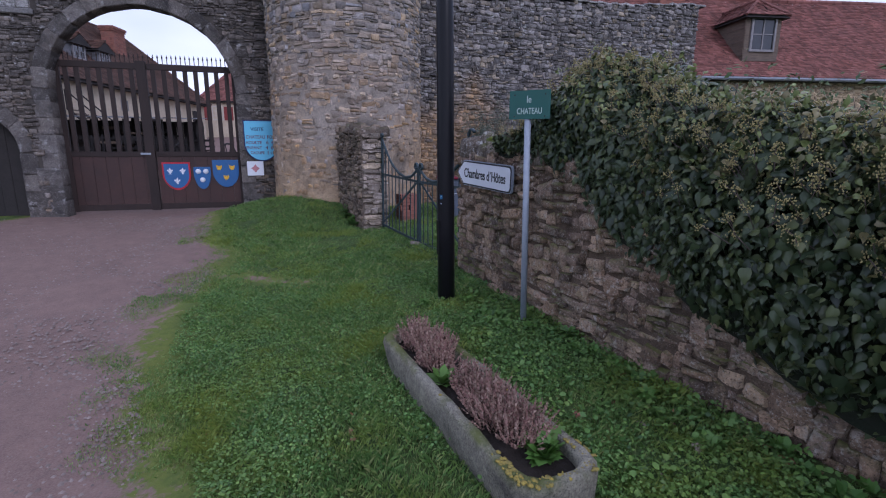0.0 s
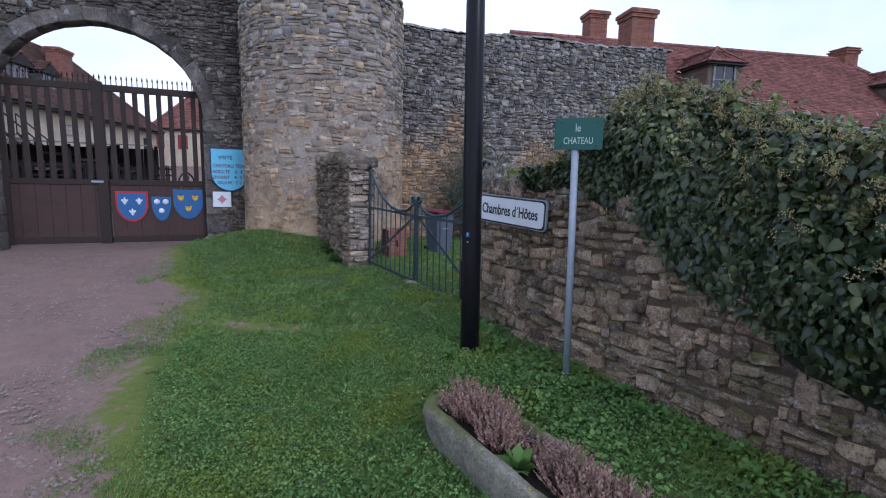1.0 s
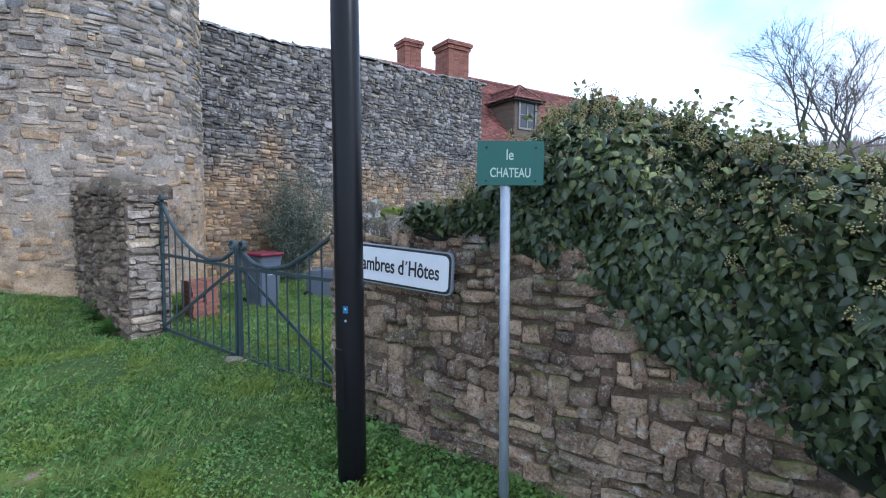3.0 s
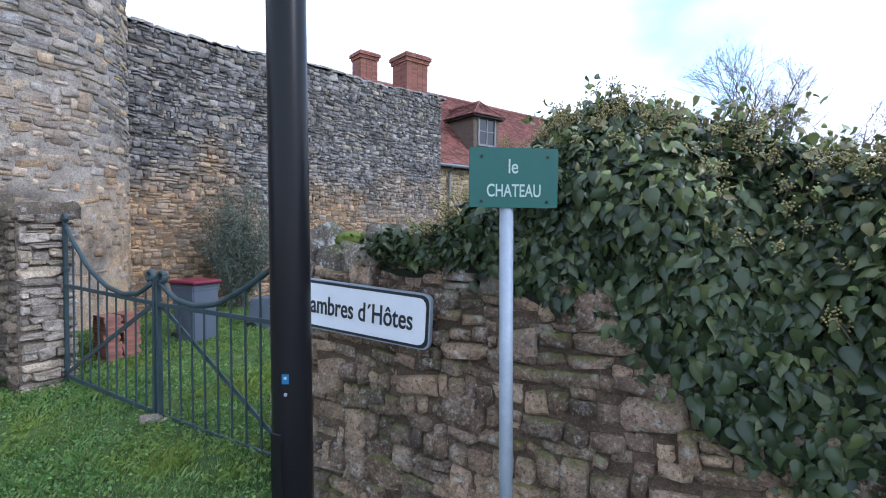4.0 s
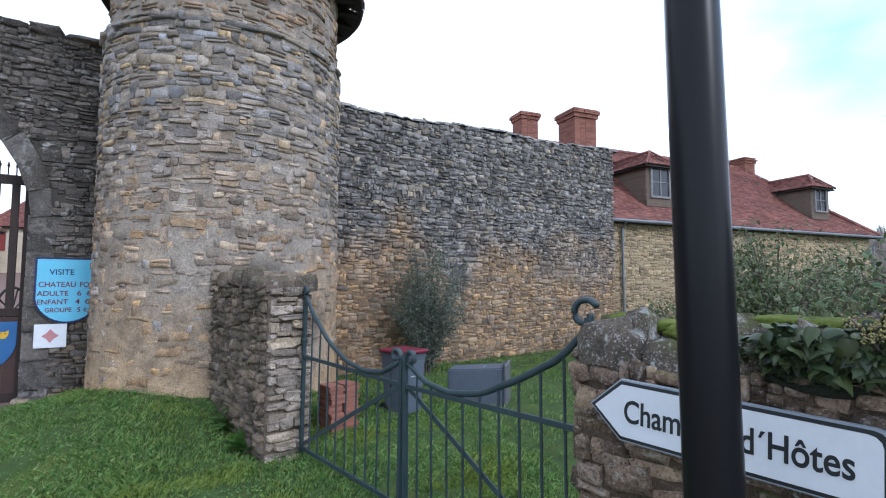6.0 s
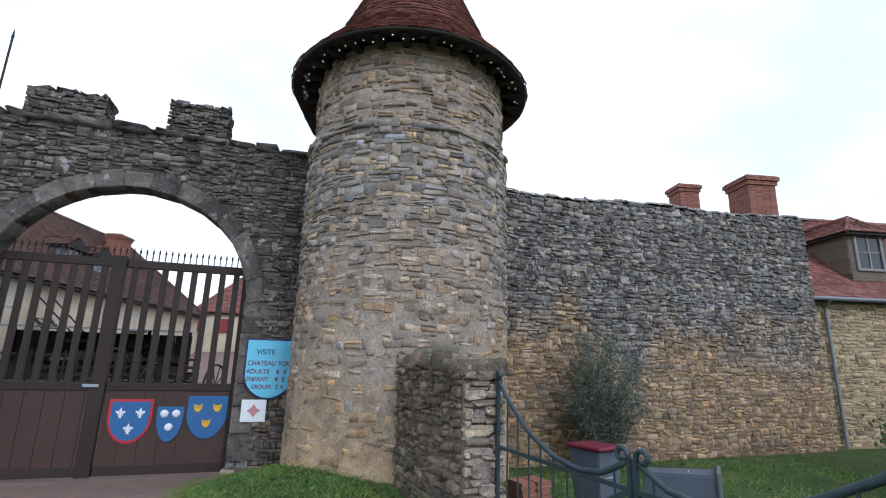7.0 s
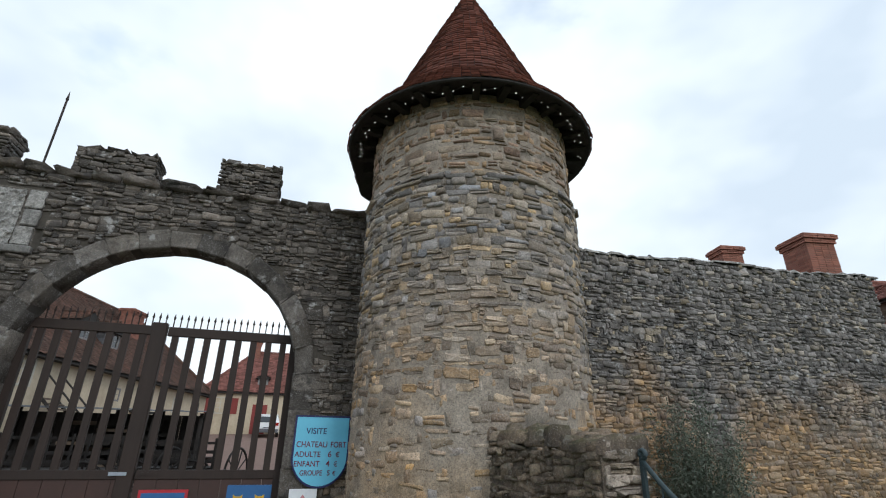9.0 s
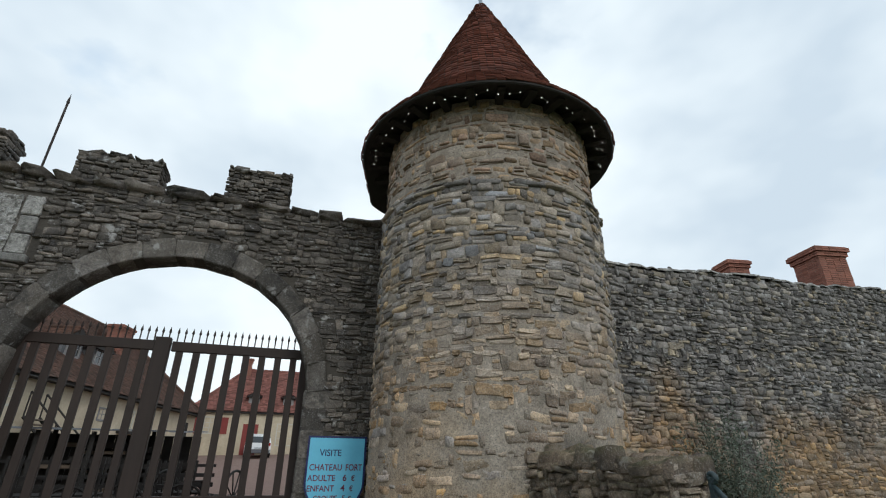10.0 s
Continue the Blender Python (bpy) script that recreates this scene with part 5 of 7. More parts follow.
def make_small_plaque():
    t = thing("notice_plate", GM @ Matrix.Translation((0.26, -0.1, 1.04)), "small square white notice with a faded red emblem on the wall", "sign")
    part("plate", boxed(-0.22, 0.22, 0, 0.012, -0.2, 0.2, None, 0.002), M_SHIELD_WHITE, t)
    em = plain_material("faded_red_print", (0.5, 0.2, 0.22), (0.42, 0.22, 0.24), 12, 0.5, bump=0)
    part("emblem", prism(bmesh.new(), [(0, 0.12), (-0.05, 0.05), (-0.12, 0), (-0.05, -0.05), (0, -0.12), (0.05, -0.05), (0.12, 0), (0.05, 0.05)], 0.002, Matrix.Translation((0, -0.002, 0))), em, t, "faded red star emblem")


make_small_plaque()


def make_arms_panel():
    t = thing("carved_panel", GM @ Matrix.Translation((-5.38, -0.02, 4.76)), "worn carved stone panel with pale side blocks set in the wall", "relief")
    part("sill", boxed(-0.9, 0.86, -0.1, 0.3, 0.0, 0.13, None, 0.02), M_PALE_STONE, t, "pale stone ledge")
    part("back", boxed(-0.85, 0.8, -0.0, 0.3, 0.13, 1.2), M_ASHLAR, t)
    for a, b, z0, z1 in ((0.52, 0.78, 0.14, 0.48), (0.56, 0.8, 0.5, 0.8), (0.54, 0.8, 0.82, 1.16), (-0.85, -0.6, 0.14, 0.62), (-0.85, -0.62, 0.64, 1.16)):
        part("side_block", boxed(a, b, -0.06, 0.1, z0, z1, None, 0.02), M_PALE_STONE, t)
    bm = bmesh.new()
    nx, nz = 30, 26
    g = [[bm.verts.new((-0.55 + 1.05 * i / nx, -0.02 - 0.07 * max(0, noise.noise((i * 0.33, j * 0.37, 5.0))) - 0.03 * noise.noise((i * 0.9, j * 0.9, 1)), 0.15 + 1.0 * j / nz)) for j in range(nz + 1)] for i in range(nx + 1)]
    for i in range(nx):
        for j in range(nz):
            bm.faces.new((g[i][j], g[i + 1][j], g[i + 1][j + 1], g[i][j + 1]))
    part("relief", bm, M_PALE_STONE, t, "weathered carving worn past reading")


M_PALE_STONE = stone_material("pale_dressed_stone", [(0.27, 0.27, 0.27), (0.36, 0.355, 0.35)], lichen=(0.12, 0.115, 0.11), lichen_at=0.5, dark=(0.06, 0.058, 0.055), bump=0.7)
make_arms_panel()


def make_spear():
    t = thing("flag_pole", GM @ Matrix.Translation((-4.965, 0.25, 6.4)), "thin dark pointed pole standing on the battlements", "pole")
    part("shaft", tubed([(0, 0, -0.1), (0, 0, 1.64)], 0.02, 8), M_GATE, t)
    part("point", tubed([(0, 0, 1.64), (0, 0, 1.84)], [0.028, 0.003], 8), M_GATE, t)


make_spear()


def make_side_door():
    t = thing("door_side", GM @ Matrix.Translation((SIDE_C, 0.4, -0.1)), "dark arched timber door in the gatehouse", "door", kind="structure")
    for k in range(9):
        a = -1.25 + 2.5 * k / 9
        part("plank", boxed(a + 0.004, a + 2.5 / 9 - 0.004, 0.0, 0.06, -0.1, 2.85), M_DARK_WOOD, t)


make_side_door()


def make_string_lights():
    glow = bpy.data.materials.new("warm_bulb")
    glow.use_nodes = True
    b = glow.node_tree.nodes["Principled BSDF"]
    b.inputs["Emission Color"].default_value, b.inputs["Emission Strength"].default_value = (1.0, 0.93, 0.8, 1), 3.0
    t = thing("string_lights", Matrix.Translation((TX, TY, 0)), "string of small white bulbs lit under the tower's eave", "lights")
    rng = np.random.default_rng(71)
    pts = []
    for k in range(80):
        a = math.pi + math.pi * k / 79
        r = 2.2 + 0.05 * math.sin(k * 1.9) + rng.normal(0, 0.02)
        pts.append((r * math.cos(a), r * math.sin(a), 7.42 + rim_drop(a) * 0.9 - 0.06 + 0.035 * math.sin(k * 0.9) + rng.normal(0, 0.015)))
    part("wire", tubed(pts, 0.003, 4), M_DARK_WOOD, t)
    for p in pts[1::2]:
        bm = bmesh.new()
        bmesh.ops.create_icosphere(bm, subdivisions=1, radius=0.007, matrix=Matrix.Translation(p))
        part("bulb", bm, glow, t)


make_string_lights()


# ---- houses ----
M_PANE = plain_material("dark_window_pane", (0.02, 0.024, 0.03), (0.03, 0.034, 0.04), 2, 0.08, bump=0, spec=0.6)
M_FRAME = plain_material("weathered_grey_paint", (0.26, 0.25, 0.25), (0.17, 0.16, 0.16), 6, 0.8, bump=0.2)
M_PALE_FRAME = plain_material("cream_paint", (0.55, 0.52, 0.45), (0.42, 0.4, 0.35), 6, 0.7, bump=0.1)
M_SHUTTER = plain_material("dark_red_shutter", (0.22, 0.035, 0.03), (0.16, 0.03, 0.026), 4, 0.7, bump=0.1)
M_SLATE = plain_material("grey_slate", (0.16, 0.165, 0.18), (0.1, 0.1, 0.11), 3, 0.7, bump=0.2, per_piece=0.6)
M_ZINC = plain_material("dull_zinc", (0.22, 0.24, 0.27), (0.16, 0.17, 0.19), 4, 0.55, 0.4, bump=0.05)


def tile_slope(name, corners, rows, width, mat, parent, seed, drop=0.03):
    """Overlapping tiles on a slope: corners lower left, lower right, upper right, upper left."""
    rng = np.random.default_rng(seed)
    a, b, c, d = (np.array(q, dtype=float) for q in corners)
    nrm = np.cross(b - a, d - a)
    nrm = nrm / np.linalg.norm(nrm)
    Vs, Fs, k = [], [], 0
    for i in range(rows):
        f0, f1 = i / rows, min(1.0, (i + 1.4) / rows)
        l0, r0, l1, r1 = a + (d - a) * f0, b + (c - b) * f0, a + (d - a) * f1, b + (c - b) * f1
        n = max(1, int(np.linalg.norm(r0 - l0) / width))
        sag = -0.05 * math.sin(math.pi * f0)
        for j in range(n):
            s0, s1 = (j + 0.5 * (i % 2)) / n, min(1.0, (j + 0.95 + 0.5 * (i % 2)) / n)
            if s0 >= 1:
                continue
            h = drop + rng.uniform(-0.006, 0.014)
            wv = nrm * (sag + 0.03 * math.sin(s0 * 9 + 2) * math.sin(f0 * 5))
            sh = (d - a) * rng.uniform(-0.12, 0.12) / rows
            Vs += [l0 + (r0 - l0) * s0 + nrm * h + sh + wv, l0 + (r0 - l0) * s1 + nrm * h + sh + wv, l1 + (r1 - l1) * s1 + nrm * 0.004 + wv, l1 + (r1 - l1) * s0 + nrm * 0.004 + wv,
                   l0 + (r0 - l0) * s0 + nrm * (h - 0.025) + sh + wv, l0 + (r0 - l0) * s1 + nrm * (h - 0.025) + sh + wv]
            Fs += [(k, k + 1, k + 2, k + 3), (k + 4, k + 5, k + 1, k)]
            k += 6
    return tagged(quad_object(name, np.array(Vs), np.array(Fs), mat, parent), kind="stuff")


def ridge_tiles(p, q, mat, parent, step=0.36, r=0.11):
    p, q = Vector(p), Vector(q)
    n = max(1, int((q - p).length / step))
    bm = bmesh.new()
    for k in range(n):
        tube(bm, [p.lerp(q, k / n), p.lerp(q, (k + 0.96) / n)], [r, r * 0.92], 8)
    return tagged(part("ridge_tiles", bm, mat, parent), kind="stuff")


def make_chimney(parent, x, y, z0, z1, w, d, name="chimney", brick=True):
    ch = part(name, boxed(x - w / 2 + 0.012, x + w / 2 - 0.012, y - d / 2 + 0.012, y + d / 2 - 0.012, z0, z1 - 0.02), M_MORTAR, parent, "red brick chimney stack")
    bm = bmesh.new()
    rng = random.Random(int(x * 10 + z1 * 7))
    z = max(z0, z1 - 2.3)
    row = 0
    while z < z1 - 0.05:
        top = z1 - z
        g = 0.1 if top < 0.14 else (0.05 if top < 0.3 else 0.0)
        X, Y = w / 2 + g, d / 2 + g
        for ax in (0, 1):
            L = 2 * (X if ax == 0 else Y)
            n = max(2, int(L / 0.22))
            for k in range(n):
                s0, s1 = -L / 2 + L * k / n + 0.006, -L / 2 + L * (k + 1) / n - 0.006
                e = rng.uniform(-0.004, 0.006)
                for side in (-1, 1):
                    if ax == 0:
                        y0, y1 = sorted((side * (Y + e), side * (Y - 0.09)))
                        box(bm, x + s0, x + s1, y + y0, y + y1, z + 0.005, z + 0.06)
                    else:
                        x0, x1 = sorted((side * (X + e), side * (X - 0.09)))
                        box(bm, x + x0, x + x1, y + s0 + 0.09 * (k == 0), y + s1 - 0.09 * (k == n - 1), z + 0.005, z + 0.06)
        z += 0.066
        row += 1
    part("brickwork", bm, M_BRICK, ch)
    part("cap", boxed(x - w / 2 - 0.06, x + w / 2 + 0.06, y - d / 2 - 0.06, y + d / 2 + 0.06, z1, z1 + 0.05, None, 0.01), M_BRICK, ch)
    return ch


def make_window(parent, x0, x1, z0, z1, y=0.0, mat=None, bars=(2, 3), name="window"):
    """A window in a face that looks along -y: frame, panes and bars."""
    mat = mat or M_FRAME
    w = part(name, boxed(x0 - 0.03, x1 + 0.03, y + 0.04, y + 0.08, z0 - 0.03, z1 + 0.03), M_DARK_WOOD, parent)
    bm = bmesh.new()
    for a, b, c, d in ((x0 - 0.06, x0 + 0.02, z0 - 0.06, z1 + 0.06), (x1 - 0.02, x1 + 0.06, z0 - 0.06, z1 + 0.06), (x0, x1, z1 - 0.02, z1 + 0.06), (x0, x1, z0 - 0.06, z0 + 0.02)):
        box(bm, a, b, y - 0.03, y + 0.05, c, d)
    part("frame", bm, mat, w)
    for i in range(bars[0]):
        for j in range(bars[1]):
            a, b = x0 + (x1 - x0) * i / bars[0] + 0.02, x0 + (x1 - x0) * (i + 1) / bars[0] - 0.02
            c, d = z0 + (z1 - z0) * j / bars[1] + 0.02, z0 + (z1 - z0) * (j + 1) / bars[1] - 0.02
            part("pane", boxed(a, b, y + 0.015, y + 0.03, c, d), M_PANE, w)
    bm = bmesh.new()
    for i in range(1, bars[0]):
        x = x0 + (x1 - x0) * i / bars[0]
        box(bm, x - 0.025, x + 0.025, y - 0.01, y + 0.04, z0, z1)
    for j in range(1, bars[1]):
        z = z0 + (z1 - z0) * j / bars[1]
        box(bm, x0, x1, y - 0.005, y + 0.04, z - 0.016, z + 0.016)
    part("glazing_bars", bm, mat, w)
    return w


def make_dormer(parent, x, y, z0, z1, w, back, side_mat, tile, hip=True, rise=0.5):
    """A roof dormer whose window looks along -y; back is how far it runs into the roof."""
    d = part("dormer", boxed(x - w / 2, x + w / 2, y, y + back, z0 - 0.3, z1), side_mat, parent)
    n = 6
    for k in range(n):
        za, zb = z0 - 0.1 + (z1 - z0 + 0.1) * k / n, z0 - 0.1 + (z1 - z0 + 0.1) * (k + 1) / n
        for s in (-1, 1):
            xa, xb = sorted((x + s * (w / 2 - 0.01), x + s * (w / 2 + 0.035 - 0.01 * (k % 2))))
            part("cladding_board", boxed(xa, xb, y + 0.02, y + back, za + 0.006, zb), side_mat, d)
    make_window(d, x - w / 2 + 0.24, x + w / 2 - 0.24, z0 + 0.08, z1 - 0.14, y - 0.03, M_FRAME, (2, 2), "dormer_window")
    o = 0.2
    zt = z1 + rise
    f = y - 0.22
    pk = f + (0.5 * w if hip else 0.0)
    e0, e1 = (x - w / 2 - o, f, z1 - 0.06), (x + w / 2 + o, f, z1 - 0.06)
    b0, b1 = (x - w / 2 - o, y + back, z1 - 0.06), (x + w / 2 + o, y + back, z1 - 0.06)
    p, q = (x, pk, zt), (x, y + back + 0.6, zt)
    bm = bmesh.new()
    vs = [bm.verts.new((c[0], c[1], c[2] - 0.09)) for c in (e0, e1, b1, b0, p, q)]
    bm.faces.new((vs[0], vs[1], vs[4])), bm.faces.new((vs[1], vs[2], vs[5], vs[4])), bm.faces.new((vs[3], vs[0], vs[4], vs[5])), bm.faces.new((vs[0], vs[3], vs[2], vs[1]))
    part("dormer_roof", bm, M_DARK_WOOD, d)
    tile_slope("roof_tiles", (e1, b1, q, p), 9, 0.17, tile, d, 5)
    tile_slope("roof_tiles", (b0, e0, p, q), 9, 0.17, tile, d, 6)
    if hip:
        tile_slope("roof_tiles", (e0, e1, p, p), 9, 0.17, tile, d, 7)
    ridge_tiles(p, q, tile, d, 0.3, 0.07)
    if hip:
        ridge_tiles(e0, p, tile, d, 0.3, 0.05), ridge_tiles(e1, p, tile, d, 0.3, 0.05)


def make_house(name, m, L, D, base, eave, ridge, wall_mat, tile, label, rows, tw, hip_left=0.0, hip_right=0.0, over=0.28, seed=1, stones=False):
    """A long house: x along its front, which looks along -y from y = 0."""
    t = thing(name, m, label, "house")
    bpy.context.view_layer.update()
    bm = bmesh.new()
    h = D / 2
    if hip_left and hip_right:
        box(bm, 0, L, 0, D, base, eave)
    else:
        a = [bm.verts.new(c) for c in ((0, 0, base), (L, 0, base), (L, D, base), (0, D, base), (0, 0, eave), (L, 0, eave), (L, D, eave), (0, D, eave))]
        for q in ((0, 1, 5, 4), (1, 2, 6, 5), (2, 3, 7, 6), (3, 0, 4, 7), (0, 3, 2, 1), (4, 5, 6, 7)):
            bm.faces.new([a[i] for i in q])
        for hip, i, j in ((hip_left, 4, 7), (hip_right, 5, 6)):
            if not hip:
                x = a[i].co.x
                bm.faces.new((bm.verts.new((x, 0, eave)), bm.verts.new((x, D, eave)), bm.verts.new((x, h, ridge - 0.05))))
    part("wall", bm, wall_mat, t)
    k = (ridge - eave) / h
    ez = eave - over * k * 0.6
    e = [(-over, -over, ez), (L + over, -over, ez), (L + over, D + over, ez), (-over, D + over, ez)]
    r = [(hip_left if hip_left else -over, h, ridge), (L - hip_right if hip_right else L + over, h, ridge)]
    bm = bmesh.new()
    v = [bm.verts.new((c[0], c[1], c[2] - 0.13)) for c in e + r]
    for q in ((0, 1, 5, 4), (2, 3, 4, 5), (1, 2, 5), (3, 0, 4), (0, 3, 2, 1)):
        bm.faces.new([v[i] for i in q])
    part("roof", bm, M_DARK_WOOD, t, "tiled roof")
    tile_slope("roof_tiles", (e[0], e[1], r[1], r[0]), rows, tw, tile, t, seed)
    tile_slope("roof_tiles", (e[2], e[3], r[0], r[1]), rows // 2, tw * 2, tile, t, seed + 1)
    if hip_left:
        tile_slope("roof_tiles", (e[3], e[0], r[0], r[0]), rows, tw, tile, t, seed + 2)
        ridge_tiles(e[0], r[0], tile, t)
    if hip_right:
        tile_slope("roof_tiles", (e[1], e[2], r[1], r[1]), rows, tw, tile, t, seed + 3)
        ridge_tiles(e[1], r[1], tile, t)
    ridge_tiles(r[0], r[1], tile, t)
    return t


# the stone house past the rampart
EM = along(4.3, 17.9, 1.0, 0.107)
M_TILE_RED = plain_material("mottled_red_tile", (0.31, 0.125, 0.1), (0.2, 0.09, 0.078), 1.1, 0.85, bump=0.3, per_piece=1.0)
M_OCHRE_JOINT = plain_material("ochre_mortar", (0.4, 0.31, 0.19), (0.3, 0.235, 0.15), 4, 0.95, bump=0.5, dist=0.03)
east = make_house("farmhouse", EM, 19.8, 7.4, -0.6, 4.32, 7.85, M_OCHRE_JOINT, M_TILE_RED, "long ochre stone house with a steep red tile roof and dormers", 46, 0.17, 0.0, 3.6, seed=3)
rng_e = np.random.default_rng(77)
lay(courses(rng_e, 4.0, 19.8, 0.0, 4.3, 0.095, 0.19, 0.02), flat_face(4.3, 17.9, 1.0, 0.107, out=-0.012), 0.03, M_HOUSE_STONE, east, lambda u, z: False, rng_e, gap=0.02, tilt=0.1)
make_chimney(east, 3.38, 0.28, 4.0, 7.78, 0.9, 0.9)
make_chimney(east, 3.7, 4.1, 6.5, 9.0, 0.8, 0.75)
make_chimney(east, 16.6, 3.75, 7.0, 8.3, 0.75, 0.8)
make_dormer(east, 7.3, 0.42, 5.12, 6.43, 1.35, 2.0, M_WOOD, M_TILE_RED, True, 0.62)
make_dormer(east, 17.0, 0.42, 5.15, 6.35, 1.25, 2.0, M_WOOD, M_TILE_RED, True, 0.62)
gut = part("gutter", tubed([(-0.3, -0.36, 4.1), (20.1, -0.36, 4.08)], 0.06, 8), M_ZINC, east)
part("downpipe", tubed([(4.9, -0.36, 4.06), (4.95, -0.1, 3.85), (4.95, -0.1, 0.0)], 0.045, 8), M_ZINC, east)
part("downpipe", tubed([(20.0, -0.36, 4.06), (19.9, -0.1, 3.7), (19.9, -0.1, 0.0)], 0.045, 8), M_ZINC, east)

# the long rendered wing on the yard
LM = along(-18.55, 14.8, -0.06, 1.0)
wing = make_house("farm_wing", LM, 26.5, 8.2, -0.6, 5.3, 9.6, M_RENDER, M_TILE_OLD, "long cream-rendered farm wing with a weathered tile roof", 44, 0.2, 0.0, 3.6, over=0.45, seed=9)
make_dormer(wing, 13.2, 0.9, 6.3, 7.2, 1.35, 2.2, M_SLATE, M_TILE_OLD, False, 0.5)
make_dormer(wing, 15.4, 0.9, 6.3, 7.2, 1.35, 2.2, M_SLATE, M_TILE_OLD, False, 0.5)
make_chimney(wing, 19.6, 2.6, 7.0, 9.3, 1.3, 0.8)
make_window(wing, 8.5, 9.5, 3.85, 4.95, 0.0, M_PALE_FRAME, (2, 4))
make_window(wing, 15.0, 15.6, 3.8, 4.3, 0.0, M_FRAME, (2, 2))
make_window(wing, 17.3, 18.2, 3.5, 4.4, 0.0, M_PALE_FRAME, (2, 3))
make_window(wing, 21.6, 22.3, 3.6, 4.4, 0.0, M_PALE_FRAME, (2, 3))
part("balcony", boxed(16.9, 18.6, -0.5, 0.0, 3.3, 3.42), M_DARK_WOOD, wing, "dark balcony under a window")
part("door", boxed(24.3, 25.4, -0.04, 0.05, 2.0, 4.4), M_DARK_WOOD, wing)

# the house closing the yard
BM = along(-21.6, 43.7, 0.945, 0.33)
back = make_house("manor_house", BM, 24.0, 8.0, 1.5, 5.75, 9.4, M_RENDER, M_TILE_RED, "rendered house with red shutters and a red tile roof", 38, 0.24, 3.2, 3.0, seed=15)
for x0, x1, z0, z1 in ((0.95, 1.75, 4.0, 5.1), (6.2, 7.4, 3.25, 4.75), (10.0, 10.8, 4.0, 5.1)):
    make_window(back, x0, x1, z0, z1, 0.0, M_PALE_FRAME, (2, 3))
for x in (0.1, 1.85, 9.1, 10.9):
    part("shutter", boxed(x, x + 0.75, -0.06, -0.01, 3.95, 5.12), M_SHUTTER, back)
part("door", boxed(3.7, 4.8, -0.05, 0.02, 2.3, 4.7), M_SHUTTER, back, "dark red door")
make_dormer(back, 4.2, 0.5, 6.1, 6.9, 0.75, 1.8, M_FRAME, M_TILE_RED, False, 0.35)
make_dormer(back, 6.8, 0.5, 6.1, 6.9, 0.75, 1.8, M_FRAME, M_TILE_RED, False, 0.35)
make_chimney(back, 3.3, 3.6, 8.0, 10.2, 0.6, 0.6)

# ---- what stands in the yard ----
M_CAR = plain_material("white_car_paint", (0.75, 0.76, 0.78), (0.7, 0.71, 0.73), 2, 0.25, bump=0, spec=0.6)
M_LIGHT_RED = plain_material("red_lamp_glass", (0.4, 0.01, 0.01), None, 2, 0.2, bump=0)


def make_car(x, y, turn):
    z = float(ground_z(x, y))
    t = thing("parked_car", Matrix.Translation((x, y, z)) @ Matrix.Rotation(radians(turn), 4, "Z") @ Matrix.Rotation(radians(4.5), 4, "X"), "small white car parked on the gravel yard, seen from behind", "car")
    bm = bmesh.new()
    prof = [(-2.0, 0.35), (-2.05, 0.6), (-2.0, 0.95), (-1.7, 1.4), (-0.4, 1.48), (0.6, 1.42), (1.25, 0.98), (1.95, 0.8), (2.05, 0.55), (2.0, 0.3)]
    rows = []
    for wx, k in ((-0.84, 0.0), (-0.8, 0.0), (0.8, 0.0), (0.84, 0.0)):
        rows.append([bm.verts.new((wx * (0.84 if zz > 1.0 else 1.0), yy, zz)) for yy, zz in prof])
    for a, b in zip(rows, rows[1:]):
        for i in range(len(prof)):
            j = (i + 1) % len(prof)
            bm.faces.new((a[i], a[j], b[j], b[i]))
    bm.faces.new(rows[0][::-1]), bm.faces.new(rows[-1])
    body = part("body", bm, M_CAR, t)
    part("rear_window", boxed(-0.58, 0.58, -0.02, 0.02, -0.22, 0.22, Matrix.Translation((0, -1.87, 1.17)) @ Matrix.Rotation(radians(-33), 4, "X")), M_PANE, t)
    for s in (-1, 1):
        part("side_window", boxed(s * 0.74 - 0.02, s * 0.74 + 0.02, -1.5, 0.7, 1.02, 1.36), M_PANE, t)
        part("tail_light", boxed(s * 0.7 - 0.1, s * 0.7 + 0.1, -2.05, -1.95, 0.78, 0.98), M_LIGHT_RED, t)
        for yy in (-1.3, 1.3):
            w = part("wheel", tubed([(s * 0.66, yy, 0.31), (s * 0.85, yy, 0.31)], 0.31, 20), M_RUBBER, t)
            part("rim", tubed([(s * 0.8, yy, 0.31), (s * 0.86, yy, 0.31)], 0.2, 14), M_GALV, w)
    part("bumper", boxed(-0.8, 0.8, -2.1, -1.95, 0.32, 0.56, None, 0.03), M_BIN_GREY, t)
    pl = part("number_plate", boxed(-0.26, 0.26, -2.115, -2.1, 0.6, 0.71), M_WHITE, t)
    part("plate_bar", boxed(-0.2, 0.2, -2.12, -2.115, 0.635, 0.675), M_SIGN_BLACK, pl)


make_car(-16.1, 42.9, 18)


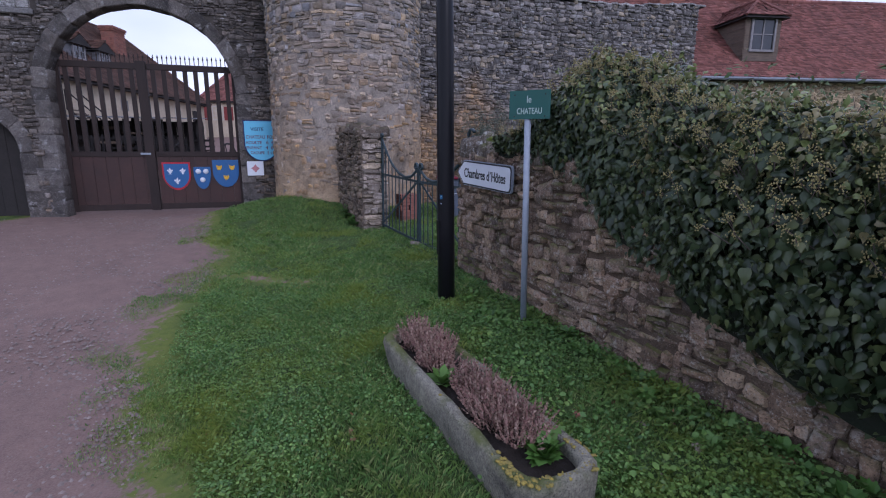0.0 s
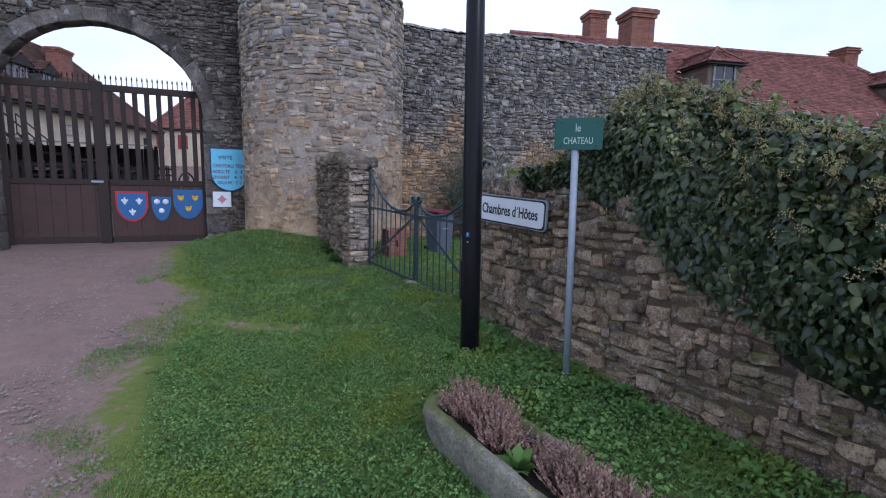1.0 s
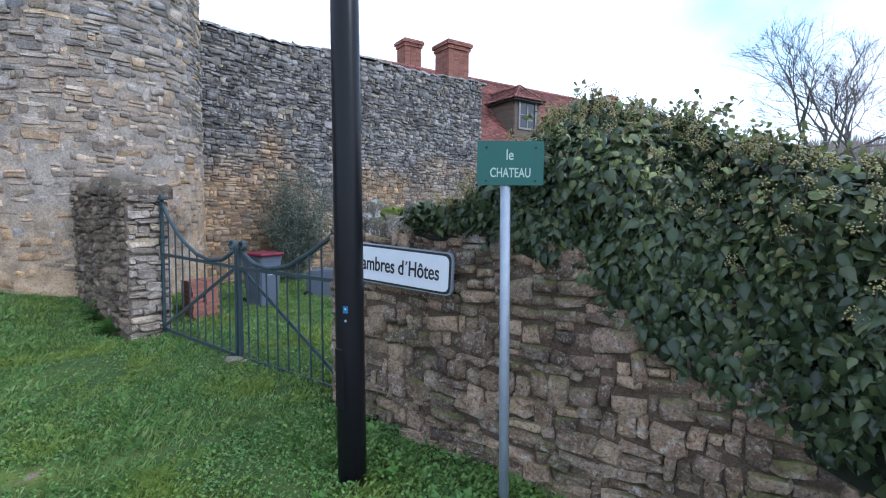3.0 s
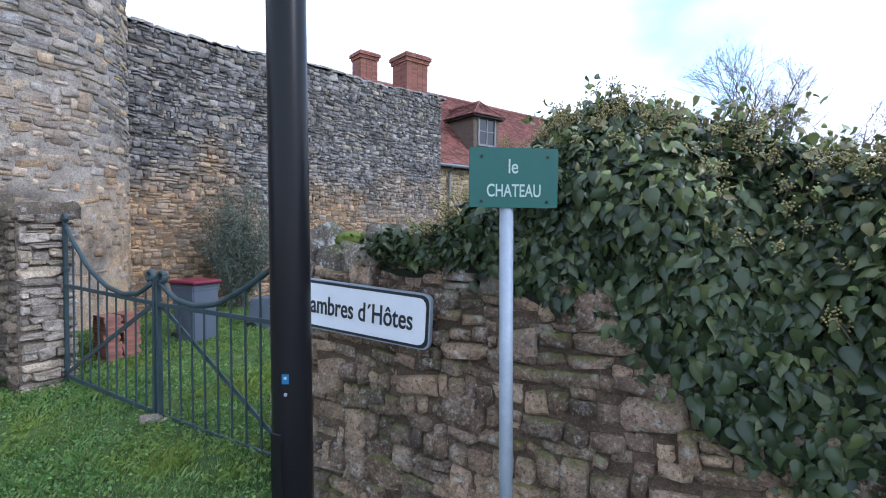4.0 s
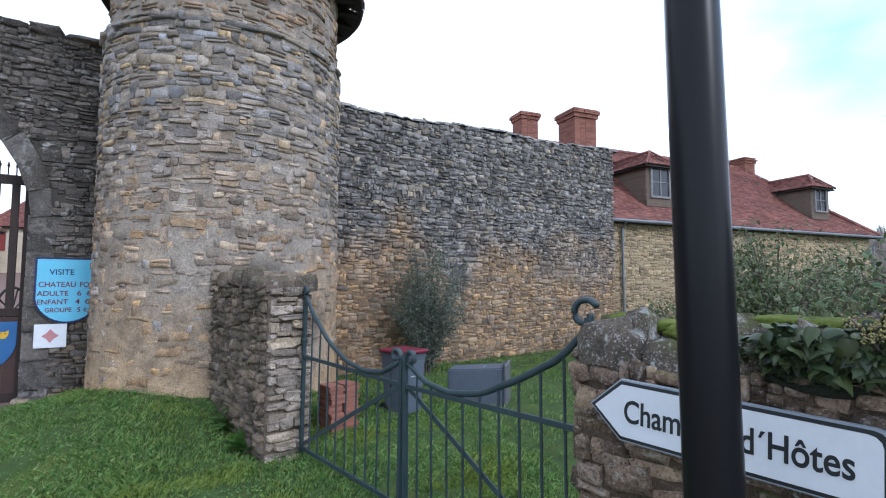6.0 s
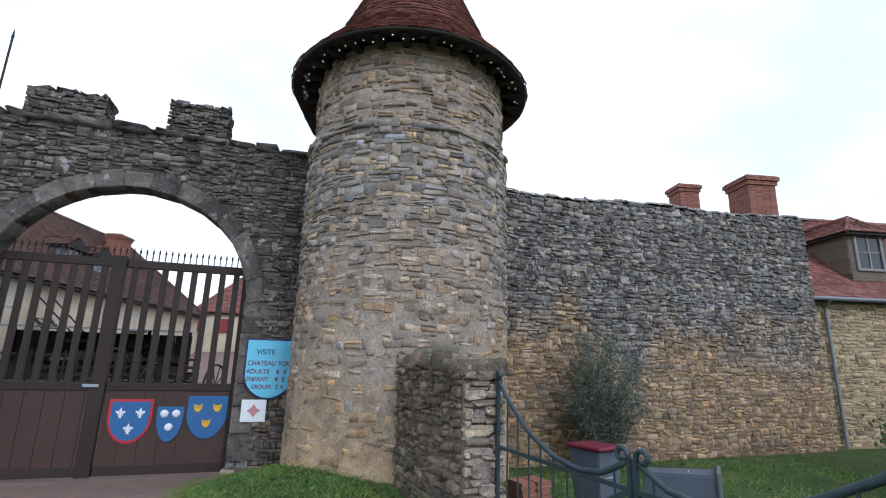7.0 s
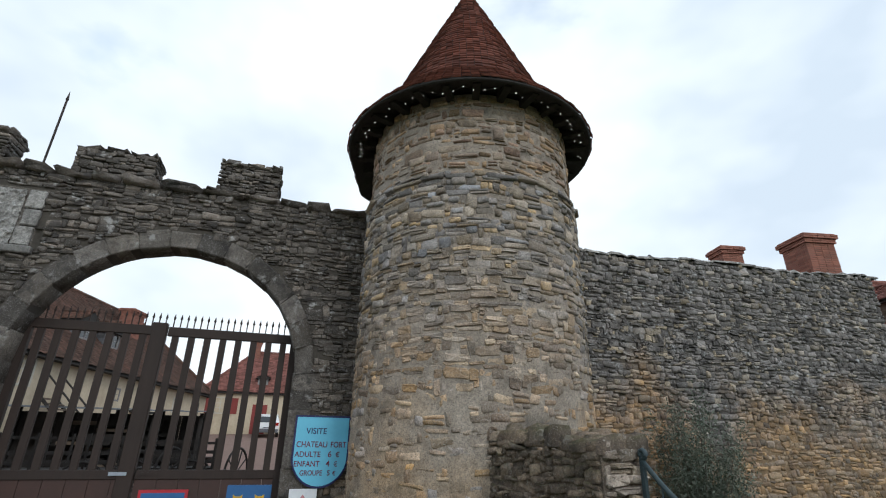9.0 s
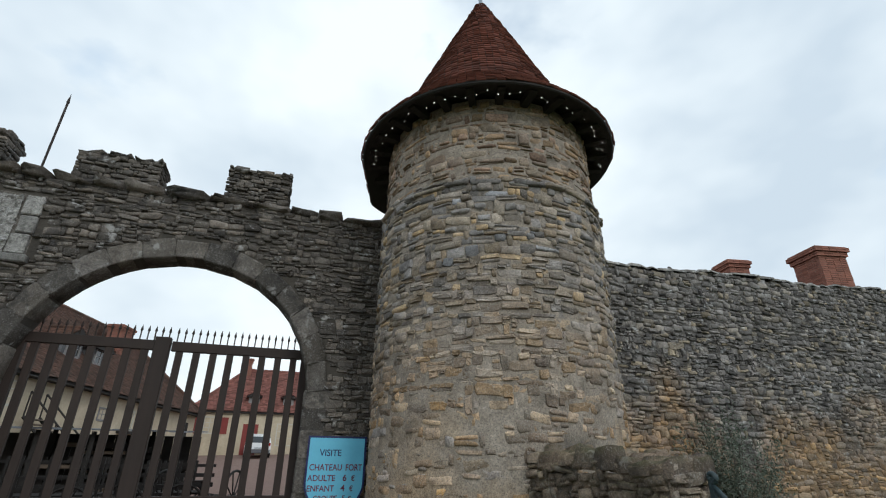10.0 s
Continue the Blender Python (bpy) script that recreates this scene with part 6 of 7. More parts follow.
def make_wheel(parent, c, r, axis_rot, name="wheel"):
    m = Matrix.Translation(c) @ axis_rot
    ring = [m @ Vector((r * math.cos(a), 0, r * math.sin(a))) for a in np.linspace(0, 2 * math.pi, 25)]
    w = part(name, tubed(ring, 0.035, 6), M_DARK_WOOD, parent)
    for k in range(10):
        a = math.pi * 2 * k / 10
        part("spoke", tubed([m @ Vector((0, 0, 0)), m @ Vector((r * math.cos(a), 0, r * math.sin(a)))], 0.02, 5), M_DARK_WOOD, w)
    part("hub", tubed([m @ Vector((0, -0.12, 0)), m @ Vector((0, 0.12, 0))], 0.08, 10), M_DARK_WOOD, w)
    return w


def make_cart(x, y, turn, L, W, H, label, seed):
    """A disused farm cart: bed, side rails and spoked wheels."""
    z = float(ground_z(x, y))
    rng = np.random.default_rng(seed)
    t = thing("farm_cart", Matrix.Translation((x, y, z)) @ Matrix.Rotation(radians(turn), 4, "Z"), label, "cart", "old farm carts")
    for k in range(6):
        part("bed_board", boxed(0, L, -W / 2 + W * k / 6 + 0.01, -W / 2 + W * (k + 1) / 6 - 0.01, 0.85, 0.9), M_DARK_WOOD, t)
    for s in (-1, 1):
        for zz in (1.1, 1.35, H):
            part("side_rail", boxed(-0.1, L + 0.1, s * W / 2 - 0.03, s * W / 2 + 0.03, zz - 0.07, zz), M_DARK_WOOD, t)
        for k in range(7):
            part("side_post", boxed(L * k / 6 - 0.03, L * k / 6 + 0.03, s * W / 2 - 0.04, s * W / 2 + 0.04, 0.8, H + 0.1), M_DARK_WOOD, t)
        for xx in (0.6, L - 0.6):
            make_wheel(t, (xx, s * (W / 2 + 0.15), 0.55), 0.55, Matrix())
    part("shaft", tubed([(L, 0.3, 0.8), (L + 1.4, 0.35, 0.6)], 0.04, 6), M_DARK_WOOD, t)
    return t


make_cart(-16.4, 19.4, 28, 3.6, 1.7, 1.75, "old blackened wooden farm cart standing in the yard", 1)
make_cart(-12.6, 20.2, 22, 2.6, 1.5, 1.6, "old dark wooden hay cart with spoked wheels", 2)


def make_shelter():
    """Low open lean-to with a rusty sheet roof over stored timber."""
    x, y = -17.6, 21.6
    z = float(ground_z(x, y))
    t = thing("open_shelter", Matrix.Translation((x, y, z)) @ Matrix.Rotation(radians(20), 4, "Z"), "low open shelter of dark posts and grey sheets over stored timber", "shed")
    for k in range(5):
        for yy in (0, 1.6):
            part("post", boxed(k * 1.5 - 0.06, k * 1.5 + 0.06, yy - 0.06, yy + 0.06, -0.2, 2.42 + 0.12 * (yy > 0)), M_DARK_WOOD, t)
    for k in range(12):
        part("roof_sheet", boxed(-0.3 + k * 0.55, 0.22 + k * 0.55, -0.3, 2.0, 2.45 + 0.02 * (k % 2), 2.49 + 0.02 * (k % 2), Matrix.Rotation(radians(3), 4, "X")), M_ZINC if k % 3 else M_SLATE, t)
    for k in range(20):
        part("back_board", boxed(-0.1 + k * 0.31, 0.2 + k * 0.31, 1.66, 1.7, -0.1, 2.4), M_DARK_WOOD, t)
    rng = np.random.default_rng(8)
    for k in range(44):
        a, zz = rng.uniform(0.1, 5.4), rng.uniform(0.05, 2.0)
        part("stored_beam", boxed(a, a + rng.uniform(0.5, 1.4), 0.5 + rng.uniform(0, 0.7), 0.62 + rng.uniform(0.7, 0.9), zz, zz + rng.uniform(0.08, 0.2)), M_DARK_WOOD if k % 5 else M_WOOD, t)


make_shelter()
make_hay = thing("hay_rake", Matrix.Translation((-10.2, 20.6, float(ground_z(-10.2, 20.6)))) @ Matrix.Rotation(radians(15), 4, "Z"), "rusty old horse-drawn hay rake with tall iron wheels", "farm machine")
for sx in (-0.9, 0.9):
    make_wheel(make_hay, (sx, 0, 0.7), 0.7, Matrix.Rotation(radians(70), 4, "Z"))
part("axle", tubed([(-0.9, 0, 0.7), (0.9, 0, 0.7)], 0.04, 8), M_GATE, make_hay)
for k in range(14):
    xx = -0.8 + 1.6 * k / 13
    part("tine", tubed([(xx, -0.05, 0.8), (xx, -0.5, 0.75), (xx, -0.65, 0.35), (xx, -0.45, 0.03)], 0.012, 5), M_GATE, make_hay)
part("seat", boxed(-0.2, 0.2, 0.1, 0.45, 1.1, 1.15, None, 0.02), M_GATE, make_hay)
part("seat_stem", tubed([(0, 0.25, 0.7), (0, 0.28, 1.1)], 0.025, 6), M_GATE, make_hay)
rng_r = np.random.default_rng(91)
for k in range(34):
    x, y = rng_r.uniform(-13.5, -7.4), rng_r.uniform(15.3, 17.6)
    s = rng_r.uniform(0.09, 0.24)
    V, F = SHAPES[k % len(SHAPES)]
    ob = quad_object("rubble_stone", V * np.array([s * 1.4, s, s]), F, M_LICHEN if k % 3 else M_BRICK)
    ob.matrix_basis = Matrix.Translation((x, y, float(ground_z(x, y)) - 0.02)) @ Matrix.Rotation(rng_r.uniform(0, 6), 4, "Z")
    tagged(ob, "loose rubble stone lying inside the gate", "stone", "rubble in the yard")


def make_yard_stairs():
    t = thing("outside_stairs", LM @ Matrix.Translation((10.0, -0.1, 0)), "dark wooden outside stairs with handrails against the rendered wing", "stairs")
    for s in (0.0, 0.9):
        part("stringer", tubed([(s, -2.6, 1.2), (s, -0.1, 3.5)], 0.06, 6), M_DARK_WOOD, t)
        part("handrail", tubed([(s, -2.6, 2.1), (s, -0.1, 4.4)], 0.035, 6), M_DARK_WOOD, t)
        for f in (0.0, 0.5, 1.0):
            part("baluster", tubed([(s, -2.6 + 2.5 * f, 1.2 + 2.3 * f), (s, -2.6 + 2.5 * f, 2.1 + 2.3 * f)], 0.03, 6), M_DARK_WOOD, t)
    for k in range(12):
        f = (k + 0.5) / 12
        part("tread", boxed(0.0, 0.9, -2.6 + 2.5 * f - 0.13, -2.6 + 2.5 * f + 0.13, 1.2 + 2.3 * f, 1.2 + 2.3 * f + 0.04), M_WOOD, t)


make_yard_stairs()


# ---- plants ----
def scatter_leaves(P, N, S, rng, shape, droop=0.0, roll=0.6):
    """Leaves at P facing N with sizes S; shape is (verts, faces) lying in x, y with +y the tip and +z the face."""
    V, F = shape
    n = len(P)
    N = N / np.linalg.norm(N, axis=1, keepdims=True)
    tip = np.tile(np.array([[0.0, 0.0, -1.0]]), (n, 1)) + rng.normal(0, roll, (n, 3))
    tip = tip - (tip * N).sum(1, keepdims=True) * N
    tip = tip / np.linalg.norm(tip, axis=1, keepdims=True)
    side = np.cross(tip, N)
    out = P[:, None] + (V[None, :, :1] * side[:, None] + V[None, :, 1:2] * tip[:, None] + V[None, :, 2:] * N[:, None]) * S[:, None, None]
    faces = (F[None] + (np.arange(n) * len(V))[:, None, None]).reshape(-1, F.shape[1])
    return out.reshape(-1, 3), faces


IVY_LEAF = (np.array([(0, -0.17, 0.0), (0.18, -0.22, -0.04), (0.34, -0.12, -0.1), (0.4, 0.1, -0.14), (0.32, 0.36, -0.1), (0.17, 0.62, -0.1), (0, 0.95, -0.26), (-0.17, 0.62, -0.1), (-0.32, 0.36, -0.1), (-0.4, 0.1, -0.14), (-0.34, -0.12, -0.1), (-0.18, -0.22, -0.04), (0, 0.28, 0.05)]),
            np.array([(12, k, (k + 1) % 12) for k in range(12)]))
OVAL_LEAF = (np.array([(0, 0, 0), (0.24, 0.4, -0.03), (0, 1.0, -0.12), (-0.24, 0.4, -0.03), (0, 0.45, 0.04)]), np.array([(4, 0, 1), (4, 1, 2), (4, 2, 3), (4, 3, 0)]))
THIN_LEAF = (np.array([(0, 0, 0), (0.12, 0.5, 0.0), (0, 1.0, 0), (-0.12, 0.5, 0.0)]), np.array([(0, 1, 2), (0, 2, 3)]))
CLOVER_LEAF = (np.array([(0, 0, 0), (0.3, 0.3, 0.06), (0.28, 0.7, 0.04), (0, 0.85, 0), (-0.28, 0.7, 0.04), (-0.3, 0.3, 0.06)]), np.array([(0, 1, 2), (0, 2, 3), (0, 3, 4), (0, 4, 5)]))


def interp(x, xs, ys):
    return np.interp(x, xs, ys)


def make_ivy():
    rng = np.random.default_rng(201)
    a = np.array([LD[0], LD[1], 0]) / LK
    n = np.array([a[1], -a[0], 0.0])
    o = np.array([LX, LY, 0.0])
    up = np.array([0, 0, 1.0])
    US = [0.85, 1.25, 1.7, 2.1, 2.4, 2.7, 3.15, 3.55, 4.0, 4.4, 4.75, 5.5, 9.0]
    BOT = [1.72, 1.69, 1.64, 1.44, 1.26, 1.04, 0.75, 0.58, 0.43, 0.28, 0.18, 0.08, 0.0]
    UT = [0.85, 1.35, 1.6, 1.85, 2.2, 2.5, 2.75, 3.1, 3.4, 3.8, 4.2, 4.5, 9.0]
    TOP = [1.7, 1.76, 2.05, 2.33, 2.4, 2.36, 2.25, 2.08, 1.97, 1.88, 1.77, 1.72, 1.7]
    def surface(u, s, r):
        """s 0 at the lower edge, 1 at the crest, up to 2 down the back."""
        b, t = interp(u, US, BOT), interp(u, UT, TOP)
        lump = 0.1 * np.sin(3.1 * u + 1.0) * np.sin(4.3 * s + 2 * u) + 0.06 * np.sin(7.3 * u + 5 * s)
        fat = np.clip((t - b) / 1.2, 0.25, 1)
        f = np.clip(s, 0, 1)
        grow = 0.07 + 0.3 * ss(2.5, 4.2, u)
        out = (0.05 + grow * np.sin(np.pi * f ** 0.8) ** 0.8 * fat) * (s <= 1) + 0.05 * (s > 1) + lump * fat * (0.35 + 0.65 * ss(2.3, 3.6, u))
        out = out - 0.75 * ss(0.72, 2.0, s)
        crest = ss(1.2, 1.8, u) * ss(3.6, 2.8, u)
        out = out - 0.34 * crest * ss(0.3, 0.85, s)
        z = b + (t - b) * np.sin(np.clip(f, 0, 1) * np.pi / 2) ** 0.9 - 0.5 * np.clip(s - 1.35, 0, 1)
        clump = np.array([noise.noise((a * 2.6, b * 3.4, 4.0)) + 0.6 * noise.noise((a * 6.0, b * 7.0, 9.0)) for a, b in zip(u, s)])
        out, z = (out + (0.04 + 0.06 * ss(2.4, 3.4, u)) * clump * fat) * r, z - (1 - r) * 0.25 + 0.07 * clump * ss(0.5, 0.9, s)
        return o + u[:, None] * a + out[:, None] * n + z[:, None] * up
    t = thing("ivy", Matrix.Translation((LX, LY, 0)), "dense dark green ivy spilling over the garden wall", "ivy")
    bpy.context.view_layer.update()
    inv = t.matrix_world.inverted()
    # backing sheet under the leaves, coloured dark as the shade between them
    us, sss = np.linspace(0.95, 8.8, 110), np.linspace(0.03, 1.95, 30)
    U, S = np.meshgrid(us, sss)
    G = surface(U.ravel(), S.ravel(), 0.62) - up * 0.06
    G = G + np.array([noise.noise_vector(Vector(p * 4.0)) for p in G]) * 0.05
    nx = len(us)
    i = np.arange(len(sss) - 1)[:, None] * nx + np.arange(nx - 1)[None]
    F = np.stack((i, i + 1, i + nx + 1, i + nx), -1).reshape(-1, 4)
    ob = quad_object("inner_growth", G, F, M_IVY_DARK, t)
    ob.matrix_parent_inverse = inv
    def leaves(count, u0, u1, s0, s1, size):
        u, s = rng.uniform(u0, u1, count), rng.uniform(s0, s1, count)
        r = 1.06 - 0.36 * rng.random(count) ** 2.2
        P = surface(u, s, r) + rng.normal(0, 0.03, (count, 3))
        e = 0.03
        du, ds = surface(u + e, s, r) - surface(u - e, s, r), surface(u, np.clip(s + e, 0, 2), r) - surface(u, np.clip(s - e, 0, 2), r)
        N = np.cross(du, ds)
        N = N * np.sign((N * n).sum(1) + N[:, 2])[:, None]
        N = N / (np.linalg.norm(N, axis=1, keepdims=True) + 1e-9) + rng.normal(0, 0.6, (count, 3)) + up * 0.5 + n * 0.15
        return P, N, (0.45 + 1.15 * rng.random(count) ** 1.4) * size
    for cnt, u0, u1, s0, s1, size in ((16500, 0.95, 4.6, 0.0, 1.5, 0.058), (10500, 4.6, 8.6, 0.0, 1.3, 0.062), (1500, 0.75, 2.2, 0.8, 1.9, 0.052), (5200, 1.8, 3.6, 0.0, 0.7, 0.058)):
        P, N, S = leaves(cnt, u0, u1, s0, s1, size)
        V, F = scatter_leaves(P, N, S, rng, IVY_LEAF, roll=0.45)
        ob = quad_object("ivy_leaves", V, F, M_IVY, t)
        ob.matrix_parent_inverse = inv
        tagged(ob, kind="stuff")
    me = bpy.data.meshes.new("ivy_leaf")
    me.from_pydata([tuple(v) for v in IVY_LEAF[0]], [], [tuple(f) for f in IVY_LEAF[1]])
    me.materials.append(M_IVY)
    P, N, S = leaves(300, 1.2, 3.6, 0.0, 1.15, 0.078)
    for p, nn, s in zip(P, N, S):
        nn = Vector(nn).normalized()
        tip = Vector((rng.normal(0, 0.4), rng.normal(0, 0.4), -1))
        tip = (tip - tip.dot(nn) * nn).normalized()
        sd = tip.cross(nn)
        lf = new("ivy_leaf", me)
        p = Vector(p) + nn * 0.02
        lf.matrix_world = Matrix(((sd.x * s, tip.x * s, nn.x * s, p.x), (sd.y * s, tip.y * s, nn.y * s, p.y), (sd.z * s, tip.z * s, nn.z * s, p.z), (0, 0, 0, 1)))
        lf.parent, lf.matrix_parent_inverse = t, inv
    # upright shoots and flower heads along the crest
    bm = bmesh.new()
    heads = []
    for k in range(420):
        u = rng.uniform(1.3, 4.8) if k < 330 else rng.uniform(4.8, 8)
        p = surface(np.array([u]), np.array([rng.uniform(0.3 if u > 2.7 else 0.5, 1.1)]), 1.04)[0]
        q = p + np.array([rng.normal(0, 0.05), rng.normal(0, 0.05), rng.uniform(0.02, 0.09)]) + n * rng.uniform(0.05, 0.13)
        tube(bm, [tuple(p - up * 0.06), tuple(q)], 0.003, 4)
        heads.append(q)
    st = tagged(part("shoot_growth", bm, M_TWIG, t), kind="stuff")
    st.matrix_parent_inverse = inv
    # paler young sprays that stand out of the crest
    tips, faces = [], []
    for k in range(300):
        u = rng.uniform(1.9, 5.2) if k < 250 else rng.uniform(5.2, 8.2)
        p = surface(np.array([u]), np.array([rng.uniform(0.35, 1.15)]), 1.03)[0]
        lean = np.array([rng.normal(0, 0.45), rng.normal(0, 0.45), 1.0]) + n * 0.3
        long = rng.uniform(0.04, 0.17)
        for j in range(12):
            w = rng.random()
            tips.append(p + lean * long * w + rng.normal(0, 0.025 + 0.02 * (1 - w), 3))
            faces.append(lean * 0.5 + rng.normal(0, 0.8, 3))
    V, F = scatter_leaves(np.array(tips), np.array(faces), rng.uniform(0.026, 0.052, len(tips)), rng, IVY_LEAF, roll=0.9)
    yg = tagged(quad_object("young_leaves", V, F, M_IVY_YOUNG, t), "pale olive young ivy leaves", kind="stuff")
    yg.matrix_parent_inverse = inv
    d = rng.normal(0, 1, (len(heads), 22, 3))
    d = d / np.linalg.norm(d, axis=2, keepdims=True) * rng.uniform(0.012, 0.045, (len(heads), 22, 1))
    C = (np.array(heads)[:, None] + d).reshape(-1, 3)
    O = np.array([(1, 0, 0), (0, 1, 0), (-1, 0, 0), (0, -1, 0), (0, 0, 1), (0, 0, -1)]) * 0.0058
    OF = np.array([(0, 1, 4), (1, 2, 4), (2, 3, 4), (3, 0, 4), (1, 0, 5), (2, 1, 5), (3, 2, 5), (0, 3, 5)])
    fl = tagged(quad_object("flower_growth", (C[:, None] + O[None]).reshape(-1, 3), (OF[None] + (np.arange(len(C)) * 6)[:, None, None]).reshape(-1, 3), M_UMBEL, t), "brownish-yellow ivy flower heads")
    fl.matrix_parent_inverse = inv
    tagged(fl, kind="stuff")


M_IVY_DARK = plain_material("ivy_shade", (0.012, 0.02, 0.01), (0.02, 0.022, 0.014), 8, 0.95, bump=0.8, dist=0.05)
M_UMBEL = plain_material("ivy_flower", (0.34, 0.3, 0.12), (0.22, 0.18, 0.08), 20, 0.8, bump=0)
make_ivy()


def inside_low_wall(x, y):
    """True on the garden side of the low wall."""
    k = (LX + 0.522 * (LY - y))
    return x > k - 0.02


def make_turf():
    rng = np.random.default_rng(301)
    def spots(n, x0, x1, y0, y1):
        x, y = rng.uniform(x0, x1, n), rng.uniform(y0, y1, n)
        e = x - road_edge(y) + rng.normal(0, 0.1, n) + 0.55 * np.array([noise.noise((a * 1.6, b * 1.6, 6.1)) + 0.5 * noise.noise((a * 5.0, b * 5.0, 2.2)) for a, b in zip(x, y)])
        bare = np.exp(-((x + 2.75) / 0.9) ** 2 - ((y - 7.1 + 0.25 * (x + 2.75)) / 0.2) ** 2)
        ok = (e > -0.12) & (rng.random(n) > bare * 0.85) & ~((x > LX + 0.522 * (LY - y) - 0.06) & (y < LY + 0.1)) & (np.hypot(x - TX, y - TY) > TR + 0.02)
        c, s = 0.42, -0.905
        du, dv = (x + 0.42) * c + (y - 4.13) * s, -(x + 0.42) * s + (y - 4.13) * c
        ok &= ~((du > 0.0) & (du < TROUGH_L) & (np.abs(dv) < TROUGH_W - 0.02))
        return x[ok], y[ok]
    def blades(n, x0, x1, y0, y1, h, w, rim=0.0):
        x, y = spots(n, x0, x1, y0, y1)
        if rim:
            keep = x - road_edge(y) + rng.normal(0, 0.3, len(x)) < rim
            x, y = x[keep], y[keep]
        k = len(x)
        z = ground_z(x, y) + 0.005
        near = ss(0.0, 0.9, x - road_edge(y))
        patch = np.clip(0.95 + np.array([0.7 * noise.noise((a * 0.9, b * 0.9, 3.3)) + 0.9 * noise.noise((a * 3.1, b * 3.1, 1.7)) for a, b in zip(x, y)]), 0.25, 2.0)
        hh = h * rng.uniform(0.5, 1.3, k) * (0.35 + 0.65 * near) * patch
        t = rng.uniform(0, 2 * np.pi, k)
        lean = rng.uniform(0.2, 1.1, k) * hh
        d = np.column_stack((np.cos(t), np.sin(t), np.zeros(k)))
        e = np.column_stack((-np.sin(t), np.cos(t), np.zeros(k)))
        b = np.column_stack((x, y, z))
        ww = w * rng.uniform(0.6, 1.3, k)
        V = np.stack((b - e * ww[:, None], b + e * ww[:, None], b + d * lean[:, None] * 0.4 + np.array([0, 0, 1]) * hh[:, None] * 0.62 + e * ww[:, None] * 0.7, b + d * lean[:, None] + np.array([0, 0, 1]) * hh[:, None] * 0.9), 1)
        i = np.arange(k)[:, None] * 4
        F = np.concatenate((i + np.array([[0, 1, 2]]), i + np.array([[0, 2, 3]])), 0)
        return V.reshape(-1, 3), F
    dry = blades(150000, -6.6, 2.2, 0.6, 12.0, 0.03, 0.003, 0.85)
    tagged(quad_object("dry_grass", dry[0], dry[1], M_GRASS_DRY), "short yellowish grass along the gravel edge", "grass", kind="stuff")
    sheets = [blades(150000, -4.6, 2.2, 0.8, 6.5, 0.055, 0.003), blades(95000, -6.4, 1.2, 6.0, 13.6, 0.06, 0.005), blades(16000, -1.0, 7.0, 9.0, 17.4, 0.06, 0.008)]
    def tufts(n, each, x0, x1, y0, y1, h):
        cx, cy = spots(n, x0, x1, y0, y1)
        far = cx - road_edge(cy) > 0.6
        cx, cy = np.repeat(cx[far], each), np.repeat(cy[far], each)
        k = len(cx)
        t, r = rng.uniform(0, 2 * np.pi, k), np.abs(rng.normal(0, 0.028, k))
        d = np.column_stack((np.cos(t), np.sin(t), np.zeros(k)))
        e = np.column_stack((-np.sin(t), np.cos(t), np.zeros(k)))
        x, y = cx + d[:, 0] * r, cy + d[:, 1] * r
        b = np.column_stack((x, y, ground_z(x, y) + 0.004))
        hh = h * rng.uniform(0.5, 1.4, k)
        up, ww = np.array([0, 0, 1.0]), (0.0011 + 0.0009 * rng.random(k))[:, None]
        out = (hh * rng.uniform(0.3, 1.0, k))[:, None]
        V = np.stack((b - e * ww, b + e * ww, b + d * out * 0.4 + up * hh[:, None] * 0.66 + e * ww * 0.7, b + d * out + up * hh[:, None] * 0.85), 1)
        i = np.arange(k)[:, None] * 4
        return V.reshape(-1, 3), np.concatenate((i + np.array([[0, 1, 2]]), i + np.array([[0, 2, 3]])), 0)
    sheets += [tufts(700, 30, -3.6, 1.8, 1.0, 6.5, 0.06), tufts(600, 26, -5.6, 0.8, 6.2, 12.6, 0.07)]
    k = 0
    Vs, Fs = [], []
    for V, F in sheets:
        Vs.append(V), Fs.append(F + k)
        k += len(V)
    tagged(quad_object("grass", np.vstack(Vs), np.vstack(Fs), M_GRASS), "short rough green grass on the bank below the tower", "grass", kind="stuff")
    # clover and small broad leaves, in patches
    def clover(n, x0, x1, y0, y1, size, thr=0.0):
        x, y = spots(n, x0, x1, y0, y1)
        keep = np.array([noise.noise((a * 1.1 + 7, b * 1.1, 8.0)) + rng.normal(0, 0.25) > thr for a, b in zip(x, y)]) & (x - road_edge(y) > 0.5)
        x, y = x[keep], y[keep]
        P = np.column_stack((x, y, ground_z(x, y) + rng.uniform(0.02, 0.09, len(x))))
        N = rng.normal(0, 0.5, (len(x), 3)) + np.array([0, 0, 1.0])
        N2, T = N / np.linalg.norm(N, axis=1, keepdims=True), rng.normal(0, 1, (len(x), 3))
        T = T - (T * N2).sum(1, keepdims=True) * N2
        T = T / np.linalg.norm(T, axis=1, keepdims=True)
        W = np.cross(T, N2)
        S = rng.uniform(0.6, 1.3, len(x)) * size
        V, F = CLOVER_LEAF
        out = P[:, None] + (V[None, :, :1] * W[:, None] + V[None, :, 1:2] * T[:, None] + V[None, :, 2:] * N2[:, None]) * S[:, None, None]
        return out.reshape(-1, 3), (F[None] + (np.arange(len(x)) * len(V))[:, None, None]).reshape(-1, 3)
    k, Vs, Fs = 0, [], []
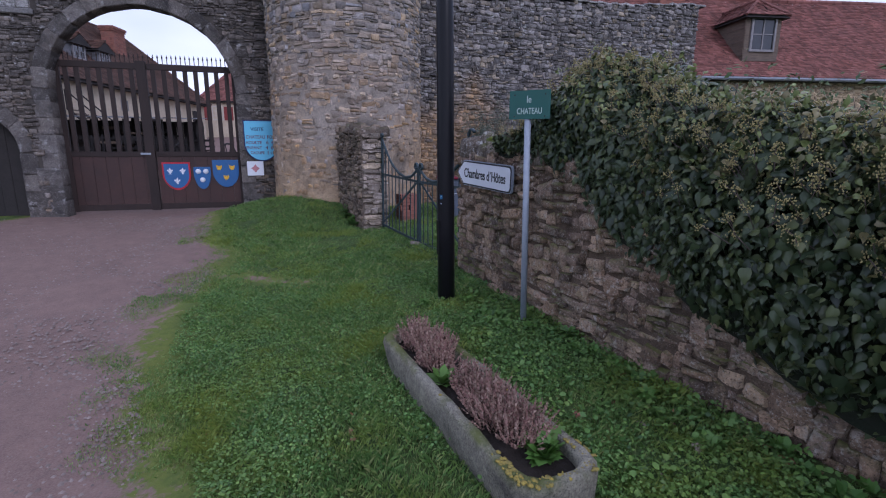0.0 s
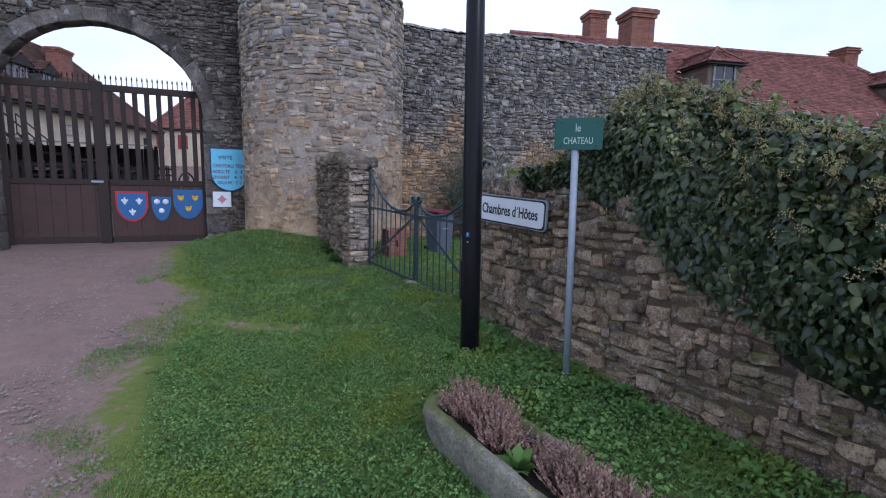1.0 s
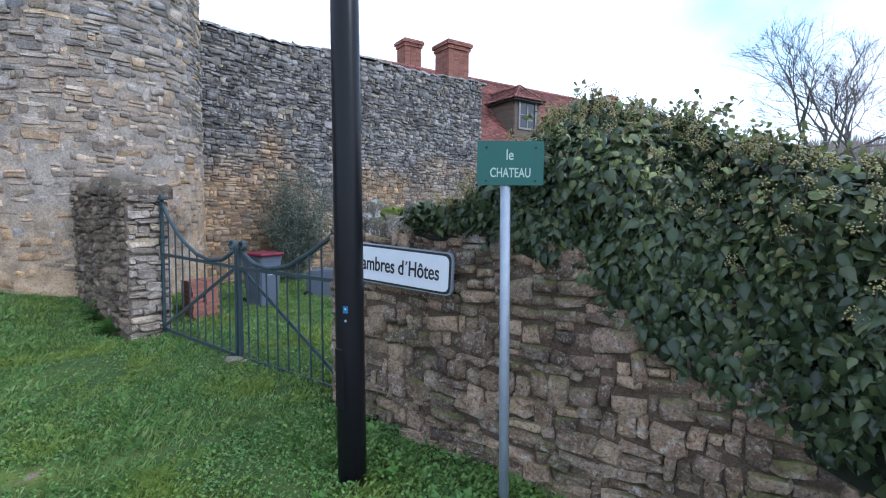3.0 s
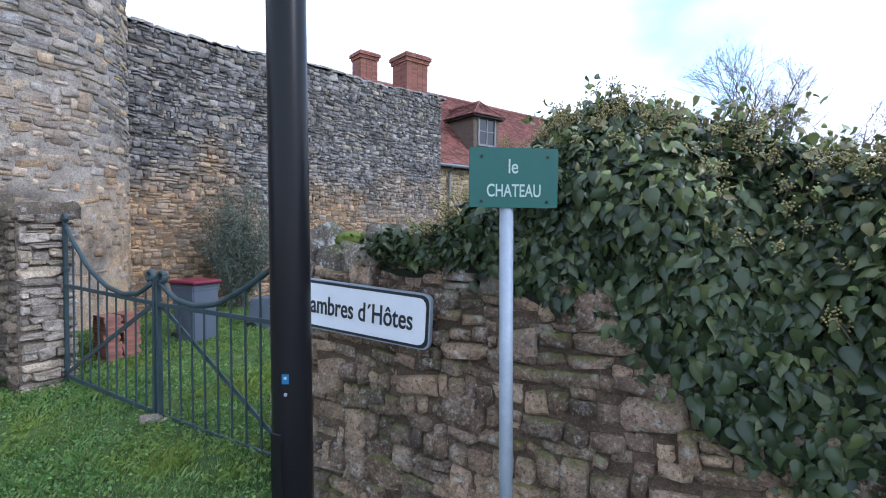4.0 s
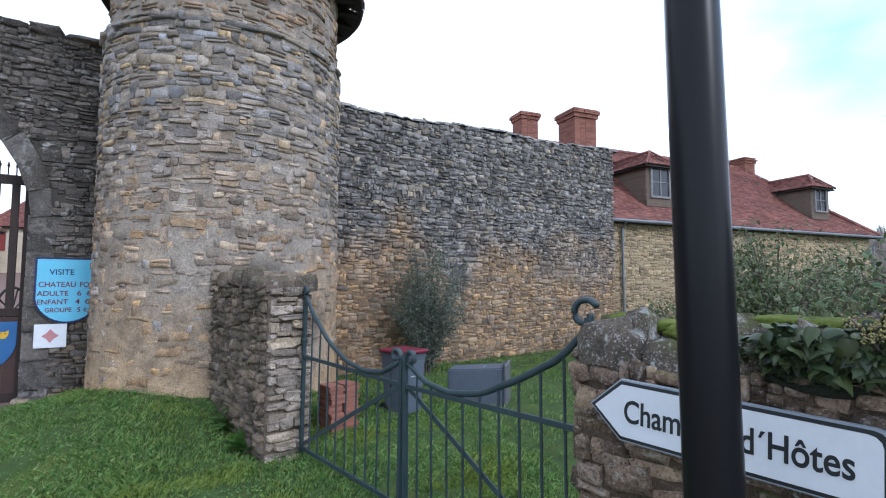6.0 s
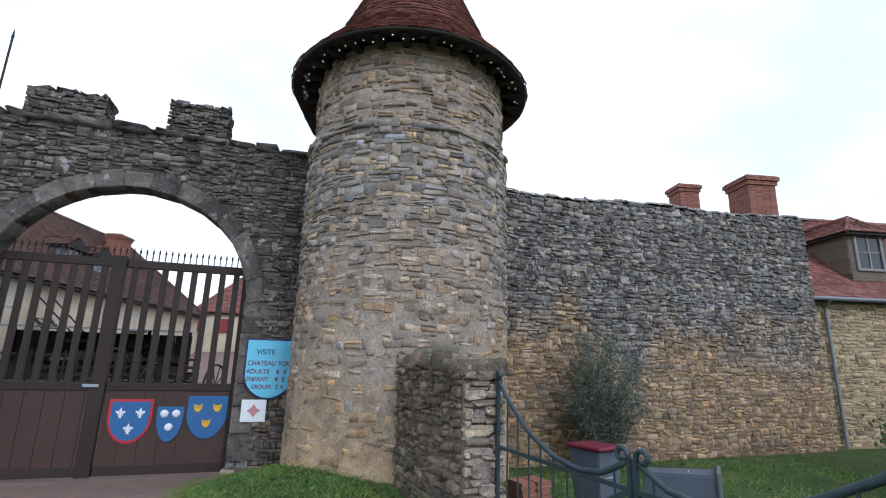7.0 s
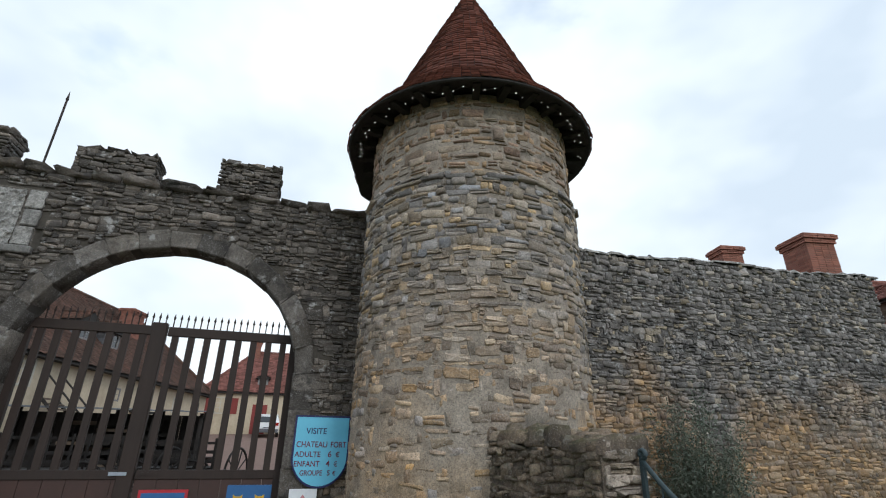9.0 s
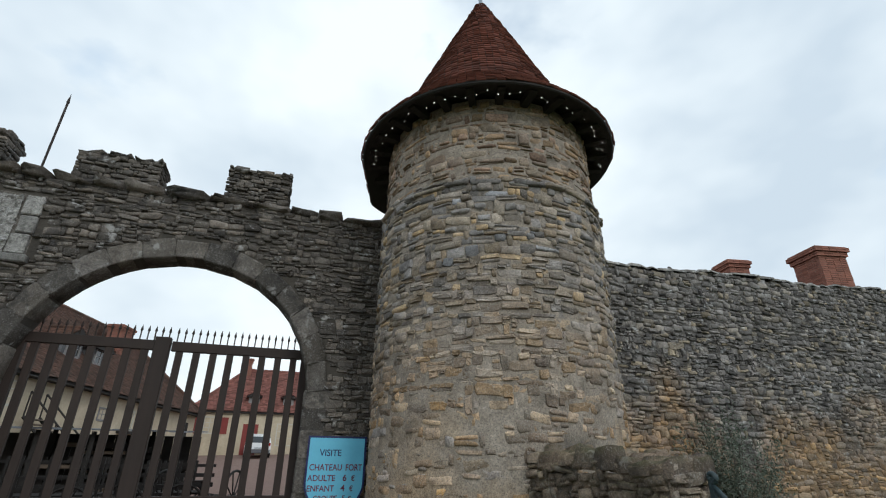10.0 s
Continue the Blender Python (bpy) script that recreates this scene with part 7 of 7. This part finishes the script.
    for args in ((150000, -3.6, 2.0, 1.2, 6.5, 0.024), (60000, -5.8, 1.0, 6.0, 12.5, 0.028), (9000, -2.6, 2.0, 1.2, 6.5, 0.034, 0.15), (3600, 0.1, 2.2, 1.6, 5.6, 0.048, -0.4)):
        V, F = clover(*args)
        Vs.append(V), Fs.append(F + k)
        k += len(V)
    tagged(quad_object("clover", np.vstack(Vs), np.vstack(Fs), M_CLOVER), "low clover and small broad-leaved weeds in the grass", "clover", kind="stuff")


make_turf()


def make_weed(x, y, size, seed, mat, label="leafy green weed growing at the foot of the wall", name="weed", at=None):
    """A rosette or tuft of pointed leaves."""
    rng = np.random.default_rng(seed)
    z = float(ground_z(x, y)) if at is None else at
    Vs, Fs, k = [np.zeros(3)], [], 1
    for _ in range(int(26 + 20 * rng.random())):
        a, el = rng.uniform(0, 6.28), rng.uniform(0.15, 1.2)
        L = size * rng.uniform(0.5, 1.2)
        d = np.array([math.cos(a) * math.cos(el), math.sin(a) * math.cos(el), math.sin(el)])
        s = np.array([-math.sin(a), math.cos(a), 0.0])
        w = L * rng.uniform(0.16, 0.26)
        Vs += [d * L * 0.6 + s * w, d * L - np.array([0, 0, L * 0.18]), d * L * 0.6 - s * w, d * L * 0.55 - np.array([0, 0, 0.03 * L])]
        Fs += [(k + 3, 0, k), (k + 3, k, k + 1), (k + 3, k + 1, k + 2), (k + 3, k + 2, 0)]
        k += 4
    t = tagged(quad_object(name, np.array(Vs), np.array(Fs), mat), label, "weed", "weeds along the wall")
    t.matrix_basis = Matrix.Translation((x, y, z))


M_WEED = leaf_material("bright_weed", [(0.08, 0.18, 0.035), (0.12, 0.25, 0.045), (0.15, 0.27, 0.06), (0.07, 0.15, 0.04)], 0.55, 0.25)
rng_w = random.Random(5)
for k in range(90):
    y = rng_w.uniform(1.9, 6.0)
    edge = LX + 0.522 * (LY - y)
    x = edge - 0.1 - abs(rng_w.gauss(0, 0.33))
    make_weed(x, y, rng_w.uniform(0.06, 0.14), 400 + k, M_WEED if k % 3 else M_CLOVER)
for k, (x, y) in enumerate(((-0.3, 5.3), (0.15, 5.35), (0.5, 4.7), (0.75, 4.6), (0.95, 4.5), (-0.15, 5.7), (0.3, 4.9), (-2.3, 11.1), (-2.0, 10.4), (-1.95, 10.7), (-2.2, 10.9))):
    make_weed(x, y, 0.12 if k < 7 else 0.34, 500 + k, M_WEED)
for k, (u, v) in enumerate(((1.86, 0.1), (1.95, 0.06), (1.9, 0.14), (0.95, -0.1))):
    p = trough_m @ Vector((u, v, 0.28))
    make_weed(p.x, p.y, 0.16, 540 + k, M_WEED, "bright green seedling in the stone trough", "seedling", p.z - 0.01)


def make_olive():
    """A bushy grey-green shrub on several thin stems."""
    rng = np.random.default_rng(601)
    x, y = 1.2, 14.35
    z = float(ground_z(x, y))
    t = thing("olive_shrub", Matrix.Translation((x, y, z)), "bushy grey-green olive shrub against the rampart", "shrub")
    bm, ends = bmesh.new(), []
    for k in range(46):
        a, r = rng.uniform(0, 6.28), rng.uniform(0.2, 0.95)
        h = rng.uniform(1.2, 3.1) * (1.1 - 0.35 * r)
        p1 = Vector((0.25 * r * math.cos(a), 0.25 * r * math.sin(a), h * 0.4))
        p2 = Vector((0.95 * r * math.cos(a + 0.2), 0.75 * r * math.sin(a + 0.2), h))
        tube(bm, [(0.05 * math.cos(a), 0.05 * math.sin(a), -0.05), p1, p2], [0.02, 0.012, 0.004], 5)
        ends.append((p1, p2))
    tagged(part("stem_growth", bm, M_BARK, t), kind="stuff")
    P = []
    for p1, p2 in ends:
        for _ in range(520):
            f = rng.uniform(-0.3, 1.05)
            P.append(np.array(p1.lerp(p2, f)) + rng.normal(0, 0.1, 3))
    P = np.array(P)
    P = P[P[:, 2] > 0.05]
    V, F = scatter_leaves(P, rng.normal(0, 1, P.shape) + np.array([0, -0.3, 0.6]), rng.uniform(0.05, 0.1, len(P)), rng, THIN_LEAF, roll=2.0)
    tagged(quad_object("foliage", V, F, M_OLIVE, t), kind="stuff")


make_olive()


def make_bush(name, x, y, rx, ry, h, count, size, mat, label, seed, base=None, stems=18):
    """A loose bush of arching canes with leaves along them."""
    rng = np.random.default_rng(seed)
    z = float(ground_z(x, y)) if base is None else base
    t = thing(name, Matrix.Translation((x, y, z)), label, "bush")
    bm, P = bmesh.new(), []
    for k in range(stems):
        a, r = rng.uniform(0, 6.28), rng.uniform(0.3, 1.0)
        q = [Vector((rx * r * f * math.cos(a), ry * r * f * math.sin(a), h * rng.uniform(0.85, 1.1) * math.sin(min(f * 1.9, 1.75)) * (1.15 - 0.4 * r))) for f in (0, 0.3, 0.6, 0.85, 1.0)]
        tube(bm, q, [0.02, 0.015, 0.01, 0.007, 0.004], 5)
        for _ in range(count // stems):
            f = rng.uniform(0.1, 1.0) * 3.999
            p = q[int(f)].lerp(q[int(f) + 1], f % 1)
            P.append(np.array(p) * np.array([1, 1, rng.uniform(0.35, 1.06)]) + rng.normal(0, 0.09 + 0.04 * h, 3))
    part("canes", bm, M_TWIG, t)
    P = np.array(P)
    P = P[P[:, 2] > 0]
    V, F = scatter_leaves(P, rng.normal(0, 0.7, P.shape) + np.array([-0.4, -0.5, 0.8]), rng.uniform(0.6, 1.3, len(P)) * size, rng, OVAL_LEAF, roll=1.0)
    tagged(quad_object("foliage", V, F, mat, t), kind="stuff")


make_bush("bramble_bush", 9.0, 12.6, 2.0, 1.6, 2.9, 9000, 0.11, M_SHRUB, "tangled bramble bush growing before the stone house", 701, stems=40)
make_bush("bramble_bush", 12.5, 13.4, 2.4, 1.8, 2.7, 7000, 0.12, M_SHRUB, "tangled bramble bush growing before the stone house", 702, stems=36)
make_bush("bramble_bush", 6.3, 12.3, 1.2, 1.0, 1.7, 3400, 0.1, M_SHRUB, "low bramble bush growing in the garden", 703, stems=24)
make_bush("garden_bush", 3.6, 6.6, 1.4, 1.3, 2.35, 6500, 0.09, M_SHRUB, "overgrown green bush behind the garden wall", 704, stems=30)
make_bush("garden_bush", 5.4, 5.6, 1.8, 1.6, 2.4, 7000, 0.1, M_SHRUB, "overgrown green bush behind the garden wall", 705, stems=30)


def make_bare_tree(x, y, h, seed, label, spread=0.55, base=None, depth=6, r0=None):
    rng = random.Random(seed)
    z = float(ground_z(x, y)) if base is None else base
    t = thing("bare_tree", Matrix.Translation((x, y, z)), label, "tree", "bare winter trees")
    limb, twig = bmesh.new(), bmesh.new()
    def grow(p, d, L, r, k):
        mid = p + d * L * 0.5 + Vector((rng.gauss(0, 1), rng.gauss(0, 1), rng.gauss(0, 0.5))) * L * 0.06
        q = p + d * L + Vector((rng.gauss(0, 1), rng.gauss(0, 1), 0)) * L * 0.05
        tube(limb if k >= depth - 2 else twig, [p, mid, q], [r, r * 0.82, r * 0.66], 6 if k >= depth - 2 else 3, caps=False)
        if k <= 0:
            return
        for _ in range(3 if k > 1 else 4):
            s = spread * rng.uniform(0.55, 1.25)
            e = (d + Vector((rng.gauss(0, s), rng.gauss(0, s), rng.gauss(0.12, s * 0.5)))).normalized()
            grow(p.lerp(q, rng.uniform(0.45, 1.0)) if rng.random() < 0.5 else q, e, L * rng.uniform(0.62, 0.82), r * 0.58, k - 1)
    grow(Vector((0, 0, -0.3)), Vector((0.03, 0.02, 1)), h * 0.26, r0 or h * 0.013, depth)
    part("trunk", limb, M_BARK, t)
    tagged(part("twig_growth", twig, M_TWIG, t, "fine bare twigs"), kind="stuff")


make_bare_tree(31.4, 17.6, 16.0, 11, "tall bare winter tree with a wide fan of twigs", 0.6, depth=7)
make_bare_tree(33.0, 16.0, 15.5, 12, "bare winter tree with spreading limbs", 0.6, depth=7)
make_bare_tree(26.0, 30.5, 12.0, 13, "bare winter tree behind the stone house", 0.45, depth=5)
make_bare_tree(23.0, 31.5, 11.5, 14, "bare winter tree behind the stone house", 0.45, depth=5)
make_bare_tree(47.0, 33.0, 9.0, 15, "distant bare winter tree", 0.42, depth=5)


def make_hill():
    """A wooded rise far off to the east: slope and thin bare trunks."""
    rng = np.random.default_rng(801)
    nx, ny = 60, 14
    X = np.linspace(55, 420, nx)
    V, F = [], []
    for j in range(ny):
        for i in range(nx):
            f = j / (ny - 1)
            ang = radians(-35 + 75 * i / (nx - 1))
            R = 62 + 130 * f
            hgt = (21 * f ** 0.8) * (0.7 + 0.3 * math.sin(i * 0.31)) + 1.2 * noise.noise((i * 0.4, j * 0.6, 0))
            V.append((R * math.cos(ang), R * math.sin(ang) + 6, -1 + hgt))
    for j in range(ny - 1):
        for i in range(nx - 1):
            a = j * nx + i
            F.append((a, a + 1, a + nx + 1, a + nx))
    hill = mesh_object("far_hill", V, F, plain_material("winter_woodland_floor", (0.2, 0.165, 0.13), (0.13, 0.125, 0.085), 0.05, 0.95, bump=0), None, True)
    tagged(hill, "low wooded hill in winter brown far behind", "hill", kind="structure")
    Vs, Fs, k = [], [], 0
    V = np.array(V)
    for _ in range(5200):
        p = V[rng.integers(len(V))] + np.array([rng.normal(0, 3), rng.normal(0, 3), 0])
        h = rng.uniform(4, 8)
        for q in range(5):
            a = rng.uniform(0, 6.28)
            d = np.array([math.cos(a), math.sin(a), 0]) * rng.uniform(0.3, 1.6)
            b = p + np.array([0, 0, h * rng.uniform(0.0, 0.5)])
            t = p + d + np.array([0, 0, h * rng.uniform(0.7, 1.0)])
            w = np.array([0.09, -0.09, 0])
            Vs += [b - w, b + w, t]
            Fs.append((k, k + 1, k + 2))
            k += 3
    tagged(quad_object("far_woods", np.array(Vs), np.array(Fs), plain_material("far_bare_wood", (0.26, 0.22, 0.2), (0.18, 0.15, 0.13), 0.1, 0.95, bump=0)), "grey-brown leafless wood on the far hill", "woods", kind="stuff")


make_hill()

# mossy cushions and loose stones by the walls
M_MOSS = plain_material("bright_moss", (0.14, 0.17, 0.02), (0.08, 0.11, 0.015), 25, 0.95, bump=0.8, dist=0.02)


def make_moss(u, r, out, seed):
    rng = np.random.default_rng(seed)
    a = Vector((LD[0], LD[1], 0)).normalized()
    n = Vector((a.y, -a.x, 0))
    bm = bmesh.new()
    bmesh.ops.create_icosphere(bm, subdivisions=3, radius=1.0)
    for v in bm.verts:
        k = 1 + 0.35 * noise.noise(v.co * 2.2 + Vector((seed, 0, 0))) + 0.12 * noise.noise(v.co * 7)
        v.co = Vector((v.co.x * r * k, v.co.y * r * 0.6 * k, v.co.z * 0.045 * k))
    me = bpy.data.meshes.new("moss_cushion")
    bm.to_mesh(me), bm.free()
    me.materials.append(M_MOSS), me.shade_smooth()
    ob = new("moss_cushion", me)
    p = Vector((LX, LY, low_top(u) + 0.1)) + a * u - n * out
    ob.matrix_basis = Matrix.Translation(p) @ Matrix.Rotation(math.atan2(a.y, a.x), 4, "Z")
    tagged(ob, "cushion of bright yellow-green moss on the wall top", "moss", "moss on the garden wall")


for k, (u, r, o) in enumerate(((0.12, 0.1, 0.3), (0.35, 0.16, 0.33), (0.7, 0.2, 0.3), (0.95, 0.22, 0.35), (1.2, 0.2, 0.2), (1.45, 0.2, 0.35), (0.55, 0.1, 0.12))):
    make_moss(u, r, o, k)
for k, (x, y, s) in enumerate(((-0.62, 8.33, 0.12), (-0.5, 8.25, 0.07), (1.25, 3.0, 0.045), (1.5, 2.75, 0.06), (1.15, 2.5, 0.04), (-2.95, 4.9, 0.03), (-1.7, 10.2, 0.1), (-5.75, 13.65, 0.16), (0.84, 3.1, 0.07), (1.15, 3.3, 0.05))):
    V, F = SHAPES[k % len(SHAPES)]
    ob = quad_object("loose_stone", V * np.array([s * 1.5, s, s * 0.8]), F, M_STUB if k < 8 else M_BRICK)
    ob.matrix_basis = Matrix.Translation((x, y, float(ground_z(x, y)) - 0.01)) @ Matrix.Rotation(k * 1.3, 4, "Z")
    tagged(ob, "pale loose stone lying in the grass" if k < 8 else "broken piece of red clay tile lying in the weeds", "stone", "loose stones")


def make_gravel():
    rng = np.random.default_rng(901)
    n = 9000
    y = rng.uniform(1.6, 12.5, n) ** 1.0
    x = road_edge(y) - rng.exponential(1.6, n) + 0.25
    S = rng.uniform(0.006, 0.02, n)
    base = np.array([(-1, -0.6, 0), (0.8, -0.9, 0), (1, 0.7, 0), (-0.7, 0.9, 0), (0.1, 0.0, 0.9)])
    F = np.array([(0, 1, 4), (1, 2, 4), (2, 3, 4), (3, 0, 4)])
    t = rng.uniform(0, 6.28, n)
    c, s = np.cos(t), np.sin(t)
    X = base[None, :, 0] * c[:, None] - base[None, :, 1] * s[:, None]
    Y = base[None, :, 0] * s[:, None] + base[None, :, 1] * c[:, None]
    V = np.stack((X * S[:, None] + x[:, None], Y * S[:, None] + y[:, None], base[None, :, 2] * S[:, None] + ground_z(x, y)[:, None]), -1)
    tagged(quad_object("gravel", V.reshape(-1, 3), (F[None] + (np.arange(n) * 5)[:, None, None]).reshape(-1, 3), M_GRAVEL), "loose pinkish gravel scattered on the drive", "gravel", kind="stuff")


M_GRAVEL = plain_material("gravel_stone", (0.32, 0.26, 0.23), (0.2, 0.16, 0.14), 9, 0.9, bump=0.2, per_piece=0.8)
make_gravel()


def make_litter():
    """A few fallen leaves and straws at the foot of the wall."""
    rng = np.random.default_rng(951)
    cols = leaf_material("fallen_leaf", [(0.2, 0.09, 0.04), (0.3, 0.16, 0.07), (0.12, 0.07, 0.04), (0.36, 0.26, 0.13)], 0.7, 0.05)
    for k in range(70):
        y = rng.uniform(1.9, 5.6)
        x = LX + 0.522 * (LY - y) - 0.08 - abs(rng.normal(0, 0.35)) if k < 52 else rng.uniform(-2.6, 0.0)
        s = rng.uniform(0.03, 0.065)
        V, F = (OVAL_LEAF, IVY_LEAF)[k % 2]
        ob = quad_object("fallen_leaf", V * s, F, cols)
        ob.matrix_basis = Matrix.Translation((x, y, float(ground_z(x, y)) + 0.03)) @ Matrix.Rotation(rng.uniform(0, 6.28), 4, "Z") @ Matrix.Rotation(rng.normal(0, 0.3), 4, "X")
        tagged(ob, "dry brown fallen leaf lying in the weeds", "leaf", "fallen leaves")


make_litter()
